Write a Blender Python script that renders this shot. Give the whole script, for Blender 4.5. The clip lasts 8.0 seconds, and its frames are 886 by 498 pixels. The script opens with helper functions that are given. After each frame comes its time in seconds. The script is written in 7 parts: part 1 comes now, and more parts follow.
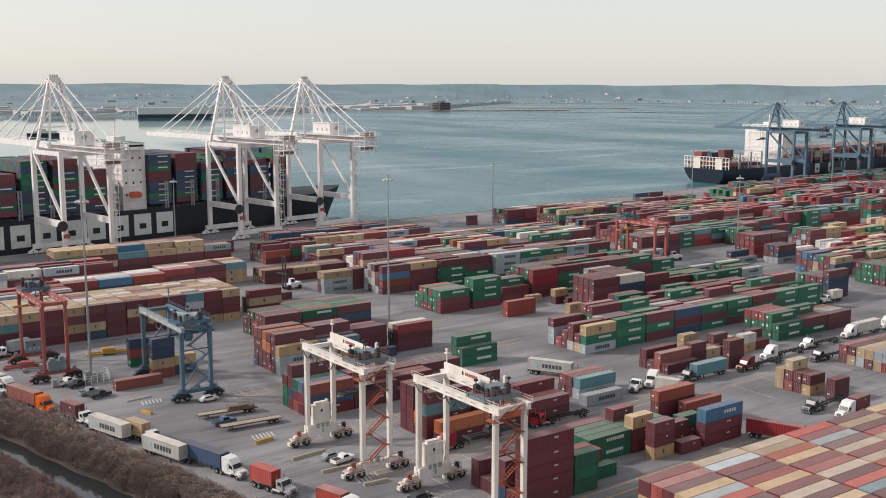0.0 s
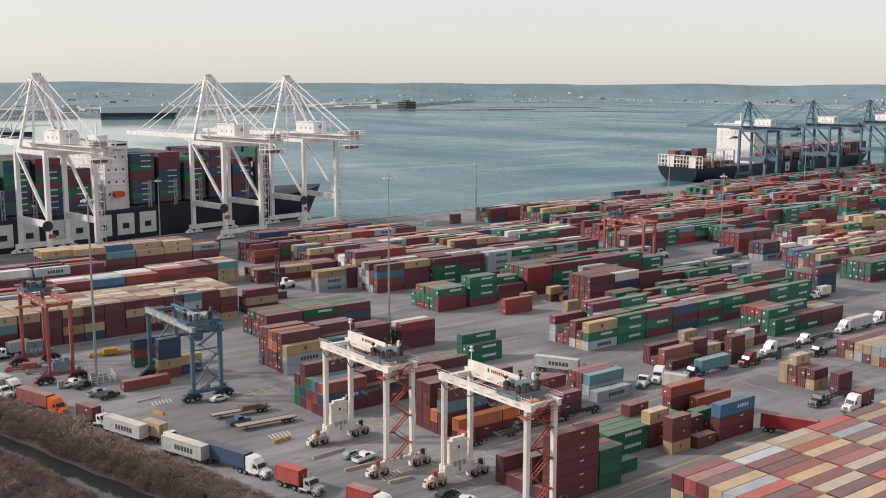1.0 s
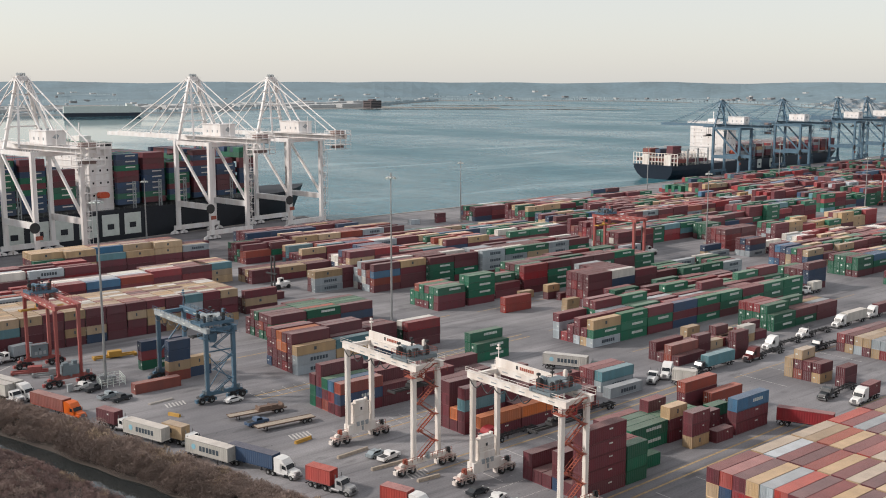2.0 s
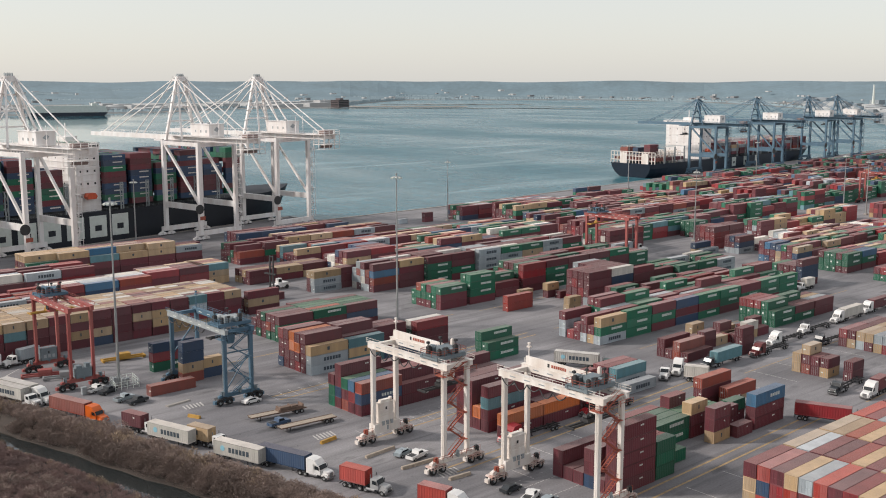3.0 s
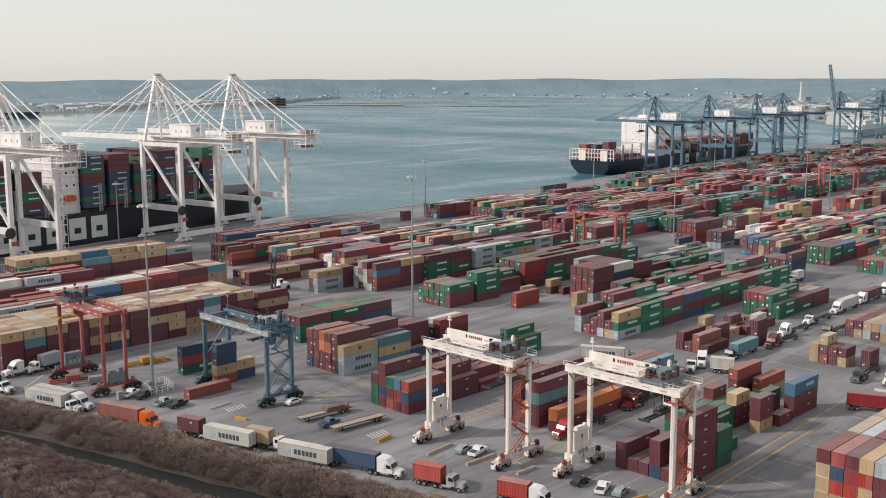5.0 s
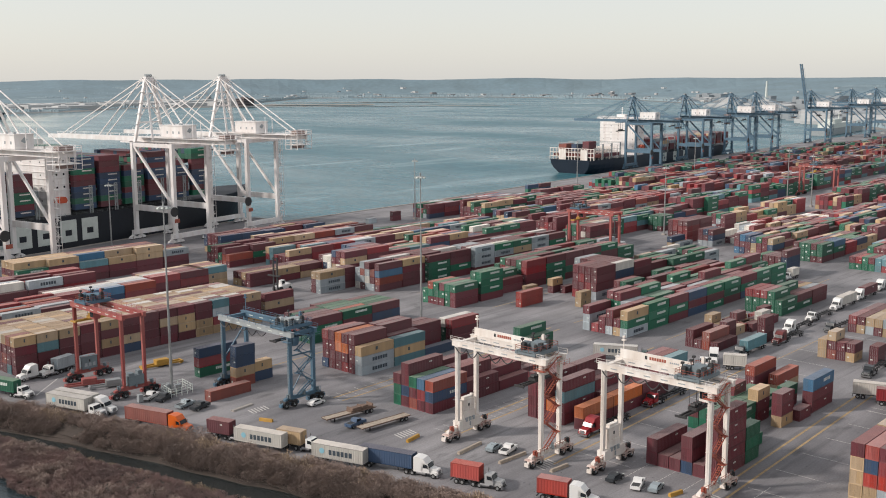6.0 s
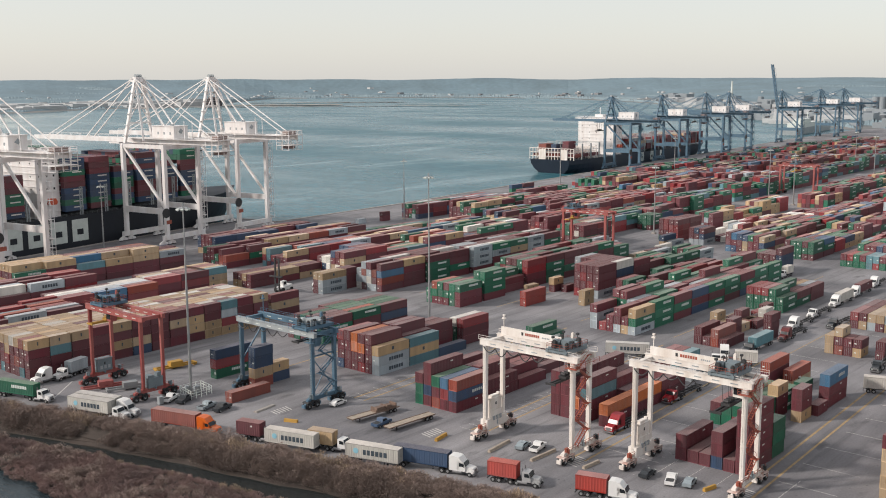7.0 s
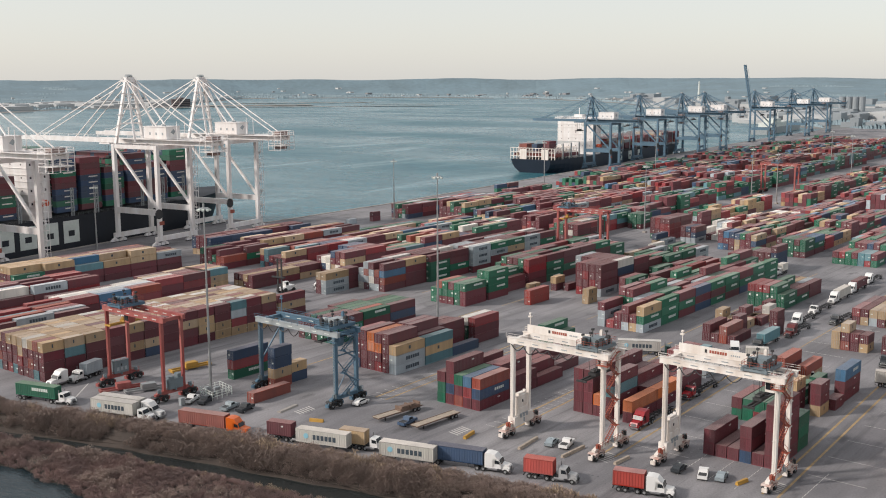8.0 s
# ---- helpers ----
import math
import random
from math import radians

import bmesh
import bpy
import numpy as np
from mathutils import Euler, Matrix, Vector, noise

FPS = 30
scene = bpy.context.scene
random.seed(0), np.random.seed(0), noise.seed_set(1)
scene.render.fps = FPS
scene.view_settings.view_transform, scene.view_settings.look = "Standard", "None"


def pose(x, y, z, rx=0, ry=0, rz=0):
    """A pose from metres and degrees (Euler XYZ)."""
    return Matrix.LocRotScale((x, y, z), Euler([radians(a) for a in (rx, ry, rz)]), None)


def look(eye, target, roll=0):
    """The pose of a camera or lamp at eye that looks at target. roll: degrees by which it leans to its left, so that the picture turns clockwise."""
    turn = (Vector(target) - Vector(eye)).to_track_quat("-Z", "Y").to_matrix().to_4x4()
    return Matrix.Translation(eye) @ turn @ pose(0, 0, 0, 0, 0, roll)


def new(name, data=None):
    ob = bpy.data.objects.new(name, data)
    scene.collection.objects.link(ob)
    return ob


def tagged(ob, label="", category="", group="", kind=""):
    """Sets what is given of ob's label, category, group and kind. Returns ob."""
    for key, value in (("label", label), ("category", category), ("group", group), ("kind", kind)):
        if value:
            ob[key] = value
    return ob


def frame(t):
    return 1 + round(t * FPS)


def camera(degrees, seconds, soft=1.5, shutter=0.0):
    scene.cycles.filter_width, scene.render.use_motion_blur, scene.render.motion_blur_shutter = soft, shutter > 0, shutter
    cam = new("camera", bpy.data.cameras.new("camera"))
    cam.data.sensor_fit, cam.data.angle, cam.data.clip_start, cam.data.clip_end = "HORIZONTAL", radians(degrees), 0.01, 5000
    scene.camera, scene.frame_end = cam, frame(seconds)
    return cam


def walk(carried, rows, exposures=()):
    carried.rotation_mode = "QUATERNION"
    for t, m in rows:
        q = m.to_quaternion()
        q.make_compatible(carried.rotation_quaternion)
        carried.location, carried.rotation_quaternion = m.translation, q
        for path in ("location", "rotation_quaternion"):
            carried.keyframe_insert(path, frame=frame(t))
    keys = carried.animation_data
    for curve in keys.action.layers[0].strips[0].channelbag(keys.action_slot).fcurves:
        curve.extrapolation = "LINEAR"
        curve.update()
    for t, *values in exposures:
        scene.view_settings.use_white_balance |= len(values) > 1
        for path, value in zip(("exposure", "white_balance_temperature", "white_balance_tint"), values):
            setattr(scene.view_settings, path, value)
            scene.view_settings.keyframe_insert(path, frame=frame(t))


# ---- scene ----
cam = camera(46.2, 8.0, 1.02)
PATH = [
    (0, (38.196, -27.093, 76.685), (39.349, -25.49, 76.37), 0.1),
    (0.5, (33.108, -23.938, 76.66), (34.292, -22.357, 76.344), 0.2),
    (1, (28.023, -20.687, 76.656), (29.235, -19.128, 76.339), 0.2),
    (1.5, (22.928, -17.283, 76.711), (24.168, -15.747, 76.393), 0.1),
    (3, (7.273, -6.22, 77.141), (8.592, -4.752, 76.82), 0.0),
    (3.5, (1.986, -2.246, 77.258), (3.331, -0.801, 76.936), -0.1),
    (4, (-3.25, 1.852, 77.381), (-1.88, 3.273, 77.058), -0.1),
    (4.5, (-8.401, 6.038, 77.51), (-7.008, 7.436, 77.186), -0.1),
    (6, (-23.781, 19.121, 78.143), (-22.321, 20.448, 77.817), -0.2),
    (6.5, (-28.825, 23.684, 78.266), (-27.342, 24.985, 77.94), -0.2),
    (7, (-33.762, 28.436, 78.349), (-32.258, 29.712, 78.023), -0.2),
    (7.5, (-38.583, 33.192, 78.392), (-37.058, 34.444, 78.066), -0.2),
    (8, (-43.418, 37.92, 78.407), (-41.872, 39.146, 78.081), -0.2),
]
walk(cam, [(t, look(eye, target, roll)) for t, eye, target, roll in PATH])

# ---- world, sun, exposure ----
SUN_AZ, SUN_EL = 142.0, 30.0
world = bpy.data.worlds.new("world")
scene.world = world
world.use_nodes = True
wn, wl = world.node_tree.nodes, world.node_tree.links
sky = wn.new("ShaderNodeTexSky")
sky.sky_type, sky.sun_disc = "NISHITA", False
sky.sun_elevation, sky.sun_rotation = radians(SUN_EL), radians(90.0 - SUN_AZ)
sky.air_density, sky.dust_density, sky.ozone_density, sky.altitude = 1.0, 1.2, 1.5, 0.0
# thin high cloud lies over the whole sky as an even veil
veil = wn.new("ShaderNodeMix")
veil.data_type = "RGBA"
veil.inputs["Factor"].default_value = 0.56
wl.new(sky.outputs["Color"], veil.inputs["A"])
veil.inputs["B"].default_value = (9.50, 9.25, 8.92, 1.0)
wl.new(veil.outputs["Result"], wn["Background"].inputs["Color"])
wn["Background"].inputs["Strength"].default_value = 0.1095

sun = new("sun", bpy.data.lights.new("sun", "SUN"))
sun.data.energy, sun.data.angle, sun.data.color = 3.5, radians(4.5), (1.0, 0.915, 0.845)
sd = Vector((math.cos(radians(SUN_AZ)) * math.cos(radians(SUN_EL)), math.sin(radians(SUN_AZ)) * math.cos(radians(SUN_EL)), math.sin(radians(SUN_EL))))
sun.matrix_world = look(sd * 100, (0, 0, 0))
scene.view_settings.exposure = 0.0


# ---- materials ----
def material(name, base, rough=0.6, metal=0.0, vary=0.25, scale=0.4, fine=6.0, bump=0.0, other=None, coords="Object", random_amount=0.0, stripes=0.0, stripe_axis="X", spec=0.5, streak=False, chalk=0.0):
    """A painted or natural surface: colour broken at two scales, roughness variation, fine relief."""
    m = bpy.data.materials.new(name)
    m.use_nodes = True
    n, l = m.node_tree.nodes, m.node_tree.links
    p = n["Principled BSDF"]
    p.inputs["Metallic"].default_value = metal
    p.inputs["Specular IOR Level"].default_value = spec
    if coords == "World":
        geo = n.new("ShaderNodeNewGeometry")
        vec = geo.outputs["Position"]
    else:
        tc = n.new("ShaderNodeTexCoord")
        vec = tc.outputs["Object"]
    info = n.new("ShaderNodeObjectInfo")
    off = n.new("ShaderNodeVectorMath")
    off.operation = "ADD"
    sc = n.new("ShaderNodeVectorMath")
    sc.operation = "SCALE"
    comb = n.new("ShaderNodeCombineXYZ")
    for k in range(3):
        l.new(info.outputs["Random"], comb.inputs[k])
    l.new(comb.outputs[0], sc.inputs[0])
    sc.inputs["Scale"].default_value = 90.0 if coords == "Object" else 0.0
    l.new(vec, off.inputs[0])
    l.new(sc.outputs[0], off.inputs[1])
    vin = off.outputs[0]
    if streak:
        mp = n.new("ShaderNodeMapping")
        mp.inputs["Scale"].default_value = (1.0, 1.0, 0.16)
        l.new(vin, mp.inputs["Vector"])
        vin = mp.outputs[0]
    big = n.new("ShaderNodeTexNoise")
    big.inputs["Scale"].default_value, big.inputs["Detail"].default_value = scale, 4.0
    small = n.new("ShaderNodeTexNoise")
    small.inputs["Scale"].default_value, small.inputs["Detail"].default_value = fine, 3.0
    l.new(vin, big.inputs["Vector"])
    l.new(off.outputs[0], small.inputs["Vector"])
    ramp = n.new("ShaderNodeValToRGB")
    ramp.color_ramp.elements[0].position, ramp.color_ramp.elements[1].position = 0.32, 0.72
    dark = other or tuple(c * (1 - vary) for c in base)
    ramp.color_ramp.elements[0].color = (*dark, 1)
    ramp.color_ramp.elements[1].color = (*base, 1)
    l.new(big.outputs["Fac"], ramp.inputs["Fac"])
    hsv = n.new("ShaderNodeHueSaturation")
    mr = n.new("ShaderNodeMapRange")
    mr.inputs["To Min"].default_value, mr.inputs["To Max"].default_value = 1 - vary * 0.6, 1 + vary * 0.6
    l.new(small.outputs["Fac"], mr.inputs["Value"])
    val = mr.outputs["Result"]
    if random_amount:
        r2 = n.new("ShaderNodeMapRange")
        r2.inputs["To Min"].default_value, r2.inputs["To Max"].default_value = 1 - random_amount, 1 + random_amount
        l.new(info.outputs["Random"], r2.inputs["Value"])
        gi = n.new("ShaderNodeNewGeometry")
        r3 = n.new("ShaderNodeMapRange")
        r3.inputs["To Min"].default_value, r3.inputs["To Max"].default_value = 1 - random_amount, 1 + random_amount
        l.new(gi.outputs["Random Per Island"], r3.inputs["Value"])
        mu = n.new("ShaderNodeMath")
        mu.operation = "MULTIPLY"
        l.new(r2.outputs["Result"], mu.inputs[0])
        l.new(r3.outputs["Result"], mu.inputs[1])
        mu2 = n.new("ShaderNodeMath")
        mu2.operation = "MULTIPLY"
        l.new(val, mu2.inputs[0])
        l.new(mu.outputs[0], mu2.inputs[1])
        val = mu2.outputs[0]
    if chalk:
        # some boxes have chalked and lost colour more than others
        gc = n.new("ShaderNodeNewGeometry")
        wob = n.new("ShaderNodeMath")
        wob.operation = "ADD"
        l.new(gc.outputs["Random Per Island"], wob.inputs[0])
        l.new(info.outputs["Random"], wob.inputs[1])
        frac = n.new("ShaderNodeMath")
        frac.operation = "FRACT"
        l.new(wob.outputs[0], frac.inputs[0])
        rs = n.new("ShaderNodeMapRange")
        rs.inputs["To Min"].default_value, rs.inputs["To Max"].default_value = 1.1, 1.1 - chalk
        l.new(frac.outputs[0], rs.inputs["Value"])
        l.new(rs.outputs["Result"], hsv.inputs["Saturation"])
    l.new(val, hsv.inputs["Value"])
    l.new(ramp.outputs["Color"], hsv.inputs["Color"])
    l.new(hsv.outputs["Color"], p.inputs["Base Color"])
    rr = n.new("ShaderNodeMapRange")
    rr.inputs["To Min"].default_value, rr.inputs["To Max"].default_value = max(0.02, rough - 0.12), min(1.0, rough + 0.12)
    l.new(big.outputs["Fac"], rr.inputs["Value"])
    l.new(rr.outputs["Result"], p.inputs["Roughness"])
    height = None
    if bump:
        b = n.new("ShaderNodeBump")
        b.inputs["Strength"].default_value, b.inputs["Distance"].default_value = bump, 0.05
        l.new(small.outputs["Fac"], b.inputs["Height"])
        height = b
    if stripes:
        w = n.new("ShaderNodeTexWave")
        w.wave_type, w.bands_direction, w.wave_profile = "BANDS", stripe_axis, "SIN"
        w.inputs["Scale"].default_value = stripes
        l.new(vec, w.inputs["Vector"])
        b2 = n.new("ShaderNodeBump")
        b2.inputs["Strength"].default_value, b2.inputs["Distance"].default_value = 0.6, 0.04
        l.new(w.outputs["Fac"], b2.inputs["Height"])
        if height:
            l.new(height.outputs["Normal"], b2.inputs["Normal"])
        height = b2
    if height:
        l.new(height.outputs["Normal"], p.inputs["Normal"])
    return m


PAINT = {
    "m": (0.138, 0.030, 0.040), "r": (0.26, 0.030, 0.036), "b": (0.285, 0.068, 0.047), "g": (0.012, 0.130, 0.072),
    "t": (0.46, 0.325, 0.19), "n": (0.030, 0.062, 0.125), "u": (0.055, 0.155, 0.27), "c": (0.11, 0.24, 0.275),
    "s": (0.38, 0.43, 0.46), "o": (0.56, 0.15, 0.04), "w": (0.66, 0.63, 0.57), "h": (0.36, 0.046, 0.034), "e": (0.50, 0.48, 0.44)}
COLOUR_WORD = {"m": "maroon", "r": "red", "b": "brick-brown", "g": "green", "t": "tan", "n": "navy blue", "u": "blue", "c": "teal", "s": "silver-grey", "o": "orange", "w": "off-white", "h": "vermilion", "e": "pale grey"}
PAINTS, ROOFS = {}, {}
for key, col in PAINT.items():
    PAINTS[key] = material("paint_" + COLOUR_WORD[key].replace(" ", "_"), col, 0.55, vary=0.28, scale=0.5, fine=5.0, bump=0.15, random_amount=0.2, streak=True, other=tuple(c * 0.72 + 0.012 for c in col), chalk=0.25)
    # roofs: sun-faded, dusty paint, with some sky brightness put into the colour
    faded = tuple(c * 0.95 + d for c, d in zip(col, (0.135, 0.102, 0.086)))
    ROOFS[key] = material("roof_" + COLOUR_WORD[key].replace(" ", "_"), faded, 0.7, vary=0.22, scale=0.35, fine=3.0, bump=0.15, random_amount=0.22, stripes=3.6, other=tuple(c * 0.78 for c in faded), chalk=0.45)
STEEL_DARK = material("dark_steel", (0.05, 0.05, 0.052), 0.6, 0.3, 0.3)
MARK_WHITE = material("white_marking", (0.62, 0.66, 0.62), 0.6, vary=0.15)
MARK_BLUE = material("slate_marking", (0.05, 0.07, 0.09), 0.6, vary=0.15)
MARK_SKY = material("pale_blue_marking", (0.25, 0.50, 0.60), 0.6, vary=0.15)
RUBBER = material("tyre_rubber", (0.025, 0.025, 0.026), 0.85, vary=0.3)
GLASS = material("dark_glass", (0.018, 0.022, 0.026), 0.22, vary=0.1, spec=0.3)
CHROME = material("bright_metal", (0.27, 0.27, 0.275), 0.45, 0.7, 0.15)
WHITE_PAINT = material("white_crane_paint", (0.83, 0.82, 0.81), 0.5, vary=0.08, scale=0.3, fine=2.0, bump=0.1, other=(0.68, 0.63, 0.60), streak=True)
CREAM_PAINT = material("worn_white_crane_paint", (0.77, 0.74, 0.70), 0.55, vary=0.12, scale=0.5, fine=3.0, bump=0.1, other=(0.60, 0.53, 0.47), streak=True)
BLUE_PAINT = material("blue_crane_paint", (0.085, 0.160, 0.225), 0.5, vary=0.2, scale=0.4, fine=3.0, bump=0.1, streak=True)
RED_PAINT = material("red_crane_paint", (0.27, 0.048, 0.045), 0.55, other=(0.34, 0.115, 0.10), vary=0.25, scale=0.4, fine=3.0, bump=0.1, streak=True)
RUST_RED = material("red_stair_paint", (0.36, 0.09, 0.055), 0.6, vary=0.3)
YELLOW_PAINT = material("yellow_spreader_paint", (0.50, 0.28, 0.05), 0.55, vary=0.3)
GREY_PAINT = material("grey_machine_paint", (0.33, 0.36, 0.37), 0.5, vary=0.2)
WORN_PAINT = material("chipped_white_paint", (0.62, 0.56, 0.52), 0.6, vary=0.25, scale=0.9, fine=5.0, bump=0.1, other=(0.36, 0.20, 0.16))
SLATE_PAINT = material("slate_machine_paint", (0.17, 0.21, 0.23), 0.55, vary=0.25)
GALV = material("galvanised_steel", (0.38, 0.39, 0.39), 0.45, 0.6, 0.15)
WOOD = material("weathered_timber", (0.42, 0.35, 0.28), 0.8, vary=0.3, scale=1.5, fine=8, bump=0.3)
# black lifted slightly towards blue, haze over the hull put into the paint
HULL_BLACK = material("black_hull_paint", (0.014, 0.018, 0.027), 0.65, vary=0.35, scale=0.06, fine=0.6, bump=0.1)
HULL_NAVY = material("navy_hull_paint", (0.020, 0.030, 0.050), 0.5, vary=0.3, scale=0.06, fine=0.6, bump=0.1)
CONCRETE = material("pale_concrete", (0.36, 0.33, 0.30), 0.85, vary=0.25, scale=0.3, fine=3, bump=0.2, coords="World")
LINE_WHITE = material("road_paint_white", (0.55, 0.53, 0.50), 0.8, vary=0.35, scale=1.0, coords="World")
LINE_YELLOW = material("road_paint_yellow", (0.43, 0.30, 0.15), 0.8, vary=0.4, scale=0.8, coords="World")
RUST = material("rusty_steel", (0.21, 0.14, 0.105), 0.8, vary=0.4)
EARTH = material("marsh_earth", (0.060, 0.046, 0.038), 0.95, vary=0.4, scale=0.15, fine=2.0, bump=0.5, coords="World")
TWIG = material("bare_shrub_twigs", (0.26, 0.195, 0.165), 0.9, vary=0.35, scale=0.2, fine=1.2, random_amount=0.19, coords="World", other=(0.185, 0.14, 0.12))
REED = material("dry_marsh_reed", (0.28, 0.185, 0.165), 0.9, vary=0.35, scale=0.12, fine=0.8, random_amount=0.18, coords="World", other=(0.20, 0.14, 0.13))
TAN_REED = material("straw_reed", (0.31, 0.235, 0.17), 0.9, vary=0.3, scale=0.2, random_amount=0.25, coords="World")


def yard_material():
    """Worn asphalt and concrete: broad patches, tyre darkening along the lanes, fine grain."""
    m = bpy.data.materials.new("worn_yard_asphalt")
    m.use_nodes = True
    n, l = m.node_tree.nodes, m.node_tree.links
    p = n["Principled BSDF"]
    geo = n.new("ShaderNodeNewGeometry")
    pos = geo.outputs["Position"]

    def noise_at(scale, stretch=(1, 1, 1), detail=5.0):
        mp = n.new("ShaderNodeMapping")
        mp.inputs["Scale"].default_value = stretch
        l.new(pos, mp.inputs["Vector"])
        t = n.new("ShaderNodeTexNoise")
        t.inputs["Scale"].default_value, t.inputs["Detail"].default_value = scale, detail
        l.new(mp.outputs[0], t.inputs["Vector"])
        return t.outputs["Fac"]
    a, b, c = noise_at(0.035), noise_at(0.25, (0.12, 1, 1)), noise_at(2.5)
    ramp = n.new("ShaderNodeValToRGB")
    ramp.color_ramp.elements[0].position, ramp.color_ramp.elements[1].position = 0.35, 0.65
    ramp.color_ramp.elements[0].color, ramp.color_ramp.elements[1].color = (0.143, 0.139, 0.147, 1), (0.243, 0.234, 0.239, 1)
    l.new(a, ramp.inputs["Fac"])
    out = ramp.outputs["Color"]
    for fac, lo, hi in ((b, 0.80, 1.18), (c, 0.86, 1.14)):
        mr = n.new("ShaderNodeMapRange")
        mr.inputs["From Min"].default_value, mr.inputs["From Max"].default_value = 0.3, 0.7
        mr.inputs["To Min"].default_value, mr.inputs["To Max"].default_value = lo, hi
        l.new(fac, mr.inputs["Value"])
        h = n.new("ShaderNodeHueSaturation")
        l.new(mr.outputs["Result"], h.inputs["Value"])
        l.new(out, h.inputs["Color"])
        out = h.outputs["Color"]
    # oil and rubber: dark blots, and long tyre tracks down the lanes
    for fac, lo, hi, dark in ((noise_at(0.16, (0.5, 1, 1), 6.0), 0.60, 0.72, 0.55), (noise_at(0.55, (0.035, 1, 1), 3.0), 0.56, 0.70, 0.72), (noise_at(0.9, (1, 1, 1), 2.0), 0.70, 0.76, 0.5)):
        mr = n.new("ShaderNodeMapRange")
        mr.inputs["From Min"].default_value, mr.inputs["From Max"].default_value = lo, hi
        mr.inputs["To Min"].default_value, mr.inputs["To Max"].default_value = 1.0, dark
        l.new(fac, mr.inputs["Value"])
        h = n.new("ShaderNodeHueSaturation")
        l.new(mr.outputs["Result"], h.inputs["Value"])
        l.new(out, h.inputs["Color"])
        out = h.outputs["Color"]
    l.new(out, p.inputs["Base Color"])
    p.inputs["Roughness"].default_value = 0.85
    bp = n.new("ShaderNodeBump")
    bp.inputs["Strength"].default_value, bp.inputs["Distance"].default_value = 0.3, 0.03
    l.new(c, bp.inputs["Height"])
    l.new(bp.outputs["Normal"], p.inputs["Normal"])
    return m


def water_material(name, base, wave, rough, spec, lee=False, chop=1.0):
    m = bpy.data.materials.new(name)
    m.use_nodes = True
    n, l = m.node_tree.nodes, m.node_tree.links
    p = n["Principled BSDF"]
    geo = n.new("ShaderNodeNewGeometry")
    mp = n.new("ShaderNodeMapping")
    mp.inputs["Rotation"].default_value = (0, 0, radians(25))
    mp.inputs["Scale"].default_value = (1.0, 0.35, 1.0)
    l.new(geo.outputs["Position"], mp.inputs["Vector"])
    heights = []
    for s, d in ((wave, 4.0), (wave * 0.22, 5.0), (wave * 0.012, 4.0)):
        t = n.new("ShaderNodeTexNoise")
        t.inputs["Scale"].default_value, t.inputs["Detail"].default_value = s, d
        l.new(mp.outputs[0], t.inputs["Vector"])
        heights.append(t.outputs["Fac"])
    ramp = n.new("ShaderNodeValToRGB")
    ramp.color_ramp.elements[0].position, ramp.color_ramp.elements[1].position = 0.38, 0.66
    ramp.color_ramp.elements[0].color = (*[v * 0.86 for v in base], 1)
    ramp.color_ramp.elements[1].color = (*[v * 1.13 for v in base], 1)
    l.new(heights[1], ramp.inputs["Fac"])
    colour = ramp.outputs["Color"]
    if lee:
        # thin pale wind streaks
        wm = n.new("ShaderNodeMapping")
        wm.inputs["Rotation"].default_value = (0, 0, radians(-38))
        wm.inputs["Scale"].default_value = (0.16, 1.0, 1.0)
        l.new(geo.outputs["Position"], wm.inputs["Vector"])
        wt = n.new("ShaderNodeTexNoise")
        wt.inputs["Scale"].default_value, wt.inputs["Detail"].default_value, wt.inputs["Distortion"].default_value = 0.028, 6.0, 0.6
        l.new(wm.outputs[0], wt.inputs["Vector"])
        wr = n.new("ShaderNodeMapRange")
        wr.inputs["From Min"].default_value, wr.inputs["From Max"].default_value = 0.55, 0.72
        wr.inputs["To Max"].default_value = 0.7
        l.new(wt.outputs["Fac"], wr.inputs["Value"])
        wx = n.new("ShaderNodeMix")
        wx.data_type = "RGBA"
        l.new(wr.outputs["Result"], wx.inputs["Factor"])
        l.new(colour, wx.inputs["A"])
        wx.inputs["B"].default_value = (0.20, 0.30, 0.33, 1)
        # small ripples: the light on their crests is put into the colour
        rp = n.new("ShaderNodeMapRange")
        rp.inputs["From Min"].default_value, rp.inputs["From Max"].default_value = 0.3, 0.7
        rp.inputs["To Min"].default_value, rp.inputs["To Max"].default_value = 0.72, 1.28
        l.new(heights[0], rp.inputs["Value"])
        hs = n.new("ShaderNodeHueSaturation")
        l.new(rp.outputs["Result"], hs.inputs["Value"])
        l.new(wx.outputs["Result"], hs.inputs["Color"])
        colour = hs.outputs["Color"]
    l.new(colour, p.inputs["Base Color"])
    mr = n.new("ShaderNodeMapRange")
    mr.inputs["From Min"].default_value, mr.inputs["From Max"].default_value = 0.35, 0.65
    mr.inputs["To Min"].default_value, mr.inputs["To Max"].default_value = rough * 0.7, rough * 1.3
    l.new(heights[2], mr.inputs["Value"])
    l.new(mr.outputs["Result"], p.inputs["Roughness"])
    p.inputs["IOR"].default_value = 1.33
    p.inputs["Specular IOR Level"].default_value = spec
    b = n.new("ShaderNodeBump")
    b.inputs["Strength"].default_value, b.inputs["Distance"].default_value = 0.6 * chop, 0.5
    l.new(heights[0], b.inputs["Height"])
    b2 = n.new("ShaderNodeBump")
    b2.inputs["Strength"].default_value, b2.inputs["Distance"].default_value = 0.3 * chop, 1.5
    l.new(heights[1], b2.inputs["Height"])
    l.new(b.outputs["Normal"], b2.inputs["Normal"])
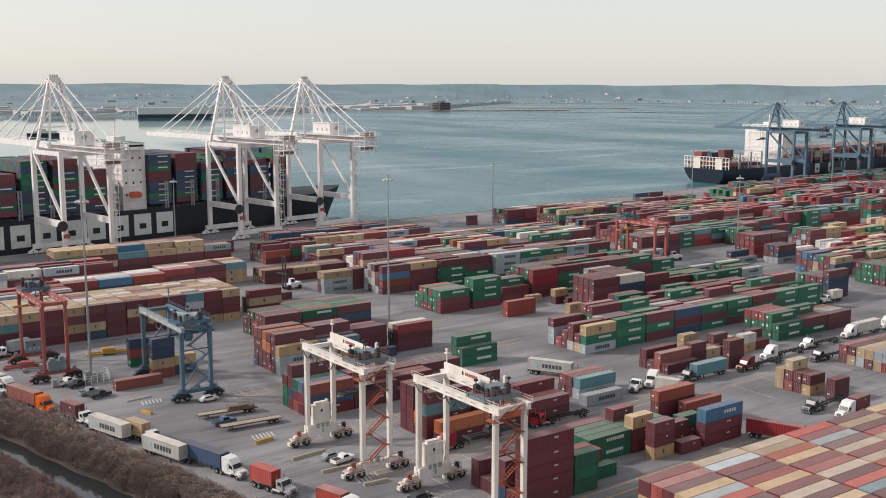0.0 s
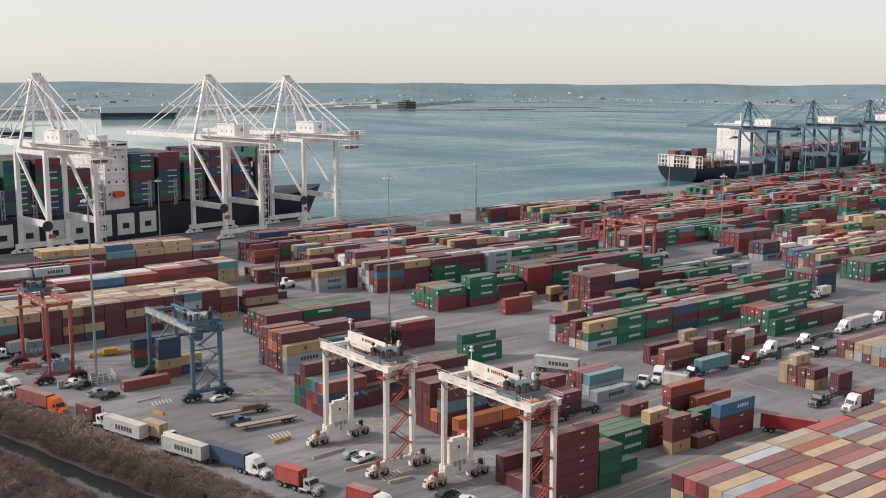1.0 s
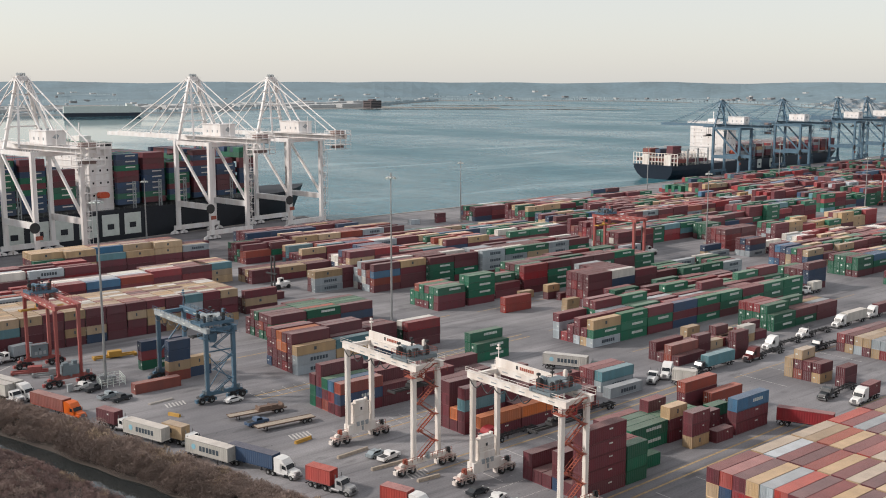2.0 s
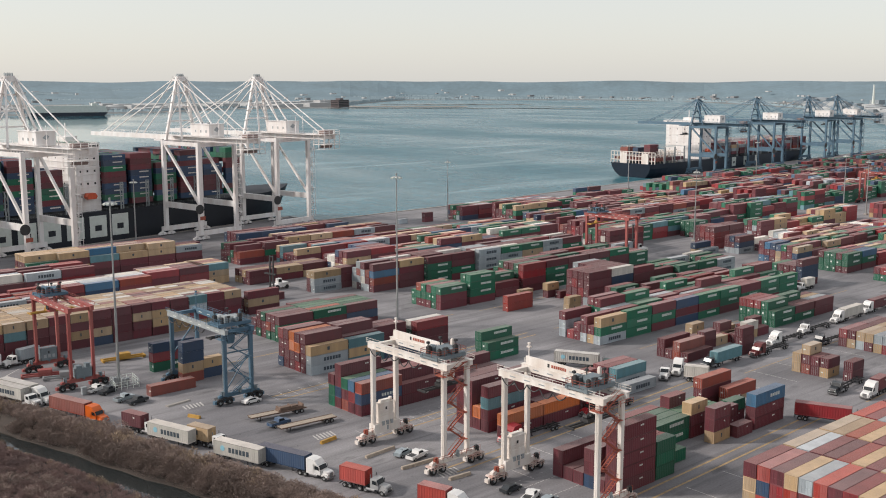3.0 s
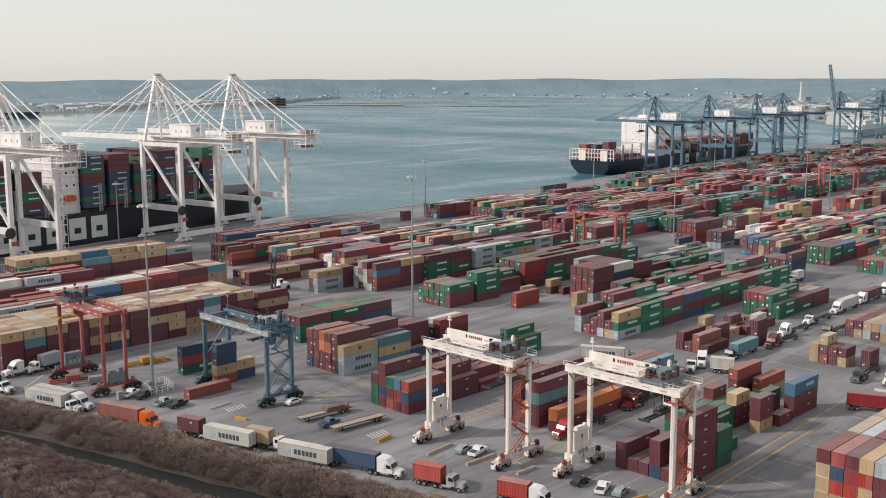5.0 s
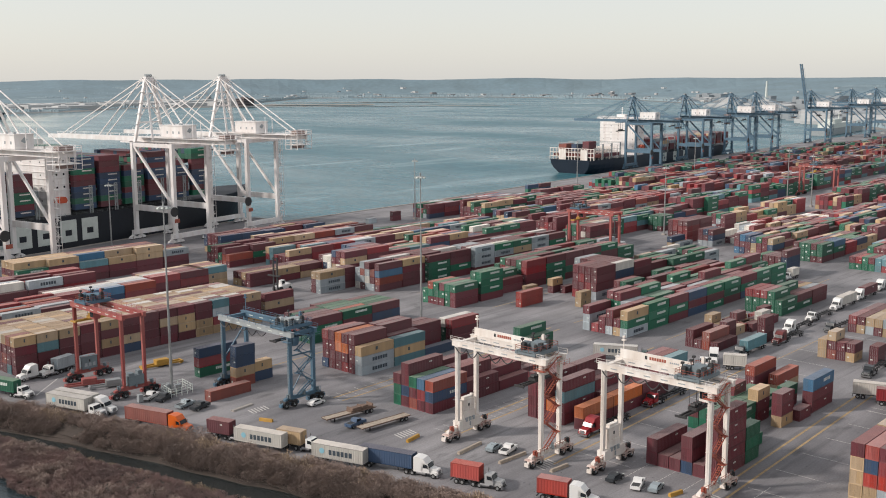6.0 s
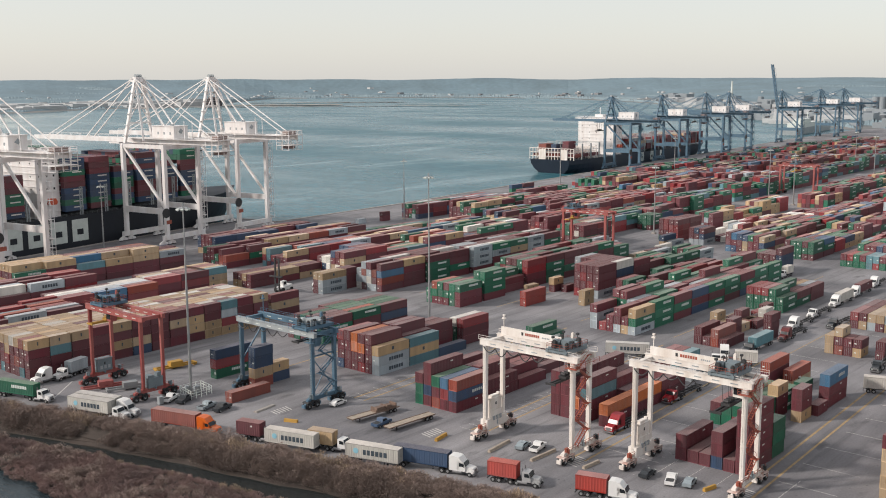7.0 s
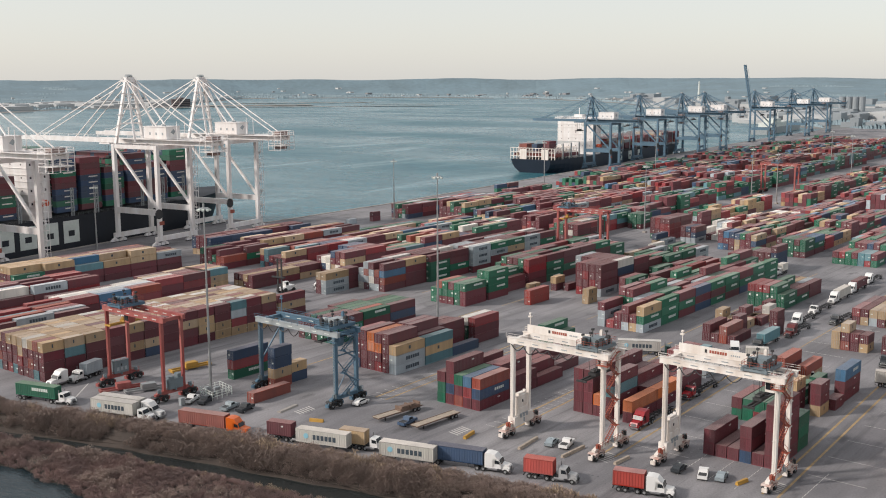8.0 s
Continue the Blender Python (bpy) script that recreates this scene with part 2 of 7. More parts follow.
    l.new(b2.outputs["Normal"], p.inputs["Normal"])
    if lee:
        # sheltered water west of the ship lies flat
        dt = n.new("ShaderNodeVectorMath")
        dt.operation = "DOT_PRODUCT"
        l.new(geo.outputs["Position"], dt.inputs[0])
        dt.inputs[1].default_value = (-0.857, 0.515, 0.0)
        ad = n.new("ShaderNodeMath")
        ad.operation = "MULTIPLY_ADD"
        l.new(heights[2], ad.inputs[0])
        ad.inputs[1].default_value = 700.0
        l.new(dt.outputs["Value"], ad.inputs[2])
        cm = n.new("ShaderNodeMapRange")
        cm.interpolation_type = "SMOOTHSTEP"
        cm.inputs["From Min"].default_value, cm.inputs["From Max"].default_value = 330.0, 640.0
        l.new(ad.outputs[0], cm.inputs["Value"])
        for socket, rough_sea, calm in ((p.inputs["Specular IOR Level"], spec, 0.5), (b.inputs["Strength"], 0.6, 0.05), (b2.inputs["Strength"], 0.3, 0.02)):
            k = n.new("ShaderNodeMapRange")
            k.inputs["To Min"].default_value, k.inputs["To Max"].default_value = rough_sea, calm
            l.new(cm.outputs["Result"], k.inputs["Value"])
            l.new(k.outputs["Result"], socket)
        k = n.new("ShaderNodeMapRange")
        l.new(cm.outputs["Result"], k.inputs["Value"])
        l.new(mr.outputs["Result"], k.inputs["To Min"])
        k.inputs["To Max"].default_value = 0.05
        l.new(k.outputs["Result"], p.inputs["Roughness"])
    return m


YARD = yard_material()
HARBOUR = water_material("harbour_water", (0.026, 0.114, 0.146), 0.55, 0.27, 0.17, True)
SHELTERED = water_material("sheltered_water", (0.022, 0.034, 0.040), 0.5, 0.22, 0.25, False, 0.8)
CREEK = water_material("creek_water", (0.030, 0.034, 0.034), 0.5, 0.03, 1.0, False, 0.12)


# ---- mesh helpers ----
def box(bm, x0, y0, z0, x1, y1, z1):
    vs = [bm.verts.new(v) for v in ((x0, y0, z0), (x1, y0, z0), (x1, y1, z0), (x0, y1, z0), (x0, y0, z1), (x1, y0, z1), (x1, y1, z1), (x0, y1, z1))]
    for f in ((0, 3, 2, 1), (4, 5, 6, 7), (0, 1, 5, 4), (1, 2, 6, 5), (2, 3, 7, 6), (3, 0, 4, 7)):
        bm.faces.new([vs[i] for i in f])
    return vs


def prism(bm, points, y0, y1):
    """A side profile in x, z carried from y0 to y1."""
    a = [bm.verts.new((x, y0, z)) for x, z in points]
    b = [bm.verts.new((x, y1, z)) for x, z in points]
    k = len(points)
    bm.faces.new(a)
    bm.faces.new(b[::-1])
    for i in range(k):
        bm.faces.new((a[i], b[i], b[(i + 1) % k], a[(i + 1) % k]))


def beam(bm, p, q, w, h=None, sides=4):
    """A bar from p to q: square, or round with more sides."""
    p, q = Vector(p), Vector(q)
    h = h or w
    d = (q - p).normalized()
    ref = Vector((0, 0, 1)) if abs(d.z) < 0.95 else Vector((1, 0, 0))
    a = d.cross(ref).normalized()
    b = a.cross(d).normalized()
    rings = []
    for c in (p, q):
        if sides == 4:
            rings.append([bm.verts.new(c + a * w / 2 * s + b * h / 2 * t) for s, t in ((-1, -1), (1, -1), (1, 1), (-1, 1))])
        else:
            rings.append([bm.verts.new(c + a * w / 2 * math.cos(2 * math.pi * i / sides) + b * h / 2 * math.sin(2 * math.pi * i / sides)) for i in range(sides)])
    for i in range(sides):
        j = (i + 1) % sides
        bm.faces.new((rings[0][i], rings[0][j], rings[1][j], rings[1][i]))
    bm.faces.new(rings[0][::-1])
    bm.faces.new(rings[1])


def tube(bm, points, r, sides=6):
    """One bent round bar through the points, which lie in a plane of constant x."""
    points = [Vector(p) for p in points]
    rings = []
    for i, c in enumerate(points):
        d = (points[min(i + 1, len(points) - 1)] - points[max(i - 1, 0)]).normalized()
        a = Vector((1, 0, 0))
        b = d.cross(a)
        rings.append([bm.verts.new(c + a * r * math.cos(2 * math.pi * k / sides) + b * r * math.sin(2 * math.pi * k / sides)) for k in range(sides)])
    for p, q in zip(rings, rings[1:]):
        for k in range(sides):
            bm.faces.new((p[k], p[(k + 1) % sides], q[(k + 1) % sides], q[k]))
    bm.faces.new(rings[0][::-1])
    bm.faces.new(rings[-1])


def mesh_from(name, bm, mats):
    bmesh.ops.recalc_face_normals(bm, faces=bm.faces)
    me = bpy.data.meshes.new(name)
    bm.to_mesh(me)
    bm.free()
    for m in (mats if isinstance(mats, (list, tuple)) else [mats]):
        me.materials.append(m)
    return me


def part(name, bm, mat, parent, label=""):
    ob = new(name, mesh_from(name, bm, mat))
    ob.parent = parent
    return tagged(ob, label)


def part_of(name, me, parent, m=None, label=""):
    """Another part on a mesh that already exists."""
    ob = new(name, me)
    ob.parent = parent
    if m is not None:
        ob.matrix_basis = m
    return tagged(ob, label)


def thing(name, label, category, group="", at=None):
    ob = new(name)
    if at is not None:
        ob.matrix_basis = at
    return tagged(ob, label, category, group)


def sheet(name, points, z, mat, label, category, depth=0.0):
    """A flat outline, with skirts down to z - depth."""
    bm = bmesh.new()
    top = [bm.verts.new((x, y, z)) for x, y in points]
    bm.faces.new(top)
    if depth:
        low = [bm.verts.new((x, y, z - depth)) for x, y in points]
        for i in range(len(points)):
            j = (i + 1) % len(points)
            bm.faces.new((top[i], top[j], low[j], low[i]))
    ob = new(name, mesh_from(name, bm, mat))
    return tagged(ob, label, category, kind="structure")


# ---- ground, quay, water ----
BANK = [(124.5, 60.0), (119.0, 110.0), (114.5, 140.0), (110.6, 160.0), (106.2, 177.0), (101.2, 205.0), (93.6, 232.0), (83.6, 264.0), (71.6, 305.0), (53.6, 365.0), (20.0, 436.0)]
EDGE = [(336.0, 491.0), (340.0, 466.0), (446.0, 469.0), (594.0, 483.0), (760.0, 499.0), (1300.0, 548.0)]
land = BANK + EDGE + [(1520, 560), (3600, 100), (3600, -1500), (-200, -1500), (100, -200)]
ground = sheet("ground", land, 0.0, YARD, "worn grey asphalt of the container yard", "ground", 6.0)
water = sheet("water", [(-4800, -1600), (4800, -1600), (4800, 4800), (-4800, 4800)], -2.6, HARBOUR, "rippled grey-teal harbour water", "water")

bm = bmesh.new()
for a, b in zip([(20.0, 436.0)] + EDGE, EDGE):
    a, b = Vector(a), Vector(b)
    n = max(1, int((b - a).length / 10))
    side = Vector((-(b - a).y, (b - a).x)).normalized()
    for k in range(n):
        p, q = a.lerp(b, (k + 0.006) / n), a.lerp(b, (k + 0.994) / n)
        ring = [p - side * 1.2, q - side * 1.2, q + side * 0.3, p + side * 0.3]
        lo = [bm.verts.new((v.x, v.y, -2.0)) for v in ring]
        hi = [bm.verts.new((v.x, v.y, 0.28)) for v in ring]
        bm.faces.new(hi)
        for i in range(4):
            bm.faces.new((lo[i], lo[(i + 1) % 4], hi[(i + 1) % 4], hi[i]))
cope = tagged(new("kerb", mesh_from("kerb", bm, CONCRETE)), "pale concrete coping along the quay edge", "kerb", kind="structure")


# ---- containers ----
W, PITCH_Y, PITCH_X = 2.44, 2.62, 12.42
STACK = []


def stack(x, y, code, size=40, block="near", turn=0.0):
    """One pile: the letters are the paints from the ground up; capitals are high cubes."""
    z = 0.0
    for ch in code:
        h = 2.9 if ch.isupper() else 2.6
        STACK.append((x, y, z, size, h, ch.lower(), block, turn))
        z += h


def rows(x, y, bays, block="near", size=40):
    """Bays along x; each bay lists its piles from the front (low y) backwards."""
    step = PITCH_X if size == 40 else 6.3
    for i, bay in enumerate(bays):
        for j, code in enumerate(bay.split()):
            if code != "-":
                stack(x + i * step, y + j * PITCH_Y, code, size, block)


def wild(x, y, bays, n, low, high, paints, block, seed, hole=0.0):
    """A block of even height, a few piles one lower, with runs of one owner's paint."""
    rng = random.Random(seed)
    owner = rng.choice(paints)
    tall = rng.randint(low, high)
    for i in range(bays):
        if rng.random() < 0.45:
            tall = rng.randint(low, high)
        for j in range(n):
            if rng.random() < hole * 0.5:
                continue
            k = max(1, tall - (1 if rng.random() < 0.2 else 0))
            code = ""
            for _ in range(k):
                if rng.random() < 0.75:
                    owner = rng.choice(paints)
                code += owner if rng.random() < 0.7 else owner.upper()
            stack(x + i * PITCH_X, y + j * PITCH_Y, code, 40, block)


def fronts(x, y, codes, n, block, seed, paints="mmmmrbgts"):
    """A block whose front row is given pile by pile; the rows behind keep its height."""
    rng = random.Random(seed)
    for i, code in enumerate(codes):
        if code == "-":
            continue
        stack(x + i * PITCH_X, y, code, 40, block)
        for j in range(1, n):
            k = max(1, len(code) - (1 if rng.random() < 0.25 else 0))
            stack(x + i * PITCH_X, y + j * PITCH_Y, "".join(rng.choice(paints) for _ in range(k)), 40, block)


# the block with tan boxes on top, beside the red crane
rng = random.Random(5)
LB_FRONT = ["mmmt", "mmct", "mmmt", "mmmm", "mtmt", "ntmm", "mmmm", "mmtm", "mttm", "ttmm", "trsc", "tmmm", "tmmt"]
for i, front in enumerate(LB_FRONT):
    x = 97.5 + i * 6.3
    stack(x, 282.8, front, 20, "left")
    for j in range(1, 9):
        low = "".join(rng.choice("mmmmmmrbtc") for _ in range(3))
        stack(x, 282.8 + j * PITCH_Y, low + rng.choice("tttttttwbm"), 20, "left")
stack(184.6, 287.9, "mtm", 40, "left")
stack(184.6, 290.6, "mm", 40, "left")
stack(196.0, 302.0, "m", 40, "left")

# beside the blue crane
stack(129.3, 245.2, "grn", 40)
stack(130.2, 230.5, "btNn", 20)
stack(136.5, 231.5, "nt", 20)
stack(118.9, 225.6, "b", 40)

# grey and tan boxes, five deep
rows(158.7, 214.3, ["sst mmmM rmom mmoo mmmM nmmr", "ctc mmM mmmM mmmM mmm mrm", "n - mmM mmm mmm mm"])
stack(197.9, 217.2, "mmr", 40)
stack(197.9, 219.9, "ggw", 40)
# blue and brick boxes
rows(148.0, 178.7, ["mnb mru bmg mnmM ggm", "mm mmM mmm mm mmM", "m mm mm mM mm", "- m m mm"])
# maroon and orange boxes between the white cranes
rows(162.0, 145.8, ["mo - mmcm mo mmmM mmmM", "mo mm mmm mmm mMmm mmm", "mm mr mmm mm mm m"])
# behind the grey and tan boxes
rows(172.0, 249.6, ["ggm gmm gbm mmg gmm mm", "mmg mmb mbg nmg mmg mgm", "mnm mmg mmg mgg mmm mg"])
# green pair of piles
rows(203.4, 193.4, ["gg ggg"])
# under the second white crane
rows(154.4, 109.4, ["mmmmM m nmm m m mM", "- - mm mm m -"])
stack(167.0, 109.4, "ggg", 20)
rows(180.0, 119.4, ["gg rg gg gm", "gg gg mg -"])
# mixed short piles
stack(192.5, 125.0, "nbm", 20)
stack(192.3, 119.0, "mmt", 20)
stack(193.0, 113.6, "tmm", 20)
stack(200.0, 112.3, "m", 20)
stack(201.2, 116.8, "mm", 20)
stack(206.8, 118.6, "mg", 20)
stack(210.4, 128.6, "mmb", 40)
stack(215.4, 124.8, "tb", 40)
stack(207.6, 112.7, "mmU", 40)
stack(175.0, 112.4, "g", 20)
# row between the two lorry lanes
rows(209.0, 152.9, ["sc mm mr"])
stack(206.6, 147.9, "s", 40)

# the high block of many colours
rng = random.Random(11)
HIGH_TOPS = ("mhmtshmrtmtmrtmms", "tsmmhtmtmtmrtmtbm", "ttbtmhtmhcmtrmtmm", "hrsmtmthmmtmbtmsm", "mtmrthmmtsmtmrmtm", "tmhmtmrtmmstmtmbm", "mmtrmtmhmtmsmtrmt")
for i, tops in enumerate(HIGH_TOPS):
    for j, top in enumerate(tops):
        low = [rng.choice("mrhtsmmt") for _ in range(4)]
        if i == 0 and j == 1:
            low[3] = "n"
        stack(158.5 + i * 12.75, 85.3 - W - j * 2.55, "".join(low) + top, 40, "high")

# long green row and its neighbours
rng = random.Random(21)
FRONT = ["sgT", "GgG", "mGM", "nmN", "gmG", "mgG", "ngM", "mgG", "ggG"]
for i, f in enumerate(FRONT):
    stack(240.4 + i * PITCH_X, 184.0, f, 40, "green")
    if i == 0:
        for j, code in enumerate(("tm", "smm", "mm", "r", "ssm")):
            stack(240.4, 184.0 + (j + 1) * PITCH_Y + 0.6 * (j == 4), code, 40, "green")
        continue
    for j in range(1, 6):
        stack(240.4 + i * PITCH_X, 184.0 + j * PITCH_Y, "".join(rng.choice("gggmmmMrs") for _ in range(rng.choice((3, 3, 4)) if j > 2 else rng.choice((2, 3, 3)))), 40, "green")
rows(243.4, 155.6, ["m bb m mm"], "mid", 40)
rows(258.6, 160.6, ["mm - m", "t r t", "r m -"], "mid", 20)
stack(261.2, 149.8, "mmm", 20, "mid")
stack(264.2, 168.6, "tt", 20, "mid")
rows(272.0, 158.8, ["m t rm m", "tw m - t", "m tm r"], "mid", 20)
rows(298.4, 161.4, ["gg ggg ggr ggr ggr", "gm gm mgg gm mg", "mm ts mt mm"], "mid")
rows(257.8, 122.0, ["tm mm bmt tt"], "mid", 20)
stack(259.4, 116.2, "mm", 20, "mid")
rows(292.5, 121.6, ["rs ts mt st tm mr", "mr sr mm ct mm tm", "tr sm mw mr tt"], "mid")
# piles past the cross aisle
rows(236.9, 250.4, ["mmg ggg mgm mgg mgb gg"], "green")
rows(250.6, 250.4, ["mggg mggg gg mg mg gm"], "green")
rows(265.6, 253.0, ["mm mmg ggm mg gg"], "green")
stack(252.3, 233.8, "hh", 40, "mid")
stack(279.0, 240.0, "mt", 20, "mid")
stack(272.6, 246.8, "t", 20, "mid")
stack(281.5, 236.4, "m", 20, "mid")
stack(266.2, 218.8, "tt", 20, "mid")
rows(279.4, 221.4, ["SMMM MRMM MMRM RMMM - - -", "SMNW MNNM MMRM MMMM MRMM MMMM MMMS", "mmmm nnm mmm ggm mmm mmm"], "mid")
fronts(279.0, 252.2, ["mmrr", "gggm", "mgmm", "mmgm", "mmmg", "mgg"], 6, "far_a", 5, "mmmrggg")
rows(221.8, 303.0, ["sst mmt"], "mid")
rows(234.4, 303.8, ["mmm mmm mm mt"], "mid", 20)
fronts(238.4, 289.2, ["mbum", "mmmt"], 5, "far_a", 3, "mmbsswm")
fronts(263.4, 287.4, ["gggm", "mgmm"], 6, "far_a", 31, "mmgwrm")
fronts(289.2, 286.0, ["mssS", "mmsg", "mmtg", "msss", "mmgm"], 6, "far_a", 33, "mmmrgsw")
fronts(370.2, 286.0, ["mgmm", "mmmr"], 6, "far_a", 34, "mmmrgtw")
rows(354.8, 270.4, ["mms mmm mr mt mm"], "far_a")
rows(212.0, 332.0, ["mm mt tm tm", "mt mt mm mm", "tm tm mt mm"], "mid")
wild(317.0, 219.5, 4, 6, 3, 3, "mmmmrgggs", "far_a", 6)
wild(278.0, 203.0, 6, 4, 2, 3, "mmmmrggg", "far_a", 16)
fronts(248.0, 318.5, ["mmtm", "mcmr", "mrm", "msc", "mmnm", "rmmt", "mmm", "mnmg", "mgmg", "mmmm"], 6, "far_b", 7, "mmmrbtwgn")
fronts(246.0, 350.0, ["mmt", "mrr", "mmr", "mcs", "mmm", "mmt", "mru", "msn", "mss", "mmg", "mgg"], 6, "far_b", 8, "mmmrbwtcn")
fronts(262.0, 381.0, ["tmt", "mmt", "mmb", "mms", "mtm"], 6, "far_b", 9, "mmttbm")
wild(250.0, 402.5, 5, 5, 2, 3, "mmmnmtm", "far_b", 29)
wild(186.0, 412.0, 4, 3, 1, 2, "mtnm", "left_b", 28, 0.1)
wild(330.0, 384.0, 4, 5, 1, 2, "mmsgc", "far_b", 19, 0.1)
fronts(398.0, 412.4, ["nmm", "mrm", "num", "mmm", "mmn", "mms", "mm", "mm", "mm"], 5, "far_b", 10, "mmmmrnsg")
stack(378.1, 421.4, "mm", 20, "far_b")
stack(362.0, 424.0, "s", 20, "far_b")
wild(516.0, 424.0, 4, 3, 1, 2, "mgm", "far_b", 17)
stack(539.0, 452.0, "gn", 40, "far_b")
stack(553.0, 452.0, "nm", 40, "far_b")
# the end of the long green row, and the loose boxes in the lane behind it
rows(364.2, 189.2, ["mnnm ggm gmm ggm mgg gg"], "mid")
rows(404.4, 191.6, ["mgg mgm ggg ggg ggm"], "mid")
rows(417.0, 191.6, ["mgu gmu mgm"], "mid")
stack(356.3, 251.4, "t", 40, "mid")
stack(370.0, 251.8, "m", 40, "mid")
stack(384.0, 254.2, "w", 40, "mid")
stack(397.1, 259.2, "tn", 40, "mid")
stack(399.0, 256.2, "s", 40, "mid")
rows(415.5, 261.6, ["rrrm mrrm mmrr gmmm", "mmmm mmrm mmmm"], "mid")
rows(413.2, 247.0, ["snm smn smm"], "mid")
rows(440.2, 290.0, ["mgg ggg mgg"], "mid")
wild(428.0, 240.5, 11, 6, 1, 2, "twmtsmwr", "far_396", 92, 0.3)
# blocks behind the tan-topped one
wild(100.0, 322.0, 3, 7, 3, 3, "mmmrrnucbs", "left_b", 13, 0)
wild(86.0, 352.0, 6, 6, 3, 4, "mmrrnusw", "left_b", 23, 0)
rows(137.5, 336.5, ["mmr mmr mrw mrw mmm", "mnu mns mms mmw mmm", "mrb mrm mms mmw mmw"], "left_b")
rows(176.0, 342.0, ["mmr mmr mrw mrt mmm", "mrm mmm mmm mmm mmt"], "left_b")
rows(197.5, 343.0, ["ttc ttt mtb mtb mmt"], "left_b")
rows(150.0, 390.0, ["ggg ttmt mtmt mtmt mtmt", "mtmt mttt mttt mttt mttt", "mmc mmnu mmmt mmtb mmtm", "mmt mtmt mtmm mtbt mtbm", "mmtt mmmt mmmm mmmb mmmb", "mms mmt mmm"], "left_b")
wild(232.0, 372.0, 2, 6, 2, 3, "ggmmmmb", "left_b", 14)
wild(160.0, 424.0, 6, 3, 1, 1, "mssk"[:3], "left_b", 15, 0.5)
# far blocks along the quay and across the yard
seed = 30
for x0, nb in ((396.0, 13), (572.0, 13), (748.0, 14), (936.0, 20)):
    for k, y0 in enumerate((22.0, 50.0, 78.0, 106.0, 132.0, 160.0, 188.0, 214.0, 240.0, 300.0, 326.0, 352.0, 378.0, 402.0)):
        seed += 1
        yy = y0 + (x0 - 396.0) * 0.06
        if x0 < 500 and (y0 > 390 or y0 in (132.0, 188.0, 240.0)):
            continue
        pal = ("mmmgggncr" if k % 4 == 1 else "mmmrbtmrs" if k % 4 == 2 else "mmmrtngum" if k % 4 == 3 else "mmmrbmtgmg")
        wild(x0 + (seed % 5) * 3, yy, nb - seed % 2, 7, 2 if y0 < 230 else 3, 3 if y0 < 100 else 4, pal, "far_%d" % int(x0), seed, 0.06)
wild(432.0, 192.0, 10, 7, 2, 3, "mmmgggtrn", "far_396", 91)
wild(466.0, 268.0, 8, 4, 2, 3, "mmrgtts", "far_396", 93)


def container_meshes(size, h, c):
    """The parts of one kind of container: length along x from 0, front side at y = 0."""
    L = 12.19 if size == 40 else 6.06
    out = {}
    bm = bmesh.new()                                            # frame
    for x in (0.0, L - 0.16):
        for y in (0.0, W - 0.16):
            box(bm, x, y, 0.0, x + 0.16, y + 0.16, h)
    for y in (0.0, W - 0.1):
        box(bm, 0.16, y, 0.0, L - 0.16, y + 0.1, 0.2)
        box(bm, 0.16, y, h - 0.12, L - 0.16, y + 0.1, h)
    for x in (0.0, L - 0.1):
        box(bm, x, 0.16, 0.0, x + 0.1, W - 0.16, 0.2)
        box(bm, x, 0.16, h - 0.12, x + 0.1, W - 0.16, h)
    out["frame"] = mesh_from("frame", bm, PAINTS[c])
    bm = bmesh.new()                                            # folded side sheet
    n = int(L / 0.56)
    step = (L - 0.32) / n
    line = []
    for i in range(n):
        x = 0.16 + i * step
        line += [(x, 0.03), (x + step * 0.30, 0.03), (x + step * 0.5, 0.075), (x + step * 0.8, 0.075)]
    line.append((L - 0.16, 0.03))
    lo = [bm.verts.new((x, y, 0.2)) for x, y in line]
    hi = [bm.verts.new((x, y, h - 0.12)) for x, y in line]
    for i in range(len(line) - 1):
        bm.faces.new((lo[i], lo[i + 1], hi[i + 1], hi[i]))
    out["side_wall"] = mesh_from("side_wall", bm, PAINTS[c])
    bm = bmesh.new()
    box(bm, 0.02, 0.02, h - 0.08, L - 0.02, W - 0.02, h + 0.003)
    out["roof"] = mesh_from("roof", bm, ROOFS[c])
    bm = bmesh.new()
    box(bm, 0.1, 0.1, 0.05, L - 0.1, W - 0.1, 0.16)
    out["floor_panel"] = mesh_from("floor_panel", bm, STEEL_DARK)
    bm = bmesh.new()                                            # one door leaf with its bars
    box(bm, 0.03, 0.0, 0.2, 0.08, W / 2 - 0.19, h - 0.12)
    for y in (0.22, 0.68):
        beam(bm, (0.0, y, 0.22), (0.0, y, h - 0.14), 0.05, sides=6)
        box(bm, -0.03, y - 0.02, 1.1, 0.03, y + 0.26, 1.16)
    out["door"] = mesh_from("door", bm, PAINTS[c])
    bm = bmesh.new()
    for i in range(4):
        y = 0.18 + i * 0.52
        box(bm, L - 0.09, y, 0.2, L - 0.04, y + 0.34, h - 0.12)
        box(bm, L - 0.12, y + 0.34, 0.2, L - 0.08, y + 0.52, h - 0.12)
    out["end_wall"] = mesh_from("end_wall", bm, PAINTS[c])
    marks = logo_bars(c, L, h)
    if marks:
        bm = bmesh.new()
        for x0, z0, x1, z1 in marks:
            box(bm, x0, 0.0, z0, x1, 0.05, z1)
        out["marking"] = mesh_from("marking", bm, MARK_BLUE if c in "ste" else MARK_WHITE)
    return out


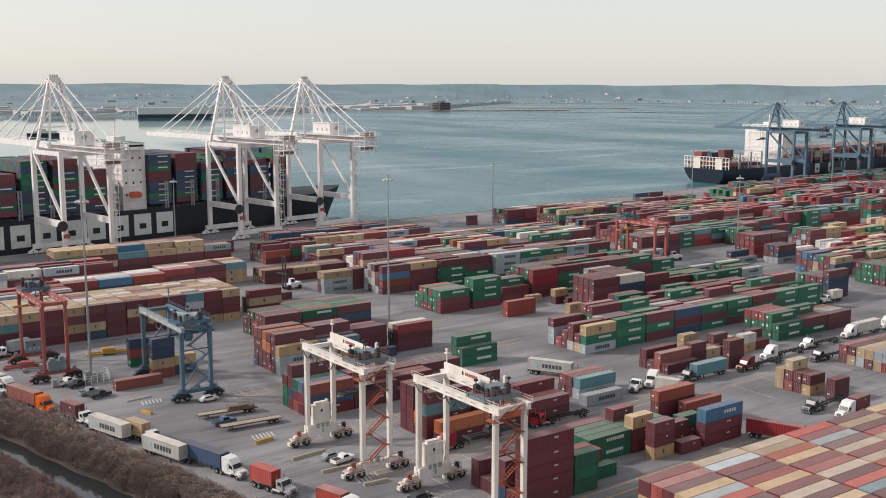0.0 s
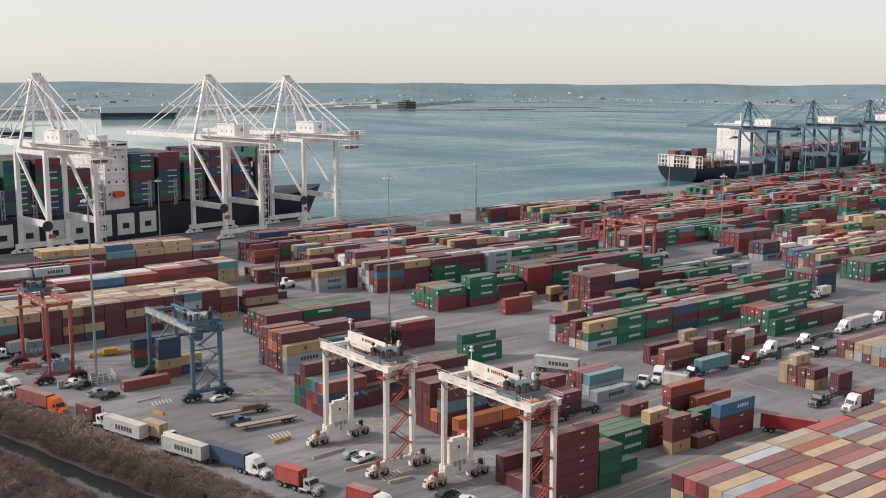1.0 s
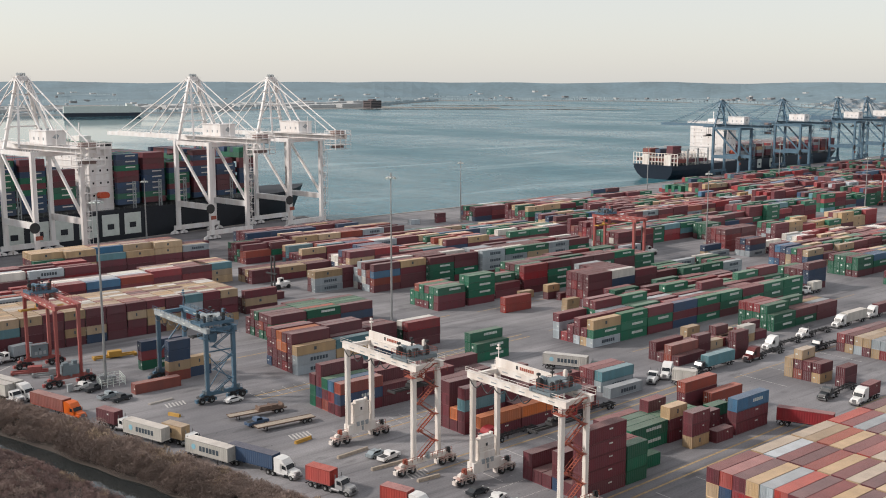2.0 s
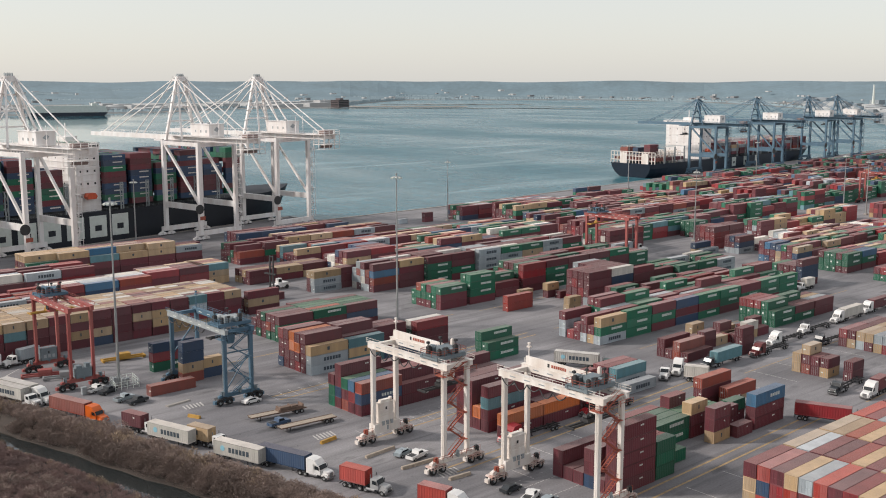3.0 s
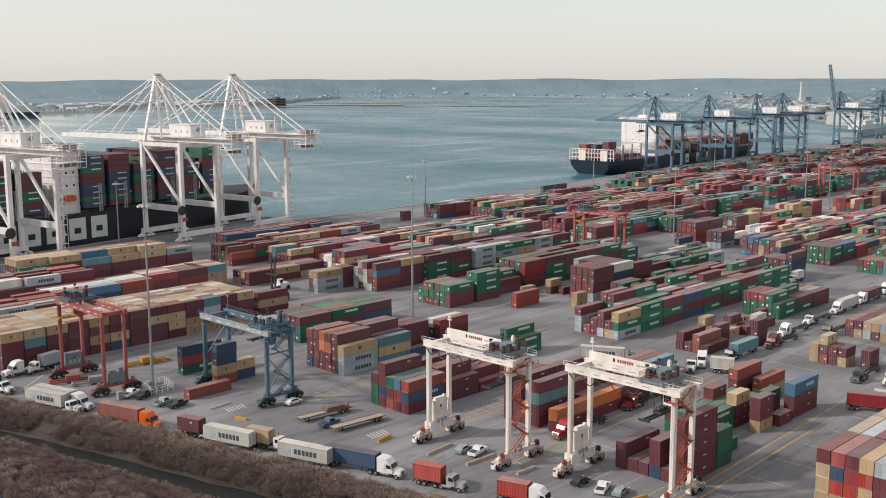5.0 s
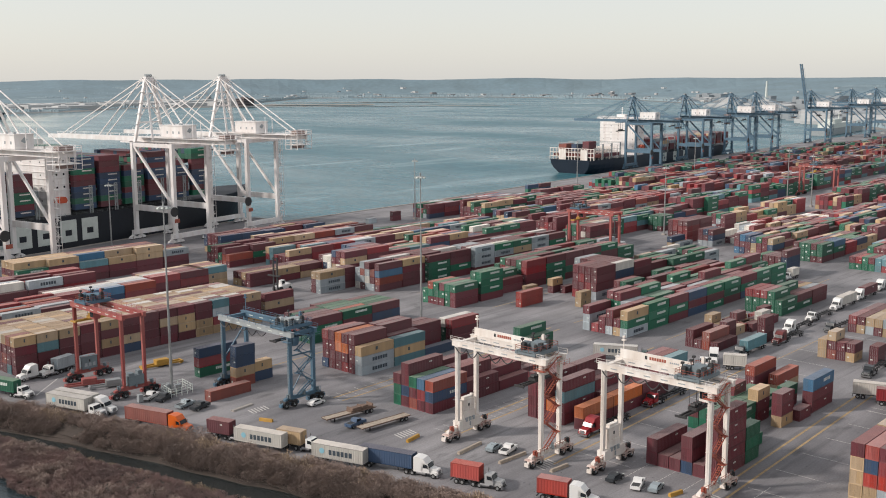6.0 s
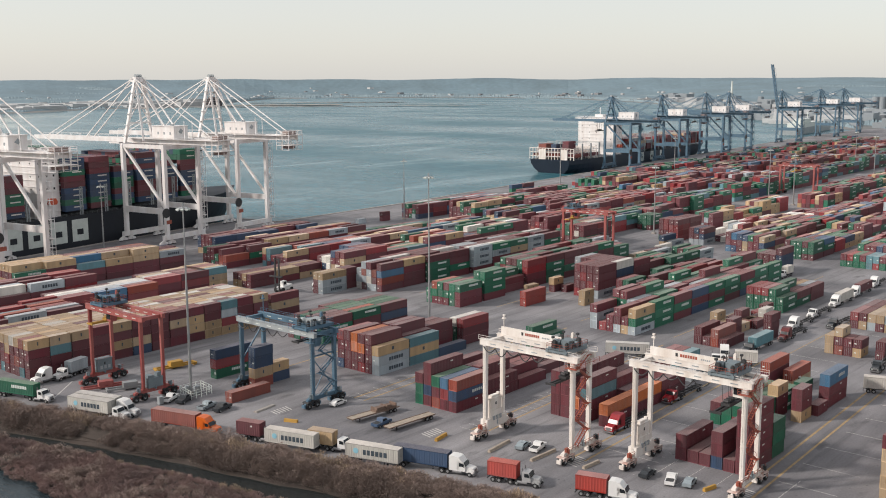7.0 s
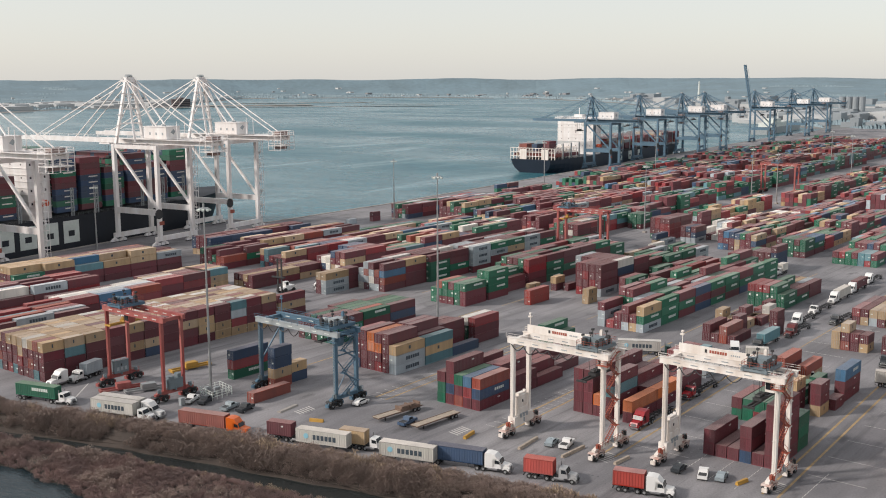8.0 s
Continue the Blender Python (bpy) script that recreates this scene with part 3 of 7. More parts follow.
def logo_bars(c, L, h):
    """Plain bars for the owner's mark on the long side."""
    if c == "g" and L > 10:
        return [(L * 0.42 + i * 0.56, h * 0.50, L * 0.42 + i * 0.56 + 0.42, h * 0.76) for i in range(9)]
    if c in "se" and L > 10:
        return [(L * 0.34 + i * 0.95, h * 0.30, L * 0.34 + i * 0.95 + 0.68, h * 0.66) for i in range(6)]
    if c == "t":
        return [(L * 0.44, h * 0.38, L * 0.50, h * 0.72)]
    if c in "un" and L > 10:
        return [(L * 0.5 + i * 0.8, h * 0.42, L * 0.5 + i * 0.8 + 0.5, h * 0.68) for i in range(5)]
    if c == "r" and L > 10:
        return [(L * 0.30 + i * 0.6, h * 0.40, L * 0.30 + i * 0.6 + 0.4, h * 0.56) for i in range(7)]
    if c == "m":
        return [(L * 0.60, h * 0.66, L * 0.63, h * 0.77), (L * 0.64, h * 0.66, L * 0.68, h * 0.77)]
    return []


def place_containers(limit):
    """The nearest boxes that show are things of their own; the rest are joined block by block."""
    taken = {}
    for s in STACK:
        taken.setdefault((round(s[0], 1), round(s[1], 1)), []).append(s)
    top = {k: max(s[2] for s in v) for k, v in taken.items()}
    keys = np.array(list(taken.keys()))
    tops = np.array([top[tuple(k)] for k in taken.keys()])
    scored = []
    for s in STACK:
        x, y, z = s[:3]
        shown = top[(round(x, 1), round(y, 1))] <= z + 0.1
        if not shown:
            front = (abs(keys[:, 0] - x) < 4) & (keys[:, 1] < y - 1.5) & (keys[:, 1] > y - 3.4) & (tops >= z - 0.6)
            end = (abs(keys[:, 1] - y) < 0.8) & (keys[:, 0] < x - 4) & (keys[:, 0] > x - 14) & (tops >= z - 0.6)
            shown = not front.any() or not end.any()
        d = math.hypot(x - 5, y - 10)
        scored.append((0 if shown else 1, d, s))
    scored.sort(key=lambda q: (q[0], q[1]))
    single = scored[:limit]
    rest = [q[2] for q in scored[limit:]]
    cache = {}
    rng = random.Random(77)
    for _, _, (x, y, z, size, h, c, block, turn) in single:
        kind = (size, h, c)
        if kind not in cache:
            cache[kind] = container_meshes(*kind)
        ms = cache[kind]
        L = 12.19 if size == 40 else 6.06
        where = "on the yard" if z < 0.1 else "stacked on another"
        word = "forty-foot" if size == 40 else "twenty-foot"
        ob = thing("shipping_container", "%s %s corrugated steel container %s" % (COLOUR_WORD[c], word, where), "container", "containers in the yard",
                   pose(x + rng.uniform(-0.06, 0.06), y + rng.uniform(-0.04, 0.04), z, 0, 0, turn))
        part_of("frame", ms["frame"], ob)
        part_of("side_wall", ms["side_wall"], ob)
        part_of("side_wall", ms["side_wall"], ob, pose(L, W, 0, 0, 0, 180))
        part_of("roof", ms["roof"], ob, None, "sun-faded roof with sky brightness in its colour")
        part_of("floor_panel", ms["floor_panel"], ob)
        if "marking" in ms:
            part_of("marking", ms["marking"], ob, None, "owner's mark as plain bars")
        part_of("door", ms["door"], ob, pose(0, 0.17, 0))
        part_of("door", ms["door"], ob, pose(0, W / 2 + 0.01, 0))
        part_of("end_wall", ms["end_wall"], ob)
    groups = {}
    for s in rest:
        groups.setdefault(s[6], []).append(s)
    order = list(PAINT)
    for block, items in groups.items():
        verts, faces, mats = [], [], []

        def add(x0, y0, z0, x1, y1, z1, side, roof):
            k = len(verts)
            verts.extend(((x0, y0, z0), (x1, y0, z0), (x1, y1, z0), (x0, y1, z0), (x0, y0, z1), (x1, y0, z1), (x1, y1, z1), (x0, y1, z1)))
            for f, m in (((0, 3, 2, 1), side), ((4, 5, 6, 7), roof), ((0, 1, 5, 4), side), ((1, 2, 6, 5), side), ((2, 3, 7, 6), side), ((3, 0, 4, 7), side)):
                faces.append(tuple(k + i for i in f))
                mats.append(m)
        for x, y, z, size, h, c, _, turn in items:
            L = 12.19 if size == 40 else 6.06
            i = order.index(c)
            x, y = x + rng.uniform(-0.12, 0.12), y + rng.uniform(-0.05, 0.05)
            if x < 470:
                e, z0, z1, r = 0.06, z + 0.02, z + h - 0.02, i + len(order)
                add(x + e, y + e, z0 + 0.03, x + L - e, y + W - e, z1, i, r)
                for px in (x, x + L - 0.16):
                    for py in (y, y + W - 0.16):
                        add(px, py, z0, px + 0.16, py + 0.16, z1 + 0.01, i, i)
                for py in (y, y + W - 0.12):
                    add(x + 0.16, py, z0, x + L - 0.16, py + 0.12, z0 + 0.2, i, i)
                    add(x + 0.16, py, z1 - 0.13, x + L - 0.16, py + 0.12, z1 + 0.01, i, r)
                add(x, y + 0.16, z0, x + 0.1, y + W - 0.16, z0 + 0.2, i, i)
                add(x, y + 0.16, z1 - 0.13, x + 0.1, y + W - 0.16, z1 + 0.01, i, r)
                for d in (0.42, 0.92, 1.48, 1.98):
                    add(x + 0.01, y + d, z0 + 0.2, x + 0.08, y + d + 0.05, z1 - 0.13, 2 * len(order) + 2, 2 * len(order) + 2)
            else:
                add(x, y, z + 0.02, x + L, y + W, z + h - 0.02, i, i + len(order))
            if rng.random() < 0.6:
                d = rng.choice((0.3, 1.4))
                add(x + 0.005, y + d, z + h * 0.45, x + 0.09, y + d + 0.6, z + h * 0.45 + (0.6 if c == "g" else 0.3), 2 * len(order), 2 * len(order))
            for x0, z0, x1, z1 in logo_bars(c, L, h):
                if c in "gst":
                    add(x + x0, y - 0.02, z + z0, x + x1, y + 0.1, z + z1, 2 * len(order) + (1 if c in "st" else 0), 2 * len(order) + (1 if c in "st" else 0))
        me = bpy.data.meshes.new("container_stacks")
        me.from_pydata(verts, [], faces)
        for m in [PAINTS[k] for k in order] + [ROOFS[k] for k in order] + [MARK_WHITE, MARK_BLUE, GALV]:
            me.materials.append(m)
        me.polygons.foreach_set("material_index", mats)
        me.update()
        tagged(new("container_stacks", me), "long stacks of mixed steel shipping containers", "containers", kind="stuff")


# ---- yard gantry cranes ----
def wheel_mesh(r, w, name="wheel"):
    bm = bmesh.new()
    beam(bm, (0, -w / 2, 0), (0, w / 2, 0), 2 * r, sides=14)
    return mesh_from(name, bm, RUBBER)


def hub_mesh(r, w, mat):
    bm = bmesh.new()
    beam(bm, (0, -w / 2 - 0.03, 0), (0, w / 2 + 0.03, 0), 2 * r, sides=10)
    return mesh_from("rim", bm, mat)


WHEEL_BIG, HUB_BIG = wheel_mesh(0.8, 0.55), hub_mesh(0.34, 0.55, GREY_PAINT)


def zigzag(bm, x, y, z0, z1, run, rise=3.2, along="x"):
    """Stair flights with handrails."""
    z, s = z0, 1
    while z < z1 - 0.5:
        zt = min(z + rise, z1)
        a, b = -run / 2 * s, run / 2 * s
        for o in (-0.4, 0.4):
            if along == "x":
                beam(bm, (x + a, y + o, z), (x + b, y + o, zt), 0.12, 0.22)
                beam(bm, (x + a, y + o, z + 1.0), (x + b, y + o, zt + 1.0), 0.06)
            else:
                beam(bm, (x + o, y + a, z), (x + o, y + b, zt), 0.12, 0.22)
                beam(bm, (x + o, y + a, z + 1.0), (x + o, y + b, zt + 1.0), 0.06)
        if along == "x":
            box(bm, x + b - 0.7, y - 0.7, zt - 0.08, x + b + 0.7, y + 0.7, zt)
            for k in range(8):
                f = (k + 0.5) / 8
                box(bm, x + a + (b - a) * f - 0.12, y - 0.4, z + (zt - z) * f, x + a + (b - a) * f + 0.12, y + 0.4, z + (zt - z) * f + 0.04)
        else:
            box(bm, x - 0.7, y + b - 0.7, zt - 0.08, x + 0.7, y + b + 0.7, zt)
            for k in range(8):
                f = (k + 0.5) / 8
                box(bm, x - 0.4, y + a + (b - a) * f - 0.12, z + (zt - z) * f, x + 0.4, y + a + (b - a) * f + 0.12, z + (zt - z) * f + 0.04)
        z, s = zt, -s


def railing(bm, p, q, h=1.1, gap=1.6):
    p, q = Vector(p), Vector(q)
    k = max(1, int((q - p).length / gap))
    for i in range(k + 1):
        c = p.lerp(q, i / k)
        beam(bm, c, c + Vector((0, 0, h)), 0.06)
    for z in (h, h * 0.55):
        beam(bm, p + Vector((0, 0, z)), q + Vector((0, 0, z)), 0.06)


def gantry_crane(x0, y0, dx, dy, top, paint, stair, label, trolley=0.25, plate=False, house=True, leg=1.05, spread=0.0, detail=True, brace=False, ov=2.5, flights=True):
    """A rubber-tyred gantry: legs at the corners of dx by dy, girders along y. spread: how far the spreader hangs down."""
    ob = thing("gantry_crane", label, "crane", "rubber-tyred gantry cranes", pose(x0, y0, 0))
    sill = 2.1
    for x in (0.0, dx):
        for y in (0.0, dy):
            bm = bmesh.new()
            prism(bm, [(x - leg * 0.36, sill), (x + leg * 0.36, sill), (x + leg * 0.5, top - 1.1), (x - leg * 0.5, top - 1.1)], y - leg * 0.42, y + leg * 0.42)
            box(bm, x - leg * 0.62, y - leg * 0.55, sill - 0.3, x + leg * 0.62, y + leg * 0.55, sill + 0.75)
            for z in (0.36, 0.68):
                zz = sill + (top - sill) * z
                box(bm, x - leg * 0.5, y - leg * 0.47, zz, x + leg * 0.5, y + leg * 0.47, zz + 0.14)
            lg = part("leg", bm, paint, ob)
            if detail:
                # ladder or conduit up the outer face
                bm = bmesh.new()
                s = -1 if x == 0.0 else 1
                for o in (-0.18, 0.18):
                    beam(bm, (x + s * leg * 0.62, y + o, sill + 0.8), (x + s * leg * 0.62, y + o, top - 1.2), 0.06)
                for k in range(int((top - sill - 2) / 0.7)):
                    beam(bm, (x + s * leg * 0.62, y - 0.18, sill + 1 + k * 0.7), (x + s * leg * 0.62, y + 0.18, sill + 1 + k * 0.7), 0.05)
                part("ladder", bm, GALV if paint is BLUE_PAINT else paint, lg)
    for y in (0.0, dy):
        bm = bmesh.new()
        prism(bm, [(-ov - 0.8, sill - 0.35), (dx + ov + 0.8, sill - 0.35), (dx + ov + 0.8, sill + 0.15), (dx + ov - 0.6, sill + 0.55), (-ov + 0.6, sill + 0.55), (-ov - 0.8, sill + 0.15)], y - 0.42, y + 0.42)
        sb = part("sill_beam", bm, paint, ob)
        if detail:
            for k, xx in enumerate((-ov + 0.2, dx * 0.5, dx + ov - 0.4)):
                bm = bmesh.new()
                box(bm, xx - 0.45, y - 0.75, sill + 0.5, xx + 0.35, y - 0.2, sill + 1.35 + 0.3 * (k % 2))
                beam(bm, (xx, y - 0.9, sill + 0.3), (xx, y - 0.9, sill + 1.2), 0.5, sides=8)
                part("control_box", bm, (RUST_RED, GREY_PAINT, STEEL_DARK)[k] if plate else SLATE_PAINT, sb)
            bm = bmesh.new()
            railing(bm, (-ov - 0.6, y - 0.55, sill + 0.2), (dx + ov + 0.6, y - 0.55, sill + 0.2), 1.0, 1.2)
            part("railing", bm, stair, sb)
        for x in (-ov + 0.6, dx + ov - 0.6):
            bm = bmesh.new()
            prism(bm, [(x - 2.3, 0.55), (x + 2.3, 0.55), (x + 2.0, 1.5), (x + 0.8, 1.75), (x - 0.8, 1.75), (x - 2.0, 1.5)], y - 0.22, y + 0.22)
            box(bm, x - 2.7, y - 0.5, 0.5, x - 2.25, y + 0.5, 1.25)
            box(bm, x + 2.25, y - 0.5, 0.5, x + 2.7, y + 0.5, 1.25)
            bogie = part("bogie", bm, paint, ob)
            bm = bmesh.new()
            box(bm, x - 0.55, y - 0.75, 1.55, x + 0.55, y + 0.75, 2.0)
            beam(bm, (x - 2.1, y - 0.85, 1.25), (x + 2.1, y - 0.85, 1.25), 0.16)
            for wx in (x - 1.25, x + 1.25):
                prism(bm, [(wx - 0.9, 1.55), (wx + 0.9, 1.55), (wx + 0.6, 1.8), (wx - 0.6, 1.8)], y - 0.95, y + 0.95)
                beam(bm, (wx, y - 0.95, 0.8), (wx, y - 0.95, 1.6), 0.22)
            part("steering_frame", bm, WORN_PAINT if plate else STEEL_DARK, bogie)
            for wx in (x - 1.25, x + 1.25):
                for wy in (y - 0.55, y + 0.55):
                    wh = part_of("wheel", WHEEL_BIG, bogie, pose(wx, wy, 0.8))
                    if detail:
                        part_of("rim", HUB_BIG, bogie, pose(wx, wy, 0.8))
    for x in (0.0, dx):
        bm = bmesh.new()
        box(bm, x - 0.42, -1.3, top - 1.1, x + 0.42, dy + 1.3, top)
        box(bm, x - 0.52, -1.5, top, x + 0.52, dy + 1.5, top + 0.1)
        box(bm, x - 0.5, -1.3, top - 1.17, x + 0.5, dy + 1.3, top - 1.1)
        gd = part("girder", bm, GREY_PAINT if paint is BLUE_PAINT and x == 0.0 else paint, ob)
        for k in range(6):
            bm = bmesh.new()
            box(bm, x - 0.46, dy * (0.06 + 0.16 * k), top - 0.7, x - 0.415, dy * (0.06 + 0.16 * k) + 1.5, top - 0.5)
            part("marking", bm, GREY_PAINT if plate else MARK_WHITE, gd)
        bm = bmesh.new()
        railing(bm, (x + (0.6 if x else -0.6), -1.5, top), (x + (0.6 if x else -0.6), dy + 1.5, top), 1.0, 2.2)
        part("railing", bm, paint, ob)
    for y in (0.0, dy):
        bm = bmesh.new()
        box(bm, 0.42, y - 0.42, top - 1.1, dx - 0.42, y + 0.42, top - 0.25)
        part("cross_beam", bm, paint, ob)
    if plate:
        bm = bmesh.new()
        box(bm, dx - 0.4, dy * 0.30, top + 0.12, dx - 0.05, dy + 0.2, top + 1.85)
        pl = part("name_board", bm, paint, ob, "white board with a red maker's mark as bars")
        for i in range(7):
            bm = bmesh.new()
            box(bm, dx - 0.44, dy * 0.70 - i * 0.55, top + 0.75, dx - 0.395, dy * 0.70 - i * 0.55 + 0.42, top + 1.35)
            part("marking", bm, RUST_RED, pl)
        bm = bmesh.new()
        prism(bm, [(dx - 0.44, top + 0.7), (dx - 0.395, top + 0.7), (dx - 0.395, top + 1.4), (dx - 0.44, top + 1.4)], dy * 0.74, dy * 0.74 + 0.5)
        part("marking", bm, STEEL_DARK, pl)
        for i in range(5):
            bm = bmesh.new()
            box(bm, dx - 0.44, dy * 0.51 - i * 0.42, top + 0.8, dx - 0.395, dy * 0.51 - i * 0.42 + 0.28, top + 1.12)
            part("marking", bm, GREY_PAINT, pl)
    # trolley with its machinery and cab
    ty = dy * trolley
    frame_paint = SLATE_PAINT if plate else BLUE_PAINT if paint is RED_PAINT else stair
    bm = bmesh.new()
    box(bm, -0.8, ty - 2.5, top + 1.0, dx + 0.8, ty + 2.5, top + 1.06)
    tr = part("trolley", bm, frame_paint, ob)
    for yy in (ty - 2.6, ty + 2.0):
        bm = bmesh.new()
        box(bm, -0.9, yy, top + 0.3, dx + 0.9, yy + 0.6, top + 0.997)
        part("end_beam", bm, frame_paint, tr)
    for k in range(5):
        xx = -0.6 + k * (dx + 1.2) / 4
        bm = bmesh.new()
        box(bm, xx - 0.2, ty - 2.0, top + 0.35, xx + 0.2, ty + 2.0, top + 0.85)
        part("cross_bar", bm, frame_paint, tr)
    bm = bmesh.new()
    box(bm, dx * 0.2, ty - 1.7, top + 1.1, dx * 0.42, ty + 0.2, top + 2.7)
    box(bm, dx * 0.55, ty - 1.2, top + 1.1, dx * 0.85, ty + 1.4, top + 2.3)
    beam(bm, (dx * 0.3, ty + 0.6, top + 1.9), (dx * 0.3, ty + 2.2, top + 1.9), 1.5, sides=12)
    beam(bm, (dx * 0.62, ty - 2.2, top + 1.7), (dx * 0.62, ty - 1.3, top + 1.7), 1.2, sides=12)
    part("hoist", bm, BLUE_PAINT if paint is RED_PAINT else SLATE_PAINT if plate else GREY_PAINT, tr)
    for k in range(5):
        bm = bmesh.new()
        beam(bm, (dx * (0.1 + 0.2 * k), ty + (1.8, -2.2, 0.9, 2.1, -1.0)[k], top + 1.06), (dx * (0.1 + 0.2 * k), ty + (1.8, -2.2, 0.9, 2.1, -1.0)[k], top + (3.4, 2.8, 4.2, 3.0, 3.6)[k]), 0.13)
        box(bm, dx * (0.1 + 0.2 * k) - 0.3, ty + (1.8, -2.2, 0.9, 2.1, -1.0)[k] - 0.25, top + (3.0, 2.4, 3.8, 2.6, 3.2)[k], dx * (0.1 + 0.2 * k) + 0.3, ty + (1.8, -2.2, 0.9, 2.1, -1.0)[k] + 0.25, top + (3.4, 2.8, 4.2, 3.0, 3.6)[k])
        part("lamp_post", bm, STEEL_DARK, tr)
    for k, (ax, ay, s, h) in enumerate(((0.05, 1.2, 0.9, 1.5), (0.5, 1.7, 0.7, 1.1), (0.75, -1.9, 0.8, 1.7), (0.95, 0.4, 0.6, 2.2), (0.1, -1.6, 0.6, 1.3))):
        bm = bmesh.new()
        box(bm, dx * ax - s / 2, ty + ay - s / 2, top + 1.06, dx * ax + s / 2, ty + ay + s / 2, top + 1.06 + h)
        box(bm, dx * ax - s * 0.3, ty + ay - s * 0.3, top + 1.06 + h, dx * ax + s * 0.3, ty + ay + s * 0.3, top + 1.25 + h)
        part("switch_cabinet", bm, paint if k % 2 else STEEL_DARK, tr)
    bm = bmesh.new()
    for a, b in (((-0.8, ty - 2.5), (dx + 0.8, ty - 2.5)), ((-0.8, ty + 2.5), (dx + 0.8, ty + 2.5)), ((-0.8, ty - 2.5), (-0.8, ty + 2.5)), ((dx + 0.8, ty - 2.5), (dx + 0.8, ty + 2.5))):
        railing(bm, (*a, top + 1.06), (*b, top + 1.06))
    part("railing", bm, stair, tr)
    bm = bmesh.new()
    prism(bm, [(1.0, top - 3.6), (2.6, top - 3.6), (2.9, top - 2.6), (2.9, top - 1.5), (0.8, top - 1.5)], ty - 3.6, ty - 1.7)
    for a in (1.1, 2.6):
        beam(bm, (a, ty - 2.6, top - 1.5), (a, ty - 2.6, top + 0.4), 0.18)
    cab = part("cab", bm, paint, tr)
    bm = bmesh.new()
    box(bm, 2.86, ty - 3.4, top - 2.55, 2.94, ty - 1.9, top - 1.65)
    part("window", bm, GLASS, cab)
    bm = bmesh.new()
    box(bm, 0.76, ty - 3.4, top - 3.0, 1.02, ty - 1.9, top - 1.7)
    part("window", bm, GLASS, cab)
    # spreader on its ropes
    sz = top - 2.6 - spread
    bm = bmesh.new()
    box(bm, dx / 2 - 1.6, ty - 0.9, sz + 0.4, dx / 2 + 1.6, ty + 0.9, sz + 1.0)
    for k in (-1.1, 0.0, 1.1):
        beam(bm, (dx / 2 + k, ty - 0.5, sz + 1.3), (dx / 2 + k, ty + 0.5, sz + 1.3), 0.8, sides=10)
    box(bm, dx / 2 - 5.6, ty - 0.55, sz, dx / 2 + 5.6, ty - 0.25, sz + 0.45)
    box(bm, dx / 2 - 5.6, ty + 0.25, sz, dx / 2 + 5.6, ty + 0.55, sz + 0.45)
    for e in (-5.9, 5.6):
        box(bm, dx / 2 + e, ty - 1.2, sz, dx / 2 + e + 0.3, ty + 1.2, sz + 0.4)
    sp = part("spreader", bm, YELLOW_PAINT if paint is RED_PAINT else STEEL_DARK, tr)
    for a in (-1.3, 1.3):
        for b in (-0.7, 0.7):
            bm = bmesh.new()
            beam(bm, (dx / 2 + a, ty + b, sz + 1.2), (dx / 2 + a * 1.2, ty + b * 1.4, top + 0.4), 0.06)
            part("rope", bm, STEEL_DARK, sp)
    if detail and flights:
        bm = bmesh.new()
        zigzag(bm, dx * 0.5, -0.2 if plate else -1.1, sill + 0.7, top - 0.4, dx * 0.62, 2.8)
        part("stair", bm, stair, ob, "steel stair flights with handrails")
        # festoon cable loops under the front girder
        for k in range(5):
            y, span = dy * (0.30 + k * 0.14), dy * 0.14
            pts = [(-0.75, y + span * i / 6, top - 1.3 - (1.1, 1.5, 0.9, 1.6, 1.2)[k] * math.sin(math.pi * i / 6)) for i in range(7)]
            bm = bmesh.new()
            tube(bm, pts, 0.12)
            part("festoon_cable", bm, STEEL_DARK, ob)
        bm = bmesh.new()
        box(bm, -1.7, -1.8, top - 2.2, -0.7, 0.8, top - 2.1)
        railing(bm, (-1.7, -1.8, top - 2.1), (-1.7, 0.8, top - 2.1))
        railing(bm, (-1.7, -1.8, top - 2.1), (dx + 1.0, -1.8, top - 2.1))
        part("landing", bm, stair, ob)
        bm = bmesh.new()
        beam(bm, (dx - 0.2, dy * 0.98, top + 0.1), (dx - 0.2, dy * 0.98, top + 4.2), 0.14)
        box(bm, dx - 0.5, dy * 0.98 - 0.4, top + 3.6, dx + 0.1, dy * 0.98 + 0.4, top + 3.9)
        box(bm, dx - 0.4, dy * 0.98 - 0.25, top + 4.2, dx, dy * 0.98 + 0.25, top + 4.6)
        part("mast", bm, paint, ob)
    if house:
        bm = bmesh.new()
        if plate:
            box(bm, -dx * 0.08, dy - 0.95, sill - 0.2, dx * 1.06, dy + 0.95, sill + 1.9)
            box(bm, dx * 0.18, dy - 0.8, sill + 1.9, dx * 0.80, dy + 0.9, sill + 3.6)
            box(bm, dx * 0.18, dy - 0.6, sill + 3.6, dx * 0.80, dy + 0.6, sill + 6.2)
            box(bm, dx * 0.14, dy - 0.7, sill + 6.2, dx * 0.84, dy + 0.7, sill + 6.32)
            box(bm, dx * 0.26, dy - 0.45, sill + 6.32, dx * 0.66, dy + 0.45, sill + 6.85)
            box(bm, dx * 0.70, dy - 0.35, sill + 6.32, dx * 0.78, dy + 0.35, sill + 7.1)
        else:
            box(bm, dx * 0.14, dy - 1.0, sill + 0.75, dx * 0.86, dy + 1.0, sill + 4.0)
            box(bm, dx * 0.11, dy - 1.1, sill + 4.0, dx * 0.89, dy + 1.1, sill + 4.12)
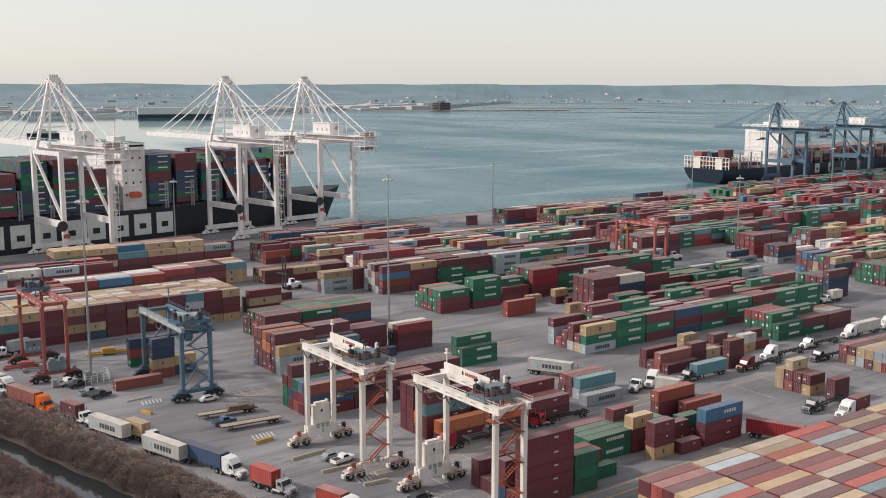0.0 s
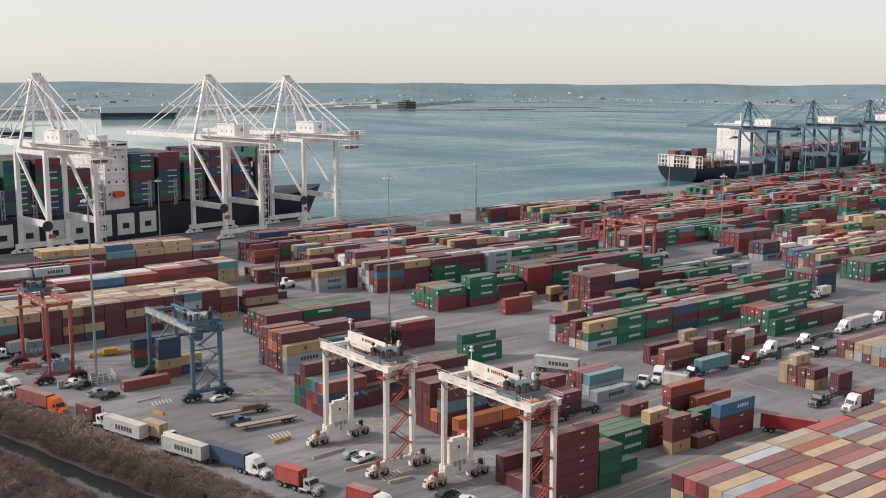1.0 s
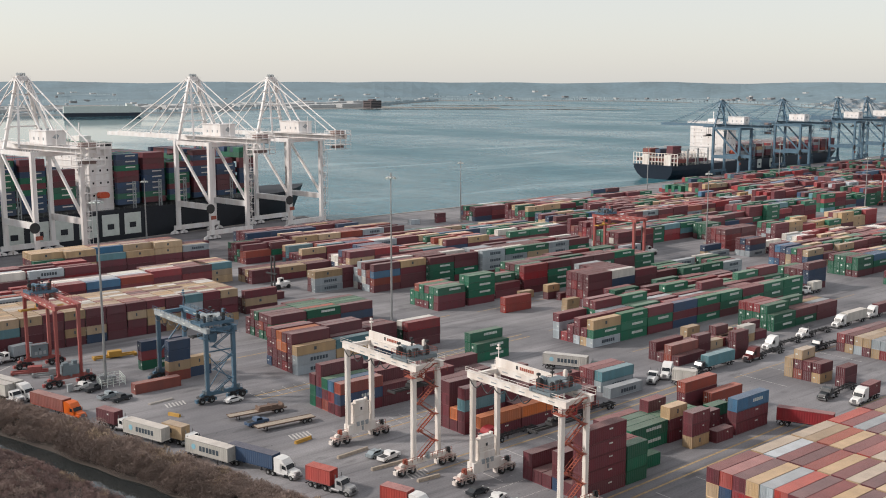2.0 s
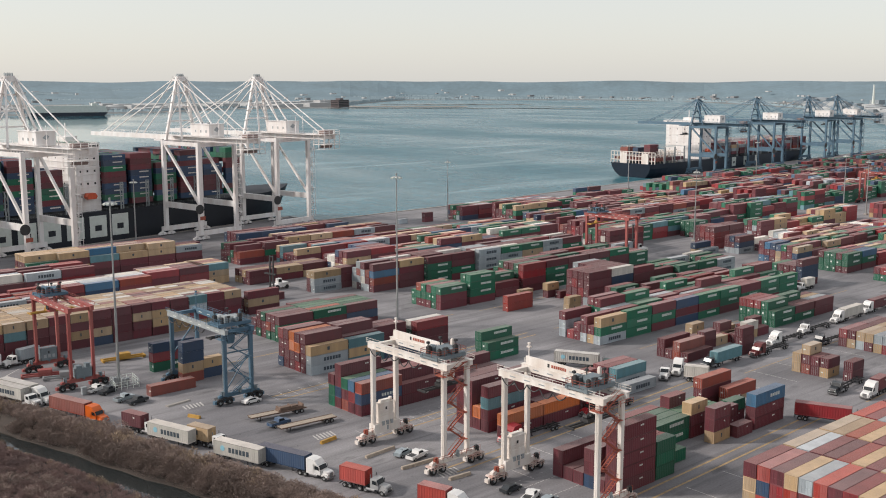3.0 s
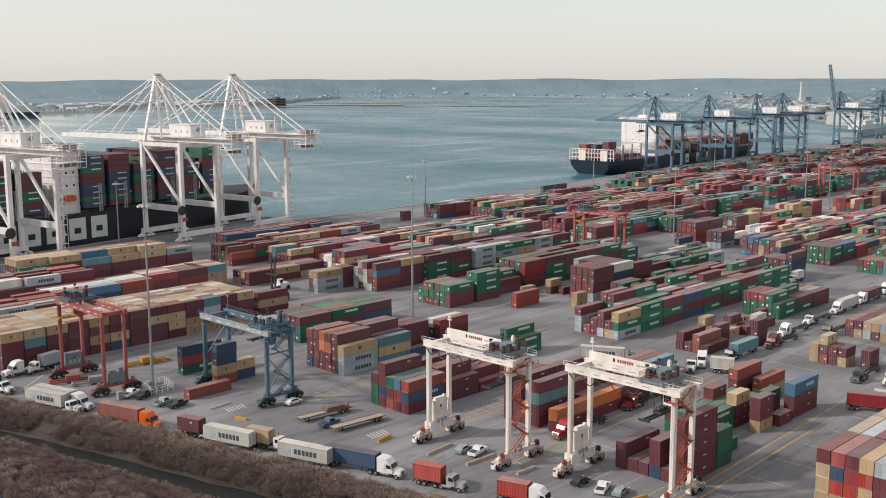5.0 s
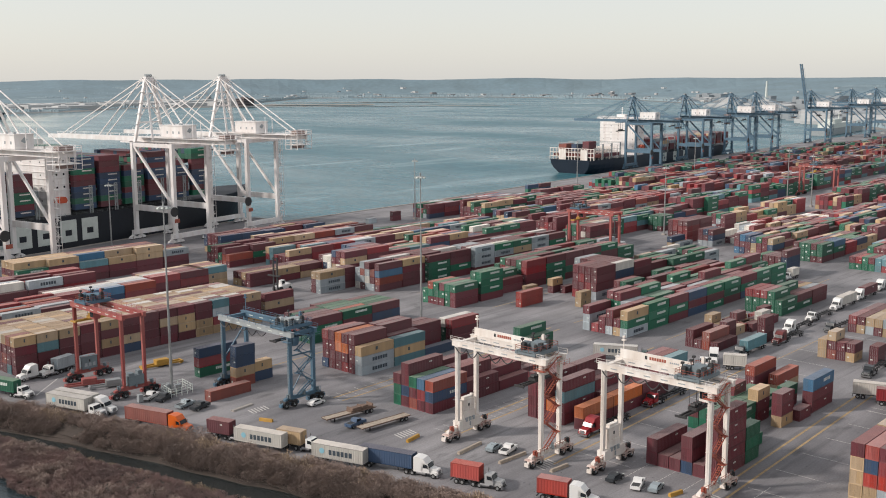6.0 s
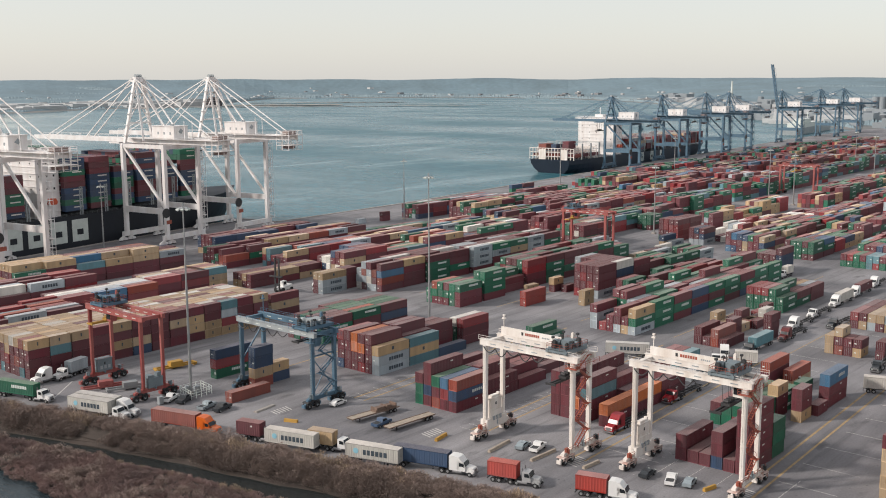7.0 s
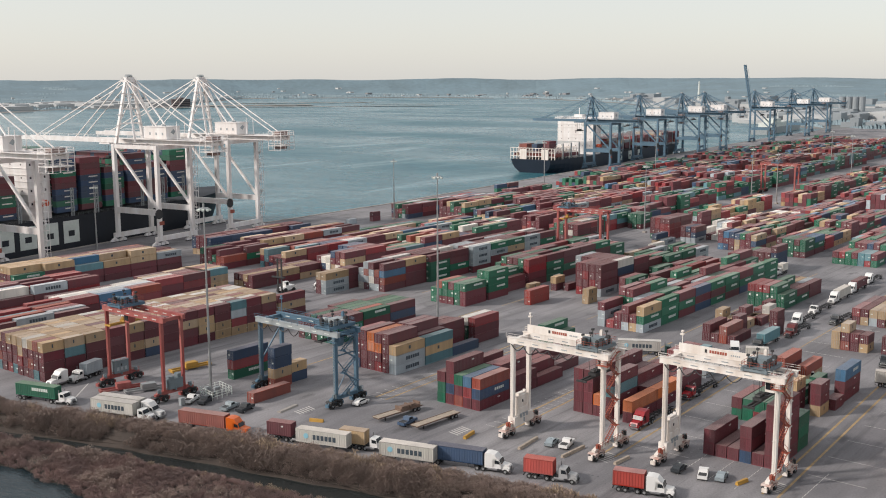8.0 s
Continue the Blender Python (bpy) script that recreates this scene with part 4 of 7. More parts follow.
        ho = part("power_house", bm, paint if plate else SLATE_PAINT, ob)
        if not plate:
            bm = bmesh.new()
            box(bm, dx * 0.14, -1.0, sill + 0.75, dx * 0.86, 1.0, sill + 3.2)
            box(bm, dx * 0.2, -0.9, sill + 3.2, dx * 0.42, 0.9, sill + 3.9)
            box(bm, dx * 0.62, -0.7, sill + 3.2, dx * 0.8, 0.7, sill + 4.2)
            part("switch_house", bm, SLATE_PAINT, ob)
        for k in range(3):
            bm = bmesh.new()
            box(bm, dx * 0.25 + k * 1.15, dy - 1.06, sill + 1.4, dx * 0.25 + k * 1.15 + 0.7, dy - (0.79 if plate else 0.99), sill + 2.3)
            part("vent", bm, GREY_PAINT, ho)
        bm = bmesh.new()
        hz = 4.7 if plate else 2.6
        box(bm, dx * 0.45, dy - (0.66 if plate else 1.05), sill + hz, dx * 0.52, dy - (0.59 if plate else 0.99), sill + hz + 0.6)
        part("hatch", bm, STEEL_DARK, ho)
        bm = bmesh.new()
        railing(bm, (dx * 0.16, dy - 0.75, sill + 3.6), (dx * 0.82, dy - 0.75, sill + 3.6))
        part("railing", bm, paint, ho)
    if brace:
        for y, s in ((0.0, 1), (dy, -1)):
            bm = bmesh.new()
            if y == 0.0:
                beam(bm, (0, y, top * 0.68), (dx, y, top * 0.68), 0.3)
                beam(bm, (0, y, top * 0.66), (dx * 0.55, y, top * 0.40), 0.2)
                beam(bm, (dx, y, top * 0.66), (dx * 0.45, y, top * 0.40), 0.2)
                beam(bm, (dx * 0.45, y, top * 0.40), (0, y, sill + 1), 0.2)
                beam(bm, (dx * 0.55, y, top * 0.40), (dx, y, sill + 1), 0.2)
            else:
                beam(bm, (0, y, sill + 5), (dx, y, top - 3), 0.32)
            part("brace", bm, paint, ob)
    return ob


gantry_crane(139.8, 141.0, 6.2, 22.6, 22.0, CREAM_PAINT, RUST_RED, "white rubber-tyred gantry crane with red stairs and trolley", 0.16, True, spread=3.4, leg=0.98, ov=2.7)
gantry_crane(145.4, 106.4, 6.4, 23.3, 22.0, CREAM_PAINT, RUST_RED, "white rubber-tyred gantry crane over maroon containers", 0.20, True, spread=3.8, leg=0.98, ov=2.7)
gantry_crane(129.6, 208.2, 7.2, 26.4, 18.4, BLUE_PAINT, BLUE_PAINT, "blue steel gantry crane straddling a few stacked containers", 0.13, False, False, 0.98, 0.0, True, True, 1.2)
gantry_crane(106.8, 244.6, 5.8, 22.6, 21.0, RED_PAINT, RUST_RED, "red gantry crane with a yellow spreader beside the road", 0.80, False, True, 0.80, 1.6, True, False, 2.0, False)
gantry_crane(357.4, 266.6, 6.8, 22.0, 19.5, RED_PAINT, GREY_PAINT, "red gantry crane far across the container stacks", 0.85, False, False, 1.1, 2.0, False)
gantry_crane(646.0, 284.0, 7.0, 23.0, 20.0, RED_PAINT, GREY_PAINT, "distant red gantry crane over low stacks", 0.6, False, False, 1.1, 2.0, False)


# ---- ship-to-shore cranes ----
WINCH_PAINT = material("winch_paint", (0.30, 0.22, 0.20), 0.7, vary=0.3)


bm = bmesh.new()
beam(bm, (0, -0.3, 0), (0, 0.3, 0), 0.8, sides=10)
RAIL_WHEEL = mesh_from("wheel", bm, STEEL_DARK)


def quay_crane(m, paint, label, apex, boom, half, gauge, outreach, back, raised=False, house_paint=None):
    """Legs at u = +-half and v = 0, -gauge; the boom runs out over the water along +v."""
    ob = thing("quay_crane", label, "crane", "ship-to-shore cranes", m)
    for u in (-half, half):
        for v in (0.0, -gauge):
            bm = bmesh.new()
            box(bm, u - 0.95, v - 0.85, 2.6, u + 0.95, v + 0.85, boom)
            part("leg", bm, paint, ob)
    for v in (0.0, -gauge):
        bm = bmesh.new()
        box(bm, -half - 2.5, v - 0.8, 2.4, half + 2.5, v + 0.8, 4.6)
        part("sill_beam", bm, paint, ob)
        for u in (-half, half):
            bm = bmesh.new()
            for k in range(4):
                uu = u - 3.9 + k * 2.6
                prism(bm, [(uu - 1.1, 0.5), (uu + 1.1, 0.5), (uu + 0.8, 1.5), (uu - 0.8, 1.5)], v - 0.5, v + 0.5)
            for k in (-1, 1):
                prism(bm, [(u + k * 2.6 - 2.0, 1.5), (u + k * 2.6 + 2.0, 1.5), (u + k * 2.6, 2.5)], v - 0.4, v + 0.4)
            bg = part("bogie", bm, paint, ob)
            for k in range(8):
                part_of("wheel", RAIL_WHEEL, bg, pose(u - 4.6 + k * 1.3, v, 0.4))
    for u in (-half, half):
        bm = bmesh.new()
        box(bm, u - 0.8, -gauge + 0.85, 14.5, u + 0.8, -0.85, 17.2)
        beam(bm, (u, -1.0, boom - 1.5), (u, -gauge + 1.0, 18.0), 1.1)
        box(bm, u - 0.7, -gauge + 0.85, boom - 2.0, u + 0.7, -0.85, boom - 0.2)
        part("side_frame", bm, paint, ob)
    for v in (0.0, -gauge):
        bm = bmesh.new()
        box(bm, -half + 0.95, v - 0.7, boom - 2.2, half - 0.95, v + 0.7, boom - 0.2)
        part("cross_beam", bm, paint, ob)
    # boom and bridge girders
    bm = bmesh.new()
    for u in (-3.2, 3.2):
        box(bm, u - 0.7, -gauge - back, boom - 0.1, u + 0.7, 3.0, boom + 2.2)
    for k in range(int((gauge + back + 3) / 6)):
        v = -gauge - back + 1 + k * 6
        box(bm, -2.5, v - 0.3, boom + 0.2, 2.5, v + 0.3, boom + 1.4)
    part("bridge_girder", bm, paint, ob)
    tilt = radians(80) if raised else 0.0

    def out(u, d, h):
        return (u, 3.0 + d * math.cos(tilt) - h * math.sin(tilt), boom + 1.0 + d * math.sin(tilt) + h * math.cos(tilt))
    bm = bmesh.new()
    for u in (-3.0, 3.0):
        beam(bm, out(u, 0, 0), out(u, outreach, 0), 1.2, 2.0)
        beam(bm, out(u, 2, 2.3), out(u, outreach * 0.9, 2.3), 0.12)
        for k in range(10):
            d = 2 + k * (outreach * 0.9 - 2) / 9
            beam(bm, out(u, d, 0.9), out(u, d, 2.3), 0.10)
    for k in range(9):
        d = 3 + k * (outreach - 4) / 8
        beam(bm, out(-2.4, d, 0), out(2.4, d, 0), 0.6)
    part("boom", bm, paint, ob)
    # apex frame
    bm = bmesh.new()
    for u in (-half, half):
        s = 1 if u > 0 else -1
        beam(bm, (u * 0.82, 0.5, boom), (2.2 * s, -1.0, apex - 1.5), 1.25)
        beam(bm, (u * 0.75, -gauge * 0.42, boom + 1), (2.0 * s, -1.6, apex - 2.0), 0.9)
    box(bm, -3.0, -2.4, apex - 2.4, 3.0, 0.6, apex - 1.2)
    box(bm, -2.4, -2.0, apex - 1.2, 2.4, 0.4, apex)
    for k in range(3):
        z = boom + (apex - boom) * (0.3 + 0.22 * k)
        w = half * 0.82 * (1 - (0.3 + 0.22 * k)) + 2.2 * (0.3 + 0.22 * k)
        beam(bm, (-w, 0, z), (w, 0, z), 0.7)
    railing(bm, (-3.4, -2.6, apex - 1.2), (3.4, -2.6, apex - 1.2))
    railing(bm, (-3.4, 0.8, apex - 1.2), (3.4, 0.8, apex - 1.2))
    for s in (-1, 1):
        z = boom + (apex - boom) * 0.3
        w = half * 0.82 * 0.7 + 2.2 * 0.3
        beam(bm, (s * w, 0, z), (-s * 2.6, -0.6, boom + (apex - boom) * 0.74), 0.35)
        for k in range(5):
            f = 0.12 + 0.17 * k
            q = Vector((half * 0.82 * s, 0.5, boom)).lerp(Vector((2.2 * s, -1.0, apex - 1.5)), f)
            box(bm, q.x - 1.3, q.y - 1.3, q.z, q.x + 1.3, q.y + 1.3, q.z + 0.1)
            railing(bm, (q.x - 1.3, q.y - 1.3, q.z), (q.x + 1.3, q.y - 1.3, q.z), 1.1, 1.3)
    part("apex_frame", bm, paint, ob)
    for u in (-1.6, -0.5, 0.5, 1.6):
        bm = bmesh.new()
        beam(bm, (u - 0.15, -0.8, apex + 0.5), (u + 0.15, -0.8, apex + 0.5), 1.7, sides=12)
        part("sheave", bm, GREY_PAINT, ob)
    # stays
    for u in (-2.6, 2.6):
        bm = bmesh.new()
        if not raised:
            beam(bm, (u, 0, apex - 0.8), out(u, outreach * 0.45, 1.0), 0.42)
            beam(bm, (u, 0, apex - 0.8), out(u, outreach * 0.86, 1.0), 0.42)
        else:
            beam(bm, (u, 0, apex - 0.8), out(u, outreach * 0.3, 1.0), 0.42)
        beam(bm, (u, -1.5, apex - 1.2), (u * 1.2, -gauge * 0.95, boom + 2), 0.62)
        beam(bm, (u, -1.5, apex - 0.8), (u, -gauge - back + 2.5, boom + 2), 0.42)
        beam(bm, (u, -gauge - back * 0.2, boom + 2.2), (u, -gauge - back * 0.2 + 0.1, boom + 2.2 + (apex - boom) * 0.28), 0.22)
        part("stay", bm, paint, ob)
    # machinery house, trolley, cab, end platform
    hp = house_paint or paint
    bm = bmesh.new()
    box(bm, -4.4, -gauge * 0.98 - 1, boom + 2.3, 4.6, -gauge * 0.98 + 13.5, boom + 8.2)
    box(bm, -4.7, -gauge * 0.98 - 1.3, boom + 8.2, 4.9, -gauge * 0.98 + 13.8, boom + 8.5)
    ho = part("machinery_house", bm, hp, ob)
    hv = -gauge * 0.98
    for k in range(4):
        bm = bmesh.new()
        beam(bm, (-2.0 + 1.6 * (k % 2), hv + 2 + 2.8 * k, boom + 8.5), (-2.0 + 1.6 * (k % 2), hv + 2 + 2.8 * k, boom + 9.3), 1.1, sides=8)
        part("roof_vent", bm, GREY_PAINT, ho)
    bm = bmesh.new()
    prism(bm, [(-1.6, boom + 5.6), (0.2, boom + 7.2), (1.6, boom + 6.2), (0.4, boom + 4.6)], hv - 1.06, hv - 1.0)
    part("emblem", bm, GREY_PAINT, ho, "grey maker's mark as a plain shape")
    bm = bmesh.new()
    railing(bm, (-5.4, hv - 1.4, boom + 2.3), (-5.4, hv + 13.8, boom + 2.3), 1.2, 2.0)
    part("railing", bm, paint, ho)
    for k in range(3):
        bm = bmesh.new()
        box(bm, -4.46, -gauge * 0.98 + 1 + k * 4, boom + 4.4, -4.4, -gauge * 0.98 + 1.9 + k * 4, boom + 5.6)
        part("vent", bm, GREY_PAINT, ho)
    bm = bmesh.new()
    ev = -gauge - back
    box(bm, -5.5, ev - 1.5, boom - 2.8, 5.5, ev + 6.5, boom - 2.6)
    box(bm, -5.5, ev - 1.5, boom + 2.3, 5.5, ev + 6.5, boom + 2.5)
    for u in (-5.4, -1.8, 1.8, 5.4):
        for v in (ev - 1.4, ev + 2.5, ev + 6.4):
            beam(bm, (u, v, boom - 5.0), (u, v, boom + 4.5), 0.22)
    for z in (boom - 5.0, boom - 2.6, boom - 1.4, boom + 2.5, boom + 3.6, boom + 4.5):
        for v in (ev - 1.4, ev + 6.4):
            beam(bm, (-5.4, v, z), (5.4, v, z), 0.14)
        for u in (-5.4, 5.4):
            beam(bm, (u, ev - 1.4, z), (u, ev + 6.4, z), 0.14)
    part("service_platform", bm, paint, ob)
    for a, z0, z1 in ((3.2, boom + 2.6, boom + 4.4), (2.6, boom - 4.4, boom - 3.2)):
        bm = bmesh.new()
        box(bm, -a, ev + 1.0, z0, a, ev + 4.6, z1)
        wi = part("winch", bm, WINCH_PAINT, ob)
        for k in range(4):
            bm = bmesh.new()
            beam(bm, (-a - 1.0, ev + 1.4 + k * 0.9, z0 + 0.3), (a + 1.0, ev + 1.4 + k * 0.9, z1 - 0.3), 0.14)
            part("tie_rod", bm, WINCH_PAINT, wi)
    bm = bmesh.new()
    for k in range(8):
        v = -gauge + 3 + k * 2.4
        pts = [(-4.2, v + 2.4 * i / 5, boom - 0.4 - 3.0 * math.sin(math.pi * i / 5)) for i in range(6)]
        for p, q in zip(pts, pts[1:]):
            beam(bm, p, q, 0.2)
    part("festoon_cable", bm, GREY_PAINT, ob)
    tv = outreach * 0.2 if not raised else -gauge * 0.5
    bm = bmesh.new()
    box(bm, -3.6, tv - 3.5, boom - 0.9, 3.6, tv + 3.5, boom - 0.2)
    box(bm, 1.2, tv - 6.0, boom - 4.0, 3.6, tv - 3.6, boom - 1.0)
    tr = part("trolley", bm, paint, ob)
    bm = bmesh.new()
    box(bm, -6.1, tv - 1.2, boom - 8.2, 6.1, tv - 0.7, boom - 7.6)
    box(bm, -6.1, tv + 0.7, boom - 8.2, 6.1, tv + 1.2, boom - 7.6)
    box(bm, -2.2, tv - 1.2, boom - 7.7, 2.2, tv + 1.2, boom - 6.6)
    for u in (-5.9, 5.6):
        box(bm, u, tv - 1.2, boom - 8.4, u + 0.3, tv + 1.2, boom - 7.6)
    for u in (-1.8, 1.8):
        for v in (-0.9, 0.9):
            beam(bm, (u, tv + v, boom - 6.7), (u, tv + v, boom - 0.8), 0.12)
    part("spreader", bm, STEEL_DARK, tr)
    bm = bmesh.new()
    railing(bm, (-5.6, -gauge - back, boom + 2.2), (-5.6, 2.0, boom + 2.2), 1.2, 3.0)
    railing(bm, (5.6, -gauge - back, boom + 2.2), (5.6, 2.0, boom + 2.2), 1.2, 3.0)
    for u in (-6.0, 3.9):
        box(bm, u, -gauge - back, boom + 2.1, u + 2.1, 2.0, boom + 2.2)
    part("walkway", bm, paint, ob)
    bm = bmesh.new()
    zigzag(bm, half + 1.9, -gauge, 4.6, boom - 1.5, 3.0, 3.6, "y")
    for z in range(8, int(boom), 4):
        box(bm, half + 0.9, -gauge - 2.2, z, half + 3.0, -gauge + 2.2, z + 0.1)
    for du, dv in ((1.2, -2.1), (2.9, -2.1), (1.2, 2.1), (2.9, 2.1)):
        beam(bm, (half + du, -gauge + dv, 4.6), (half + du, -gauge + dv, boom - 1), 0.16)
    part("stair_tower", bm, paint, ob)
    bm = bmesh.new()
    beam(bm, (-half - 1.2, -gauge - 1.3, 15.4), (-half - 1.2, -gauge - 0.9, 15.4), 4.6, sides=20)
    part("cable_reel", bm, STEEL_DARK, ob)
    bm = bmesh.new()
    box(bm, -half - 1.0, -gauge - 0.92, 10.0, -half + 2.2, -gauge - 0.86, 11.8)
    part("sign", bm, RUST_RED, ob)
    return ob


STS_A, STS_U = radians(9.0), Vector((math.cos(radians(9.0)), math.sin(radians(9.0))))
APEX_A = Vector((260.7, 473.4))
for s in (-90.0, 0.0, 50.0):
    p = APEX_A + STS_U * s
    quay_crane(pose(p.x, p.y, 0, 0, 0, 9.0), WHITE_PAINT, "white ship-to-shore crane with its boom lowered over a ship", 79.0, 47.5, 11.0, 27.5, 72.0, 28.0)
for s, up in ((0, False), (101, False), (207, False), (271, False), (440, True), (594, False), (700, False)):
    a = radians(4.0)
    quay_crane(pose(748.1 + s * math.cos(a), 501.9 + s * math.sin(a), 0, 0, 0, 4.0), BLUE_PAINT, "blue ship-to-shore crane with a white machinery house", 61.4, 40.0, 9.0, 24.0, 52.0, 22.0, up, WHITE_PAINT)


# ---- ships ----
def hull_mesh(L, beam_w, deck):
    """Stations along u from the stern; flared bow, cut-off stern."""
    bm = bmesh.new()
    stations = []
    n = 40
    for i in range(n + 1):
        f = i / n
        u = f * L
        ring = []
        for h in (0.0, 0.25, 0.5, 0.75, 1.0):
            z = -6.0 + (deck + 6.0 + (1.6 * max(0.0, (f - 0.88) / 0.12))) * h
            half = beam_w / 2
            if f > 0.74:
                k = (f - 0.74) / 0.26
                half *= max(0.02, (1 - k ** (1.6 + 2.6 * h)))
            if f < 0.12:
                k = (0.12 - f) / 0.12
                half *= 1 - (0.6 * (1 - h) ** 2.6) * k - 0.14 * k ** 3
            du = (h - 0.4) * 12.0 * max(0.0, (f - 0.8) / 0.2) - (h - 1.0) * 5.0 * max(0.0, (0.06 - f) / 0.06)
            ring.append((u + du, half, z))
        stations.append(ring)
    left = [[bm.verts.new((u, w, z)) for u, w, z in r] for r in stations]
    right = [[bm.verts.new((u, -w, z)) for u, w, z in r] for r in stations]
    for i in range(n):
        for j in range(4):
            bm.faces.new((left[i][j], left[i + 1][j], left[i + 1][j + 1], left[i][j + 1]))
            bm.faces.new((right[i][j], right[i][j + 1], right[i + 1][j + 1], right[i + 1][j]))
        bm.faces.new((left[i][4], left[i + 1][4], right[i + 1][4], right[i][4]))
    bm.faces.new([v for v in left[0]] + [v for v in right[0][::-1]])
    bm.faces.new([v for v in left[n]] + [v for v in right[n][::-1]])
    return bm


def deck_cargo(bm_list, u0, u1, half, z, tiers, rng, paints):
    """Bays of boxes across the deck, each bay of even height, with gaps for the lashing bridges."""
    u = u0
    while u + 12.3 <= u1:
        n = int(2 * half / 2.55)
        k = max(1, tiers + rng.choice((-2, -1, 0, 0)))
        tier_paint = [rng.choice(paints) for _ in range(k)]
        for j in range(n):
            v = -half + j * 2.55
            kk = max(1, k - (1 if rng.random() < 0.12 else 0))
            for t in range(kk):
                own = tier_paint[t] if rng.random() < 0.45 else rng.choice(paints)
                if own in "gn" and j == 0:
                    box(bm_list["w"], u + 5.0, v - 0.04, z + t * 2.75 + 1.45, u + 10.4, v + 0.1, z + t * 2.75 + 2.0)
                if j in (0, n - 1) or t >= kk - 2 or rng.random() < 0.15:
                    box(bm_list[own], u, v, z + t * 2.75, u + 12.19, v + 2.44, z + t * 2.75 + 2.68)
        u += 12.45 + 2.4


def ship(m, L, width, deck, label, bars, house_u, house_w, tiers, paints, seed, house_h, gaps, bar_z, bar_h, bar_w, bar_gap, bar_u, guides=False):
    ob = thing("container_ship", label, "ship", "", m)
    hull = part("hull", hull_mesh(L, width, deck), HULL_NAVY if guides else HULL_BLACK, ob, "dark navy steel hull" if guides else "black steel hull")
    bm = bmesh.new()
    for i in range(bars):
        u = bar_u + i * (bar_w + bar_gap)
        e = bar_w * 0.3
        for a0, b0, a1, b1 in ((0, 0, e, bar_h), (bar_w - e, 0, bar_w, bar_h), (e, 0, bar_w - e, e * 1.1), (e, bar_h * 0.55, bar_w - e, bar_h)):
            box(bm, u + a0, -width / 2 - 0.08, bar_z + b0, u + a1, -width / 2 + 0.05, bar_z + b1)
    part("marking", bm, MARK_WHITE, hull, "owner's name as plain white blocks")
    rng = random.Random(seed)
    bms = {k: bmesh.new() for k in PAINT}
    edges = [5.0] + [e for g in gaps for e in g] + [L * 0.90]
    for a, b in zip(edges[::2], edges[1::2]):
        deck_cargo(bms, a, b, width / 2 - 0.6, deck + 2.2, 1 if guides and a < 20 else tiers, rng, paints)
    for k, b in bms.items():
        if len(b.verts):
            tagged(part("deck_load", b, PAINTS[k], ob, COLOUR_WORD[k] + " containers lashed on deck"), kind="stuff")
        else:
            b.free()
    bm = bmesh.new()
    u = edges[0] + 12.5
    while u < L * 0.88:
        if not any(a - 1 < u < b + 1 for a, b in gaps):
            for du in (0.2, 1.6):
                for v in (-width / 2 + 0.3, width / 2 - 0.7):
                    box(bm, u + du, v, deck, u + du + 0.5, v + 0.45, deck + 13.0)
            for z in (2.0, 7.5, 13.0):
                box(bm, u + 0.2, -width / 2 + 0.3, deck + z, u + 2.1, width / 2 - 0.3, deck + z + 0.35)
            beam(bm, (u + 0.4, -width / 2 + 0.3, deck + 2.2), (u + 1.9, -width / 2 + 0.3, deck + 7.4), 0.3)
            beam(bm, (u + 1.9, -width / 2 + 0.3, deck + 7.6), (u + 0.4, -width / 2 + 0.3, deck + 12.9), 0.3)
        u += 14.85
    railing(bm, (4, -width / 2 + 0.1, deck), (L * 0.8, -width / 2 + 0.1, deck), 1.2, 3.0)
    part("lashing_bridge", bm, GREY_PAINT, ob)
    if guides:
        for v, w, n, c in ((-14.0, 6.0, 3, "m"), (-2.0, 5.0, 2, "n"), (8.0, 7.5, 2, "b")):
            bm = bmesh.new()
            for k in range(n):
                box(bm, 8.0, v, deck + 7.2 + k * 2.75, 20.2, v + w, deck + 9.9 + k * 2.75)
            part("deck_load", bm, PAINTS[c], ob, COLOUR_WORD[c] + " containers high on the stern")
        for v in (-15.5, 5.5):
            bm = bmesh.new()
            box(bm, 3.2, v, deck, 3.6, v + 6.5, deck + 8.6)
            part("screen", bm, CREAM_PAINT, ob, "pale steel screen across the stern")
        for k in range(4):
            bm = bmesh.new()
            u = 4.0 + k * 12.9
            for j in range(15):
                v = -width / 2 + 0.4 + j * (width - 0.8) / 14
                box(bm, u - 0.3, v - 0.28, deck, u + 0.3, v + 0.28, deck + 9.5)
            for z in (2.4, 5.8, 9.2):
                box(bm, u - 0.25, -width / 2 + 0.4, deck + z, u + 0.25, width / 2 - 0.4, deck + z + 0.5)
            part("cell_guide", bm, CREAM_PAINT, ob, "pale steel cell guides across the deck")
    bm = bmesh.new()
    box(bm, house_u, -width / 2 + 3.5, deck, house_u + house_w, width / 2 - 3.5, deck + house_h)
    hs = part("deckhouse", bm, WHITE_PAINT, ob, "white deckhouse with the bridge on top")
    bm = bmesh.new()
    box(bm, house_u + 1, -width / 2 - 0.4, deck + house_h - 3.2, house_u + house_w - 2, width / 2 + 0.4, deck + house_h)
    part("bridge", bm, WHITE_PAINT, hs)
    for k in range(int(house_h / 3)):
        bm = bmesh.new()
        box(bm, house_u - 0.3, -width / 2 + 3.2, deck + 3 * k + 2.8, house_u + house_w + 0.3, width / 2 - 3.2, deck + 3 * k + 3.0)
        part("deck_edge", bm, WHITE_PAINT, hs)
    bm = bmesh.new()
